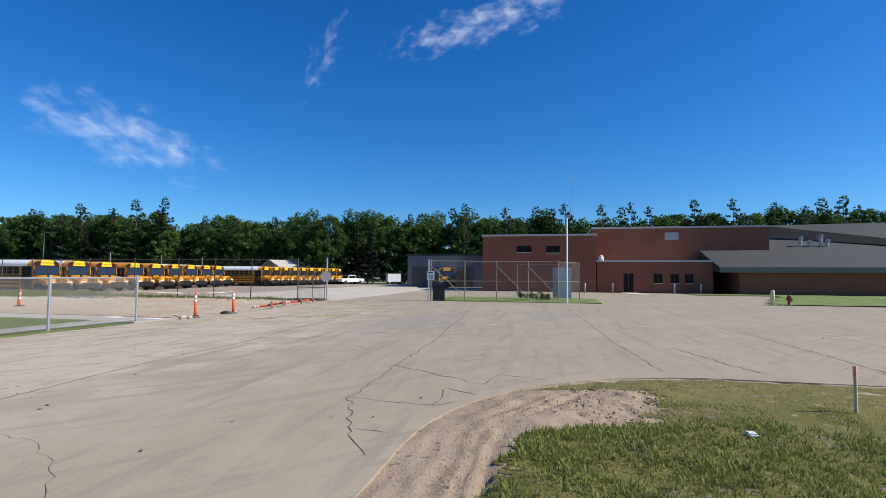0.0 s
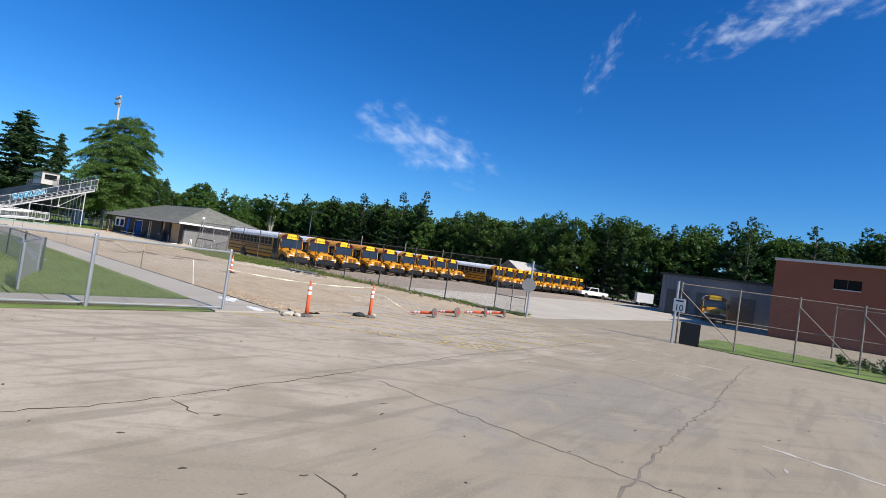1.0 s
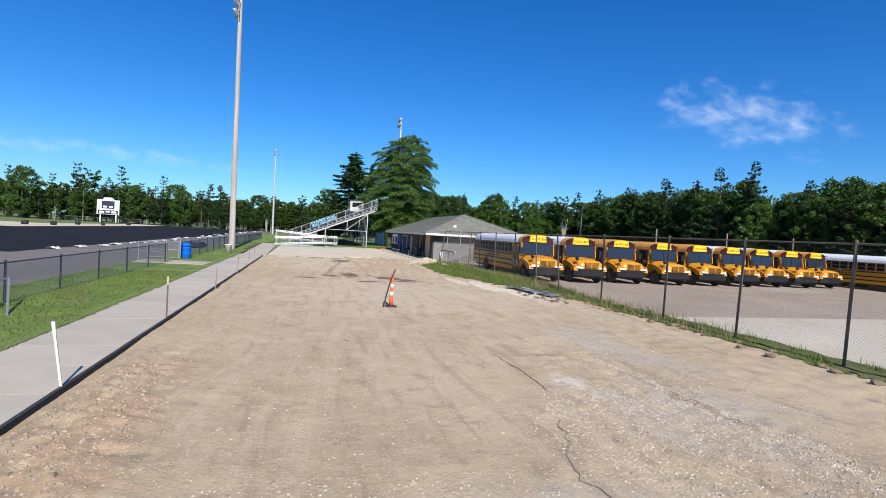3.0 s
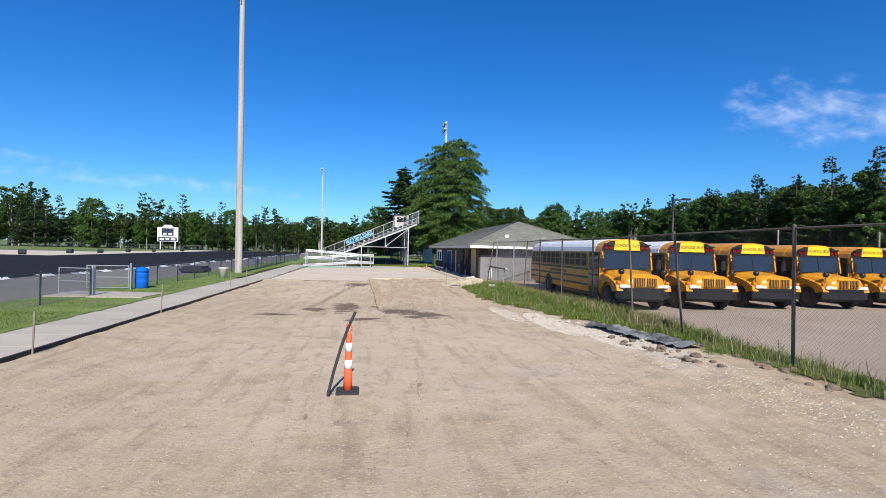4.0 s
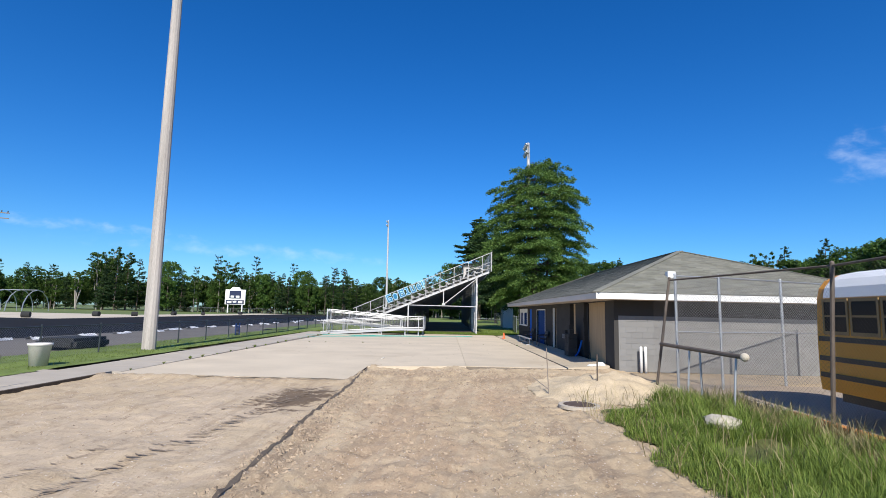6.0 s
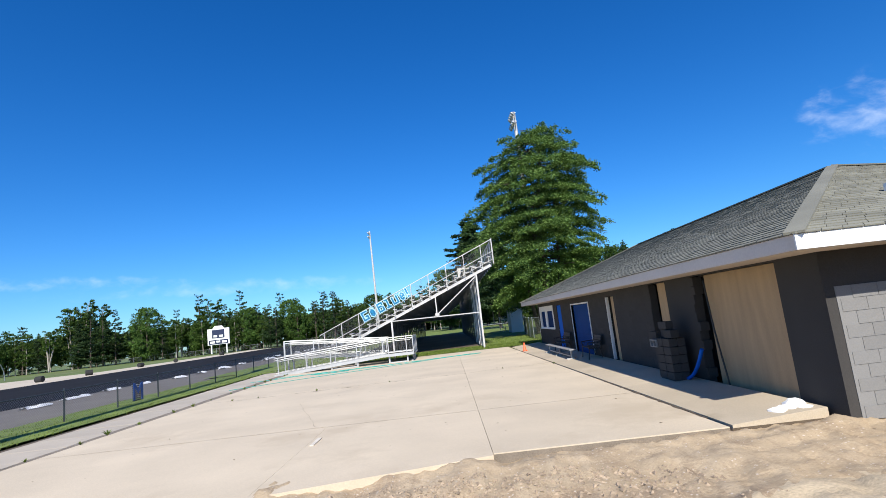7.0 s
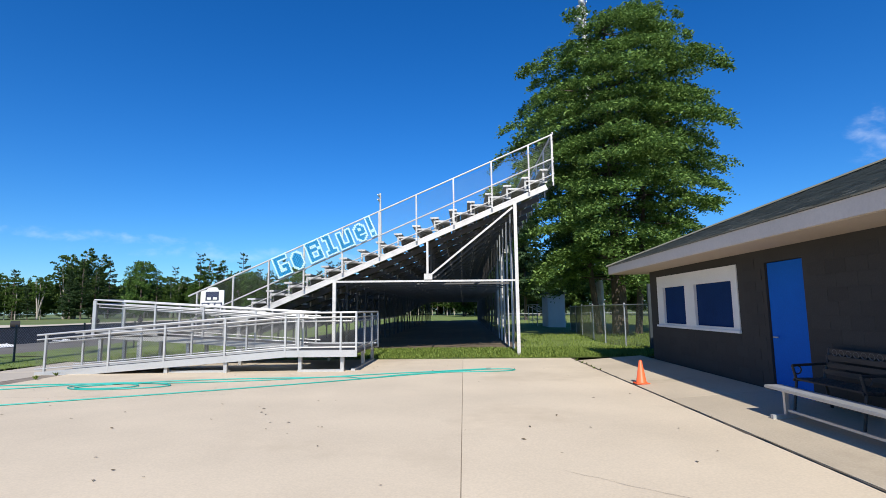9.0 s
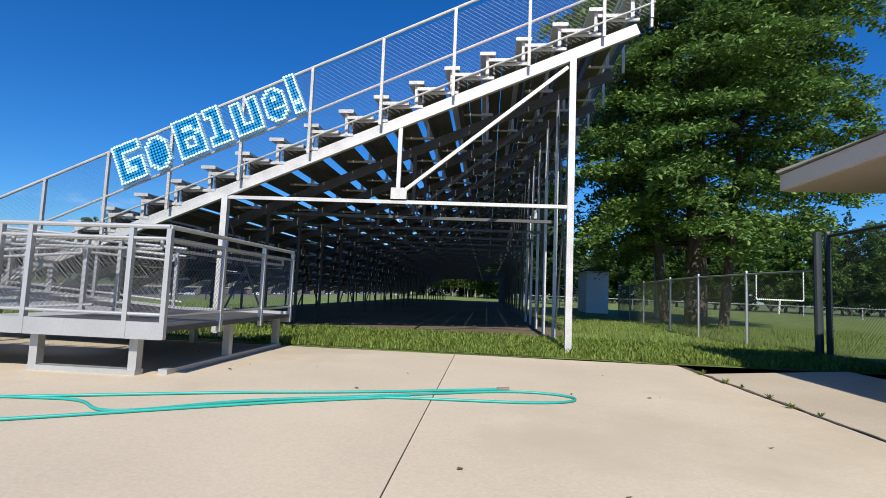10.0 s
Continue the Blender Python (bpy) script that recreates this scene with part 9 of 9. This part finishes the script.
for k in range(46):
    y = 64 + 3.6 * k + rs.uniform(-1, 1)
    x = 6.2 + rs.uniform(-0.9, 1.4)
    w, l = rs.uniform(0.3, 0.9), rs.uniform(0.6, 2.2)
    bm = bmesh.new()
    n = 5
    g = [[bm.verts.new((x + w * (i / n - .5) * rs.uniform(.8, 1.1), y + l * (j / n - .5), 0.0 + rs.uniform(0.0, 0.16) * (0 < i < n))) for i in range(n + 1)] for j in range(n + 1)]
    for j in range(n):
        for i in range(n):
            bm.faces.new((g[j][i], g[j][i + 1], g[j + 1][i + 1], g[j + 1][i]))
    tagged(new("sheeting_scrap", mesh_of(bm, "sheeting_scrap", SCRAP)), "crumpled pale sheeting scrap on fresh asphalt", "scrap", "sheeting scraps")
for k, (x, y) in enumerate(((-29.5, 138), (-28, 146), (-30, 163), (-27, 170), (-29, 196), (-28, 122))):
    r = thing("black_roll", "black rolled material lying on sand", "roll", "rolls by the track")
    part("roll", lathe(bmesh.new(), [(0.12, -0.5), (0.42, -0.48), (0.42, 0.48), (0.12, 0.5)], 0, 0.42, 16, "x"), TYRE, r)
    r.matrix_basis = Matrix.Translation((x, y, -0.04)) @ pose(0, 0, 0, 0, 0, 40 * k)
dug = thing("batting_cage", "pale hooped cage frame far across the field", "cage")
bm = bmesh.new()
for k in range(4):
    for j in range(8):
        a0, a1 = math.pi * j / 8, math.pi * (j + 1) / 8
        rod(bm, (-82 + 4 * k, 175 + 4 * math.cos(a0), 5 * math.sin(a0)), (-82 + 4 * k, 175 + 4 * math.cos(a1), 5 * math.sin(a1)), 0.12, 5)
rod(bm, (-82, 175, 5), (-70, 175, 5), 0.1, 5)
part("hoop_frame", bm, GALV, dug)
fence("field_fence", "low grey chain-link fence before the far woods", [(-140 + 8 * k, 262 - 0.05 * k) for k in range(19)], 1.6, 0.5, 0.01, 0.06, GALV, GALV)

# ---- dirt end before the pad ----
def mound_h(x, y):
    q = ((x - 33.9) / 1.7) ** 2 + ((y - 67.6) / 1.5) ** 2
    return lane_h(min(35.7, x), y) + 0.45 * math.exp(-q * 1.3) * (1 + 0.25 * noise.noise((x * 2, y * 2, 0))) + 0.03 * noise.noise((x * 6, y * 6, 1))


mnd = bumpy("sand_mound", 31.6, 35.72, 65.4, 70.2, 0.1, lambda x, y: mound_h(x, y) + 0.004 - 0.05 * max(0, ((x - 33.9) / 2.1) ** 2 + ((y - 67.6) / 2.2) ** 2 - 0.8), SAND, "", "")
mnd["kind"] = ""
del mnd["kind"]
tagged(mnd, "small heap of orange-tan excavated sand", "sand heap")
mh = thing("manhole_cover", "rusty round manhole cover in dirt", "manhole")
mz = lane_h(32.3, 65.1) + 0.02
part("cover", lathe(bmesh.new(), [(0.34, mz), (0.34, mz + 0.03), (0.3, mz + 0.04), (0.02, mz + 0.04)], 32.3, 65.1, 24), mat("rusty_iron", (0.09, 0.06, 0.045), 0.8, 0.3, 5, 40), mh)
part("collar", lathe(bmesh.new(), [(0.46, mz - 0.05), (0.46, mz + 0.02), (0.36, mz + 0.025), (0.36, mz - 0.05)], 32.3, 65.1, 24), WALKCONC, mh)
st = thing("rebar_stake", "rusty steel rod standing in the dirt", "rod")
part("rod", rod(bmesh.new(), (31.95, 66.8, -0.1), (31.9, 66.85, 1.1), 0.012, 6), BROWNPOST, st)
part("rod", rod(bmesh.new(), (31.95, 66.8, 0.05), (31.6, 67.1, 0.3), 0.012, 6), BROWNPOST, st)
stake(33.3, 67.1, 0.95, 0.0, None, BARK, "short dark wooden stake in the sand heap")
rock("concrete_chunk", "pale broken concrete chunk in the grass", 34.15, 62.5, 0.3, PALEROCK, 21, 0.12, 0.35, "concrete")
pr = thing("pipe_rail", "rusty pipe rail on thin legs with a frayed end", "rail")
part("pipe", rod(bmesh.new(), (35.14, 67.4, 1.25), (35.38, 64.0, 1.2), 0.05, 10), RUSTPOST, pr)
for s, dx in ((0.42, -0.1), (0.55, 0.0), (0.95, -0.12)):
    p = Vector((35.14, 67.4, 1.25)).lerp(Vector((35.38, 64.0, 1.2)), s)
    part("leg", rod(bmesh.new(), p, (p.x + dx, p.y - 0.05, 0.0), 0.025, 8), GALV, pr)
bm = bmesh.new()
bmesh.ops.create_icosphere(bm, subdivisions=2, radius=0.09, matrix=Matrix.Translation((35.39, 63.9, 1.2)))
part("pipe_end", bm, PALEROCK, pr)
for k in range(2):
    bollard(36.2 + 0.16 * k, 71.7, 0.92, 0.05, WHITE, "short white pipe post at the house wall")
for k, (x, y, c) in enumerate(((34.9, 72.7, WHITE), (35.1, 72.55, WHITE), (35.05, 72.75, BLUEPAINT), (34.7, 72.6, REDLENS))):
    rock("cement_sack", "slumped paper sack by the house corner", x, y, 0.17, c if k < 2 else WHITE, 30 + k, 0.03 + 0.07 * (k == 2), 0.5, "sack", "sacks")
# chunks of broken concrete and turned earth along the verge
rs = random.Random(33)
for k in range(34):
    y = 43.2 + rs.random() * 9.0
    x = verge_edge(y) - 0.35 + rs.uniform(-0.45, 0.35)
    rock("concrete_chunk", "pale broken concrete chunk at the grass edge", x, y, rs.uniform(0.04, 0.11), PALEROCK if k % 3 == 0 else CLOD, 40 + k, lane_h(x, y) - 0.02, 0.5, "concrete", "verge chunks")
EARTHCLOD = mat("turned_earth_clod", (0.21, 0.15, 0.10), 0.95, 0.35, 5, 30, bump=0.8, bump_dist=0.03)
for k in range(46):
    y = 26.5 + rs.random() * 17
    x = 34.85 + rs.uniform(-0.3, 0.3)
    rock("clod", "dark clod of turned earth at the grass edge", x, y, rs.uniform(0.06, 0.14), EARTHCLOD, 90 + k, lane_h(x, y) - 0.02, 0.5, "clod", "earth clods")
DAMPCLOD = mat("damp_dark_clod", (0.17, 0.125, 0.085), 0.95, 0.35, 5, 30, bump=0.8, bump_dist=0.03)
for k in range(34):
    y = 41.6 + rs.random() * 4.2
    x = 33.75 + 0.12 * (44 - y) + rs.uniform(-0.35, 0.35)
    rock("clod", "dark clod of turned earth beside the silt cloth", x, y, rs.uniform(0.05, 0.13), DAMPCLOD, 150 + k, lane_h(x, y) - 0.02, 0.5, "clod", "earth clods")
CLOTH = mat("grey_silt_cloth", (0.19, 0.195, 0.19), 0.85, 0.3, 2, 20, patch=(0.06, 0.06, 0.06), patch_scale=1.2, patch_cut=0.5)
bumpy_cloth = bumpy("silt_cloth", 33.4, 34.9, 43.6, 47.6, 0.06, lambda x, y: verge_h(x, y) + 0.10 + 0.10 * noise.noise((x * 2.3, y * 2.3, 0)) + 0.05 * noise.noise((x * 6, y * 6, 3)), CLOTH, "", "", lambda x, y: abs(x - 34.2 + 0.22 * (y - 45.6)) < 0.36 + 0.2 * noise.noise((y * 2, x, 0)))
del bumpy_cloth["kind"]
tagged(bumpy_cloth, "crumpled grey silt-fence cloth lying on the verge", "cloth")
stones("rubble", [(32.75, 48.9, 0.5, 2.6, 5200), (33.5, 45.8, .6, 1.8, 3600), (31.95, 51.8, .35, 2.4, 1300), (33.6, 40, .8, 4, 900), (34.9, 78.2, .3, .7, 120)], 0.034, PALEROCK, "pale rubble and gravel spilled along the verge", 6, lambda x, y: lane_h(x, y) if y < 72 else 0.04)
kb = setting("kerb", bx(bmesh.new(), 36.16, 36.34, 48.5, 66.0, -0.1, 0.15, 0.02), mat("rusty_kerb", (0.46, 0.38, 0.27), 0.9, 0.2, 1, 30), "stained concrete kerb at the bus lot", "kerb")

paint = bmesh.new()
bx(paint, 36.15, 36.35, 50.5, 63.9, -0.02, 0.154, 0.02)
part("kerb_paint", paint, mat("worn_orange_kerb_paint", (0.50, 0.21, 0.06), 0.85, 0.3, 1.5, 24, patch=(0.40, 0.30, 0.19), patch_scale=1.2, patch_cut=0.6), kb, "worn orange paint")

# ---- on the pad ----
def traffic_cone(x, y, h):
    c = thing("traffic_cone", "bright orange traffic cone on the house walk", "traffic cone")
    part("base", bx(bmesh.new(), x - 0.14, x + 0.14, y - 0.14, y + 0.14, 0.046, 0.066, 0.01), ORANGE, c)
    part("body", lathe(bmesh.new(), [(0.115, 0.06), (0.10, 0.08), (0.03, h), (0.02, h + 0.01)], x, y, 20), ORANGE, c, "", True)
    return c


traffic_cone(33.62, 92.75, 0.5)
hose = thing("garden_hose", "long turquoise garden hose lying in loops", "hose")
HOSE = mat("turquoise_hose", (0.02, 0.33, 0.28), 0.45, 0.1, 3, 30, bump=0)


def tube_curve(name, pts, r, material, parent):
    """A smooth hose through points, as a swept mesh."""
    cu = bpy.data.curves.new(name, "CURVE")
    cu.dimensions, cu.bevel_depth, cu.bevel_resolution, cu.resolution_u = "3D", r, 2, 8
    sp = cu.splines.new("NURBS")
    sp.points.add(len(pts) - 1)
    for q, p in zip(sp.points, pts):
        q.co = (*p, 1)
    sp.use_endpoint_u, sp.order_u = True, 4
    tmp = bpy.data.objects.new(name, cu)
    me = bpy.data.meshes.new_from_object(tmp)
    bpy.data.objects.remove(tmp)
    me.materials.clear()
    me.materials.append(material)
    ob = new(name, me)
    ob.parent = parent
    return ob


hz = 0.044
tube_curve("hose_run", [(30.63, 95.58, hz), (30.2, 95.42, hz), (29.6, 95.15, hz), (29.0, 94.95, hz), (28.32, 94.75, hz), (27.6, 94.45, hz), (26.75, 94.1, hz), (25.2, 93.5, hz), (23.0, 93.2, hz), (21.2, 93.3, hz), (19.6, 93.0, hz)], 0.012, HOSE, hose)
tube_curve("hose_run", [(29.2, 94.78, hz), (29.9, 95.12, hz), (30.5, 95.45, hz), (31.0, 95.55, hz), (31.38, 95.4, hz), (31.3, 95.15, hz), (30.9, 95.0, hz), (30.2, 94.95, hz), (29.5, 94.9, hz), (28.8, 94.62, hz), (28.3, 94.3, hz), (27.98, 93.95, hz), (27.7, 93.85, hz), (27.5, 94.0, hz), (27.28, 94.2, hz), (26.6, 94.05, hz), (25.2, 94.0, hz), (23.4, 93.7, hz), (22.4, 93.2, hz), (21.6, 92.7, hz), (22.3, 92.4, hz + .01), (23.4, 92.8, hz), (22.6, 93.3, hz + .02), (21.4, 92.9, hz + .01), (22.0, 92.3, hz), (23.6, 92.5, hz + .01), (24.0, 93.1, hz), (22.4, 93.4, hz + .02), (21.1, 93.0, hz), (20.0, 92.2, hz), (18.6, 92.0, hz)], 0.012, HOSE, hose)
tube_curve("hose_run", [(29.8, 94.98, hz), (29.0, 94.6, hz), (28.2, 94.1, hz), (27.3, 93.5, hz), (25.6, 92.5, hz), (23.6, 91.5, hz), (22.2, 90.8, hz), (20.6, 90.0, hz), (18.9, 88.6, hz)], 0.012, HOSE, hose)
part("coupling", rod(bmesh.new(), (30.6, 95.57, hz), (30.72, 95.62, hz), 0.02, 8), BROWNPOST, hose)

# long aluminium team bench
tb = thing("team_bench", "long low aluminium bench by the house wall", "bench")
part("seat", bx(bmesh.new(), 34.19, 34.44, 84.5, 89.47, 0.46, 0.50, 0.008), ALU, tb)
for y in (84.93, 87.1, 89.25):
    part("leg", bar(bmesh.new(), (34.34, y, 0.10), (34.34, y, 0.46), 0.05, 0.05), ALU, tb)
    part("foot", bx(bmesh.new(), 34.14, 34.54, y - 0.03, y + 0.03, walk_z(34.14), walk_z(34.54) + 0.03), ALU, tb)
part("stretcher", bar(bmesh.new(), (34.34, 84.95, 0.2), (34.34, 89.2, 0.2), 0.03, 0.03), ALU, tb)

# cast-iron park benches against the wall
IRON = mat("black_cast_iron", (0.02, 0.02, 0.022), 0.45, 0.2, 4, 40, bump=0.05)
SLATW = mat("dark_bench_slats", (0.045, 0.035, 0.03), 0.6, 0.3, 2, 30, stretch=(2, 0.3, 2))


def park_bench(y0, label, angle=0.0):
    b = thing("park_bench", label, "bench", "park benches")
    for y in (0.0, 1.25):
        bm = bmesh.new()
        for a, c in (((0.0, 0), (0.06, 0.42)), ((0.52, 0), (0.44, 0.42)), ((0.44, 0.42), (0.56, 0.86)), ((0.02, 0.42), (0.46, 0.40)), ((0.02, 0.62), (0.50, 0.64)), ((0.06, 0.42), (0.02, 0.62))):
            rod(bm, (a[0], y, a[1]), (c[0], y, c[1]), 0.018, 8)
        for k in range(8):
            a0, a1 = math.tau * k / 8, math.tau * (k + 1) / 8
            rod(bm, (0.08 + 0.06 * math.cos(a0), y, 0.56 + 0.06 * math.sin(a0)), (0.08 + 0.06 * math.cos(a1), y, 0.56 + 0.06 * math.sin(a1)), 0.01, 6)
        part("side_frame", bm, IRON, b, "black scrolled iron side frame")
    for k in range(5):
        part("seat_slat", bx(bmesh.new(), 0.04 + 0.085 * k, 0.11 + 0.085 * k, -0.04, 1.29, 0.42, 0.445, 0.006), SLATW, b)
    for k in range(4):
        x, z = 0.455 + 0.028 * k, 0.50 + 0.095 * k
        part("back_slat", bx(bmesh.new(), x, x + 0.02, -0.04, 1.29, z, z + 0.07, 0.006), SLATW, b)
    bm = bmesh.new()
    for k in range(9):
        for j in range(6):
            a0, a1 = math.tau * j / 6, math.tau * (j + 1) / 6
            cy_ = 0.1 + 0.13 * k
            rod(bm, (0.545, cy_ + 0.05 * math.cos(a0), 0.80 + 0.045 * math.sin(a0)), (0.545, cy_ + 0.05 * math.cos(a1), 0.80 + 0.045 * math.sin(a1)), 0.008, 5)
    part("scroll_band", bm, mat("worn_iron_scroll", (0.12, 0.115, 0.11), 0.5), b)
    b.matrix_basis = Matrix.Translation((34.66, y0, 0.12)) @ pose(0, 0, 0, 0, 0, angle)
    return b


park_bench(88.35, "black cast-iron park bench with worn scrollwork")
park_bench(83.55, "black cast-iron park bench near the plywood doorway", -4)

# tufts in the joints of the pad
def tuft(x, y, s, seed):
    rs = random.Random(seed)
    t = thing("weed_tuft", "small green weed growing from a slab joint", "weed", "joint weeds")
    vs, fs = [], []
    for _ in range(26):
        a, h, l = rs.uniform(0, math.tau), rs.uniform(0.4, 1.0) * s, rs.uniform(0.2, 0.9) * s
        i = len(vs)
        w = 0.10 * s
        ca, sa = math.cos(a), math.sin(a)
        vs += [(-sa * w * .3, ca * w * .3, 0), (sa * w * .3, -ca * w * .3, 0), (ca * l * .6 + sa * w, sa * l * .6 - ca * w, h * .7), (ca * l, sa * l, h), (ca * l * .6 - sa * w, sa * l * .6 + ca * w, h * .7)]
        fs.append((i, i + 1, i + 2, i + 3, i + 4))
    raw("leaves", vs, fs, BLADE, t)
    t.matrix_basis = Matrix.Translation((x, y, 0.03))


rs = random.Random(8)
for k in range(20):
    y = 69 + 1.45 * k + rs.uniform(-.5, .5)
    tuft(19.74 + rs.uniform(-.05, .05), y, rs.uniform(0.06, 0.17), k)
for k in range(8):
    y = (95.2 + 0.42 * k if k < 6 else 84.6) + rs.uniform(-.2, .2)
    tuft(seam(y) + rs.uniform(-.05, .05), y, rs.uniform(0.04, 0.10), 50 + k)
for x, y, s in ((24.2, 84.2, .09), (27.0, 84.5, .06), (22.0, 84.0, .07), (21.0, 84.0, .08), (31.5, 84.9, .05)):
    tuft(x, y, s, int(x * 10))
# leaves and scraps on the slab
LEAFDRY = mat("dry_leaf", (0.12, 0.09, 0.05), 0.9)
vs, fs = [], []
for k in range(140):
    x, y, s = rs.uniform(20, 33.5), rs.uniform(73, 97.5), rs.uniform(0.012, 0.035)
    a = rs.uniform(0, 6.28)
    i = len(vs)
    for q, l in ((0, 1), (1.57, .5), (3.14, 1), (4.71, .5)):
        vs.append((x + s * l * math.cos(a + q), y + s * l * math.sin(a + q), 0.036 + 0.006 * (q % 2)))
    fs.append((i, i + 1, i + 2, i + 3))
raw("fallen_leaves", vs, fs, LEAFDRY, None, "scattered dry leaves and specks on the slab", "leaves", "stuff")
bm = bmesh.new()
bx(bm, 26.6, 26.68, 74.3, 74.95, 0.032, 0.05)
tagged(new("wood_scrap", mesh_of(bm, "wood_scrap", LATH)), "short scrap of lath on the slab", "scrap")
# debris specks on the lot
vs, fs = [], []
for k in range(420):
    x, y, s = rs.uniform(2, 34), rs.uniform(-2, 24), rs.uniform(0.01, 0.04)
    a = rs.uniform(0, 6.28)
    if in_island(x, y):
        continue
    i = len(vs)
    for q, l in ((0, 1), (1.57, .6), (3.14, 1), (4.71, .5)):
        vs.append((x + s * l * math.cos(a + q), y + s * l * math.sin(a + q), 0.006 + 0.008 * (q % 2)))
    fs.append((i, i + 1, i + 2, i + 3))
raw("lot_debris", vs, fs, LEAFDRY, None, "scattered dark debris specks on the lot", "debris", "stuff")

# ---- beyond the lawn fence ----
gp = thing("goal_post", "white football goal post far across the lawn", "goal post")
part("crossbar", rod(bmesh.new(), (60.5, 150, 1.6), (65.5, 150, 1.6), 0.08, 6), WHITE, gp)
for x in (60.5, 65.5):
    part("upright", rod(bmesh.new(), (x, 150, 1.6), (x, 150, 5.0), 0.06, 6), WHITE, gp)
part("stem", rod(bmesh.new(), (63, 150.3, 0), (63, 150.0, 1.6), 0.1, 6), WHITE, gp)
fence("field_rail", "pale rail fence along the far field", [(34 + 5 * k, 139) for k in range(9)], 1.0, 0.6, 0.008, 0.05, ALU, ALU)
sm = thing("small_bleacher", "small aluminium bleacher on the back lawn", "bleachers")
for k in range(5):
    part("seat_plank", bx(bmesh.new(), 36.5 + 0.6 * k, 36.8 + 0.6 * k, 128, 134, 1.9 - 0.35 * k, 1.95 - 0.35 * k), ALU, sm)
for y in (128, 131, 134):
    part("frame", bar(bmesh.new(), (36.5, y, 1.9), (39.2, y, 0.35), 0.06, 0.06), ALU, sm)
    part("leg", bar(bmesh.new(), (36.6, y, 0.0), (36.6, y, 1.9), 0.06, 0.06), ALU, sm)
    part("leg", bar(bmesh.new(), (39.1, y, 0.0), (39.1, y, 0.4), 0.06, 0.06), ALU, sm)
sh = thing("white_shed", "pale white shed glimpsed behind the tree", "shed")
part("wall", bx(bmesh.new(), 36.9, 38.3, 124, 127, 0, 2.75), WHITE, sh)
part("roof", prism(bmesh.new(), [(36.7, 2.75), (37.6, 3.1), (38.5, 2.75)], "y", 123.8, 127.2), DARKROOF, sh)
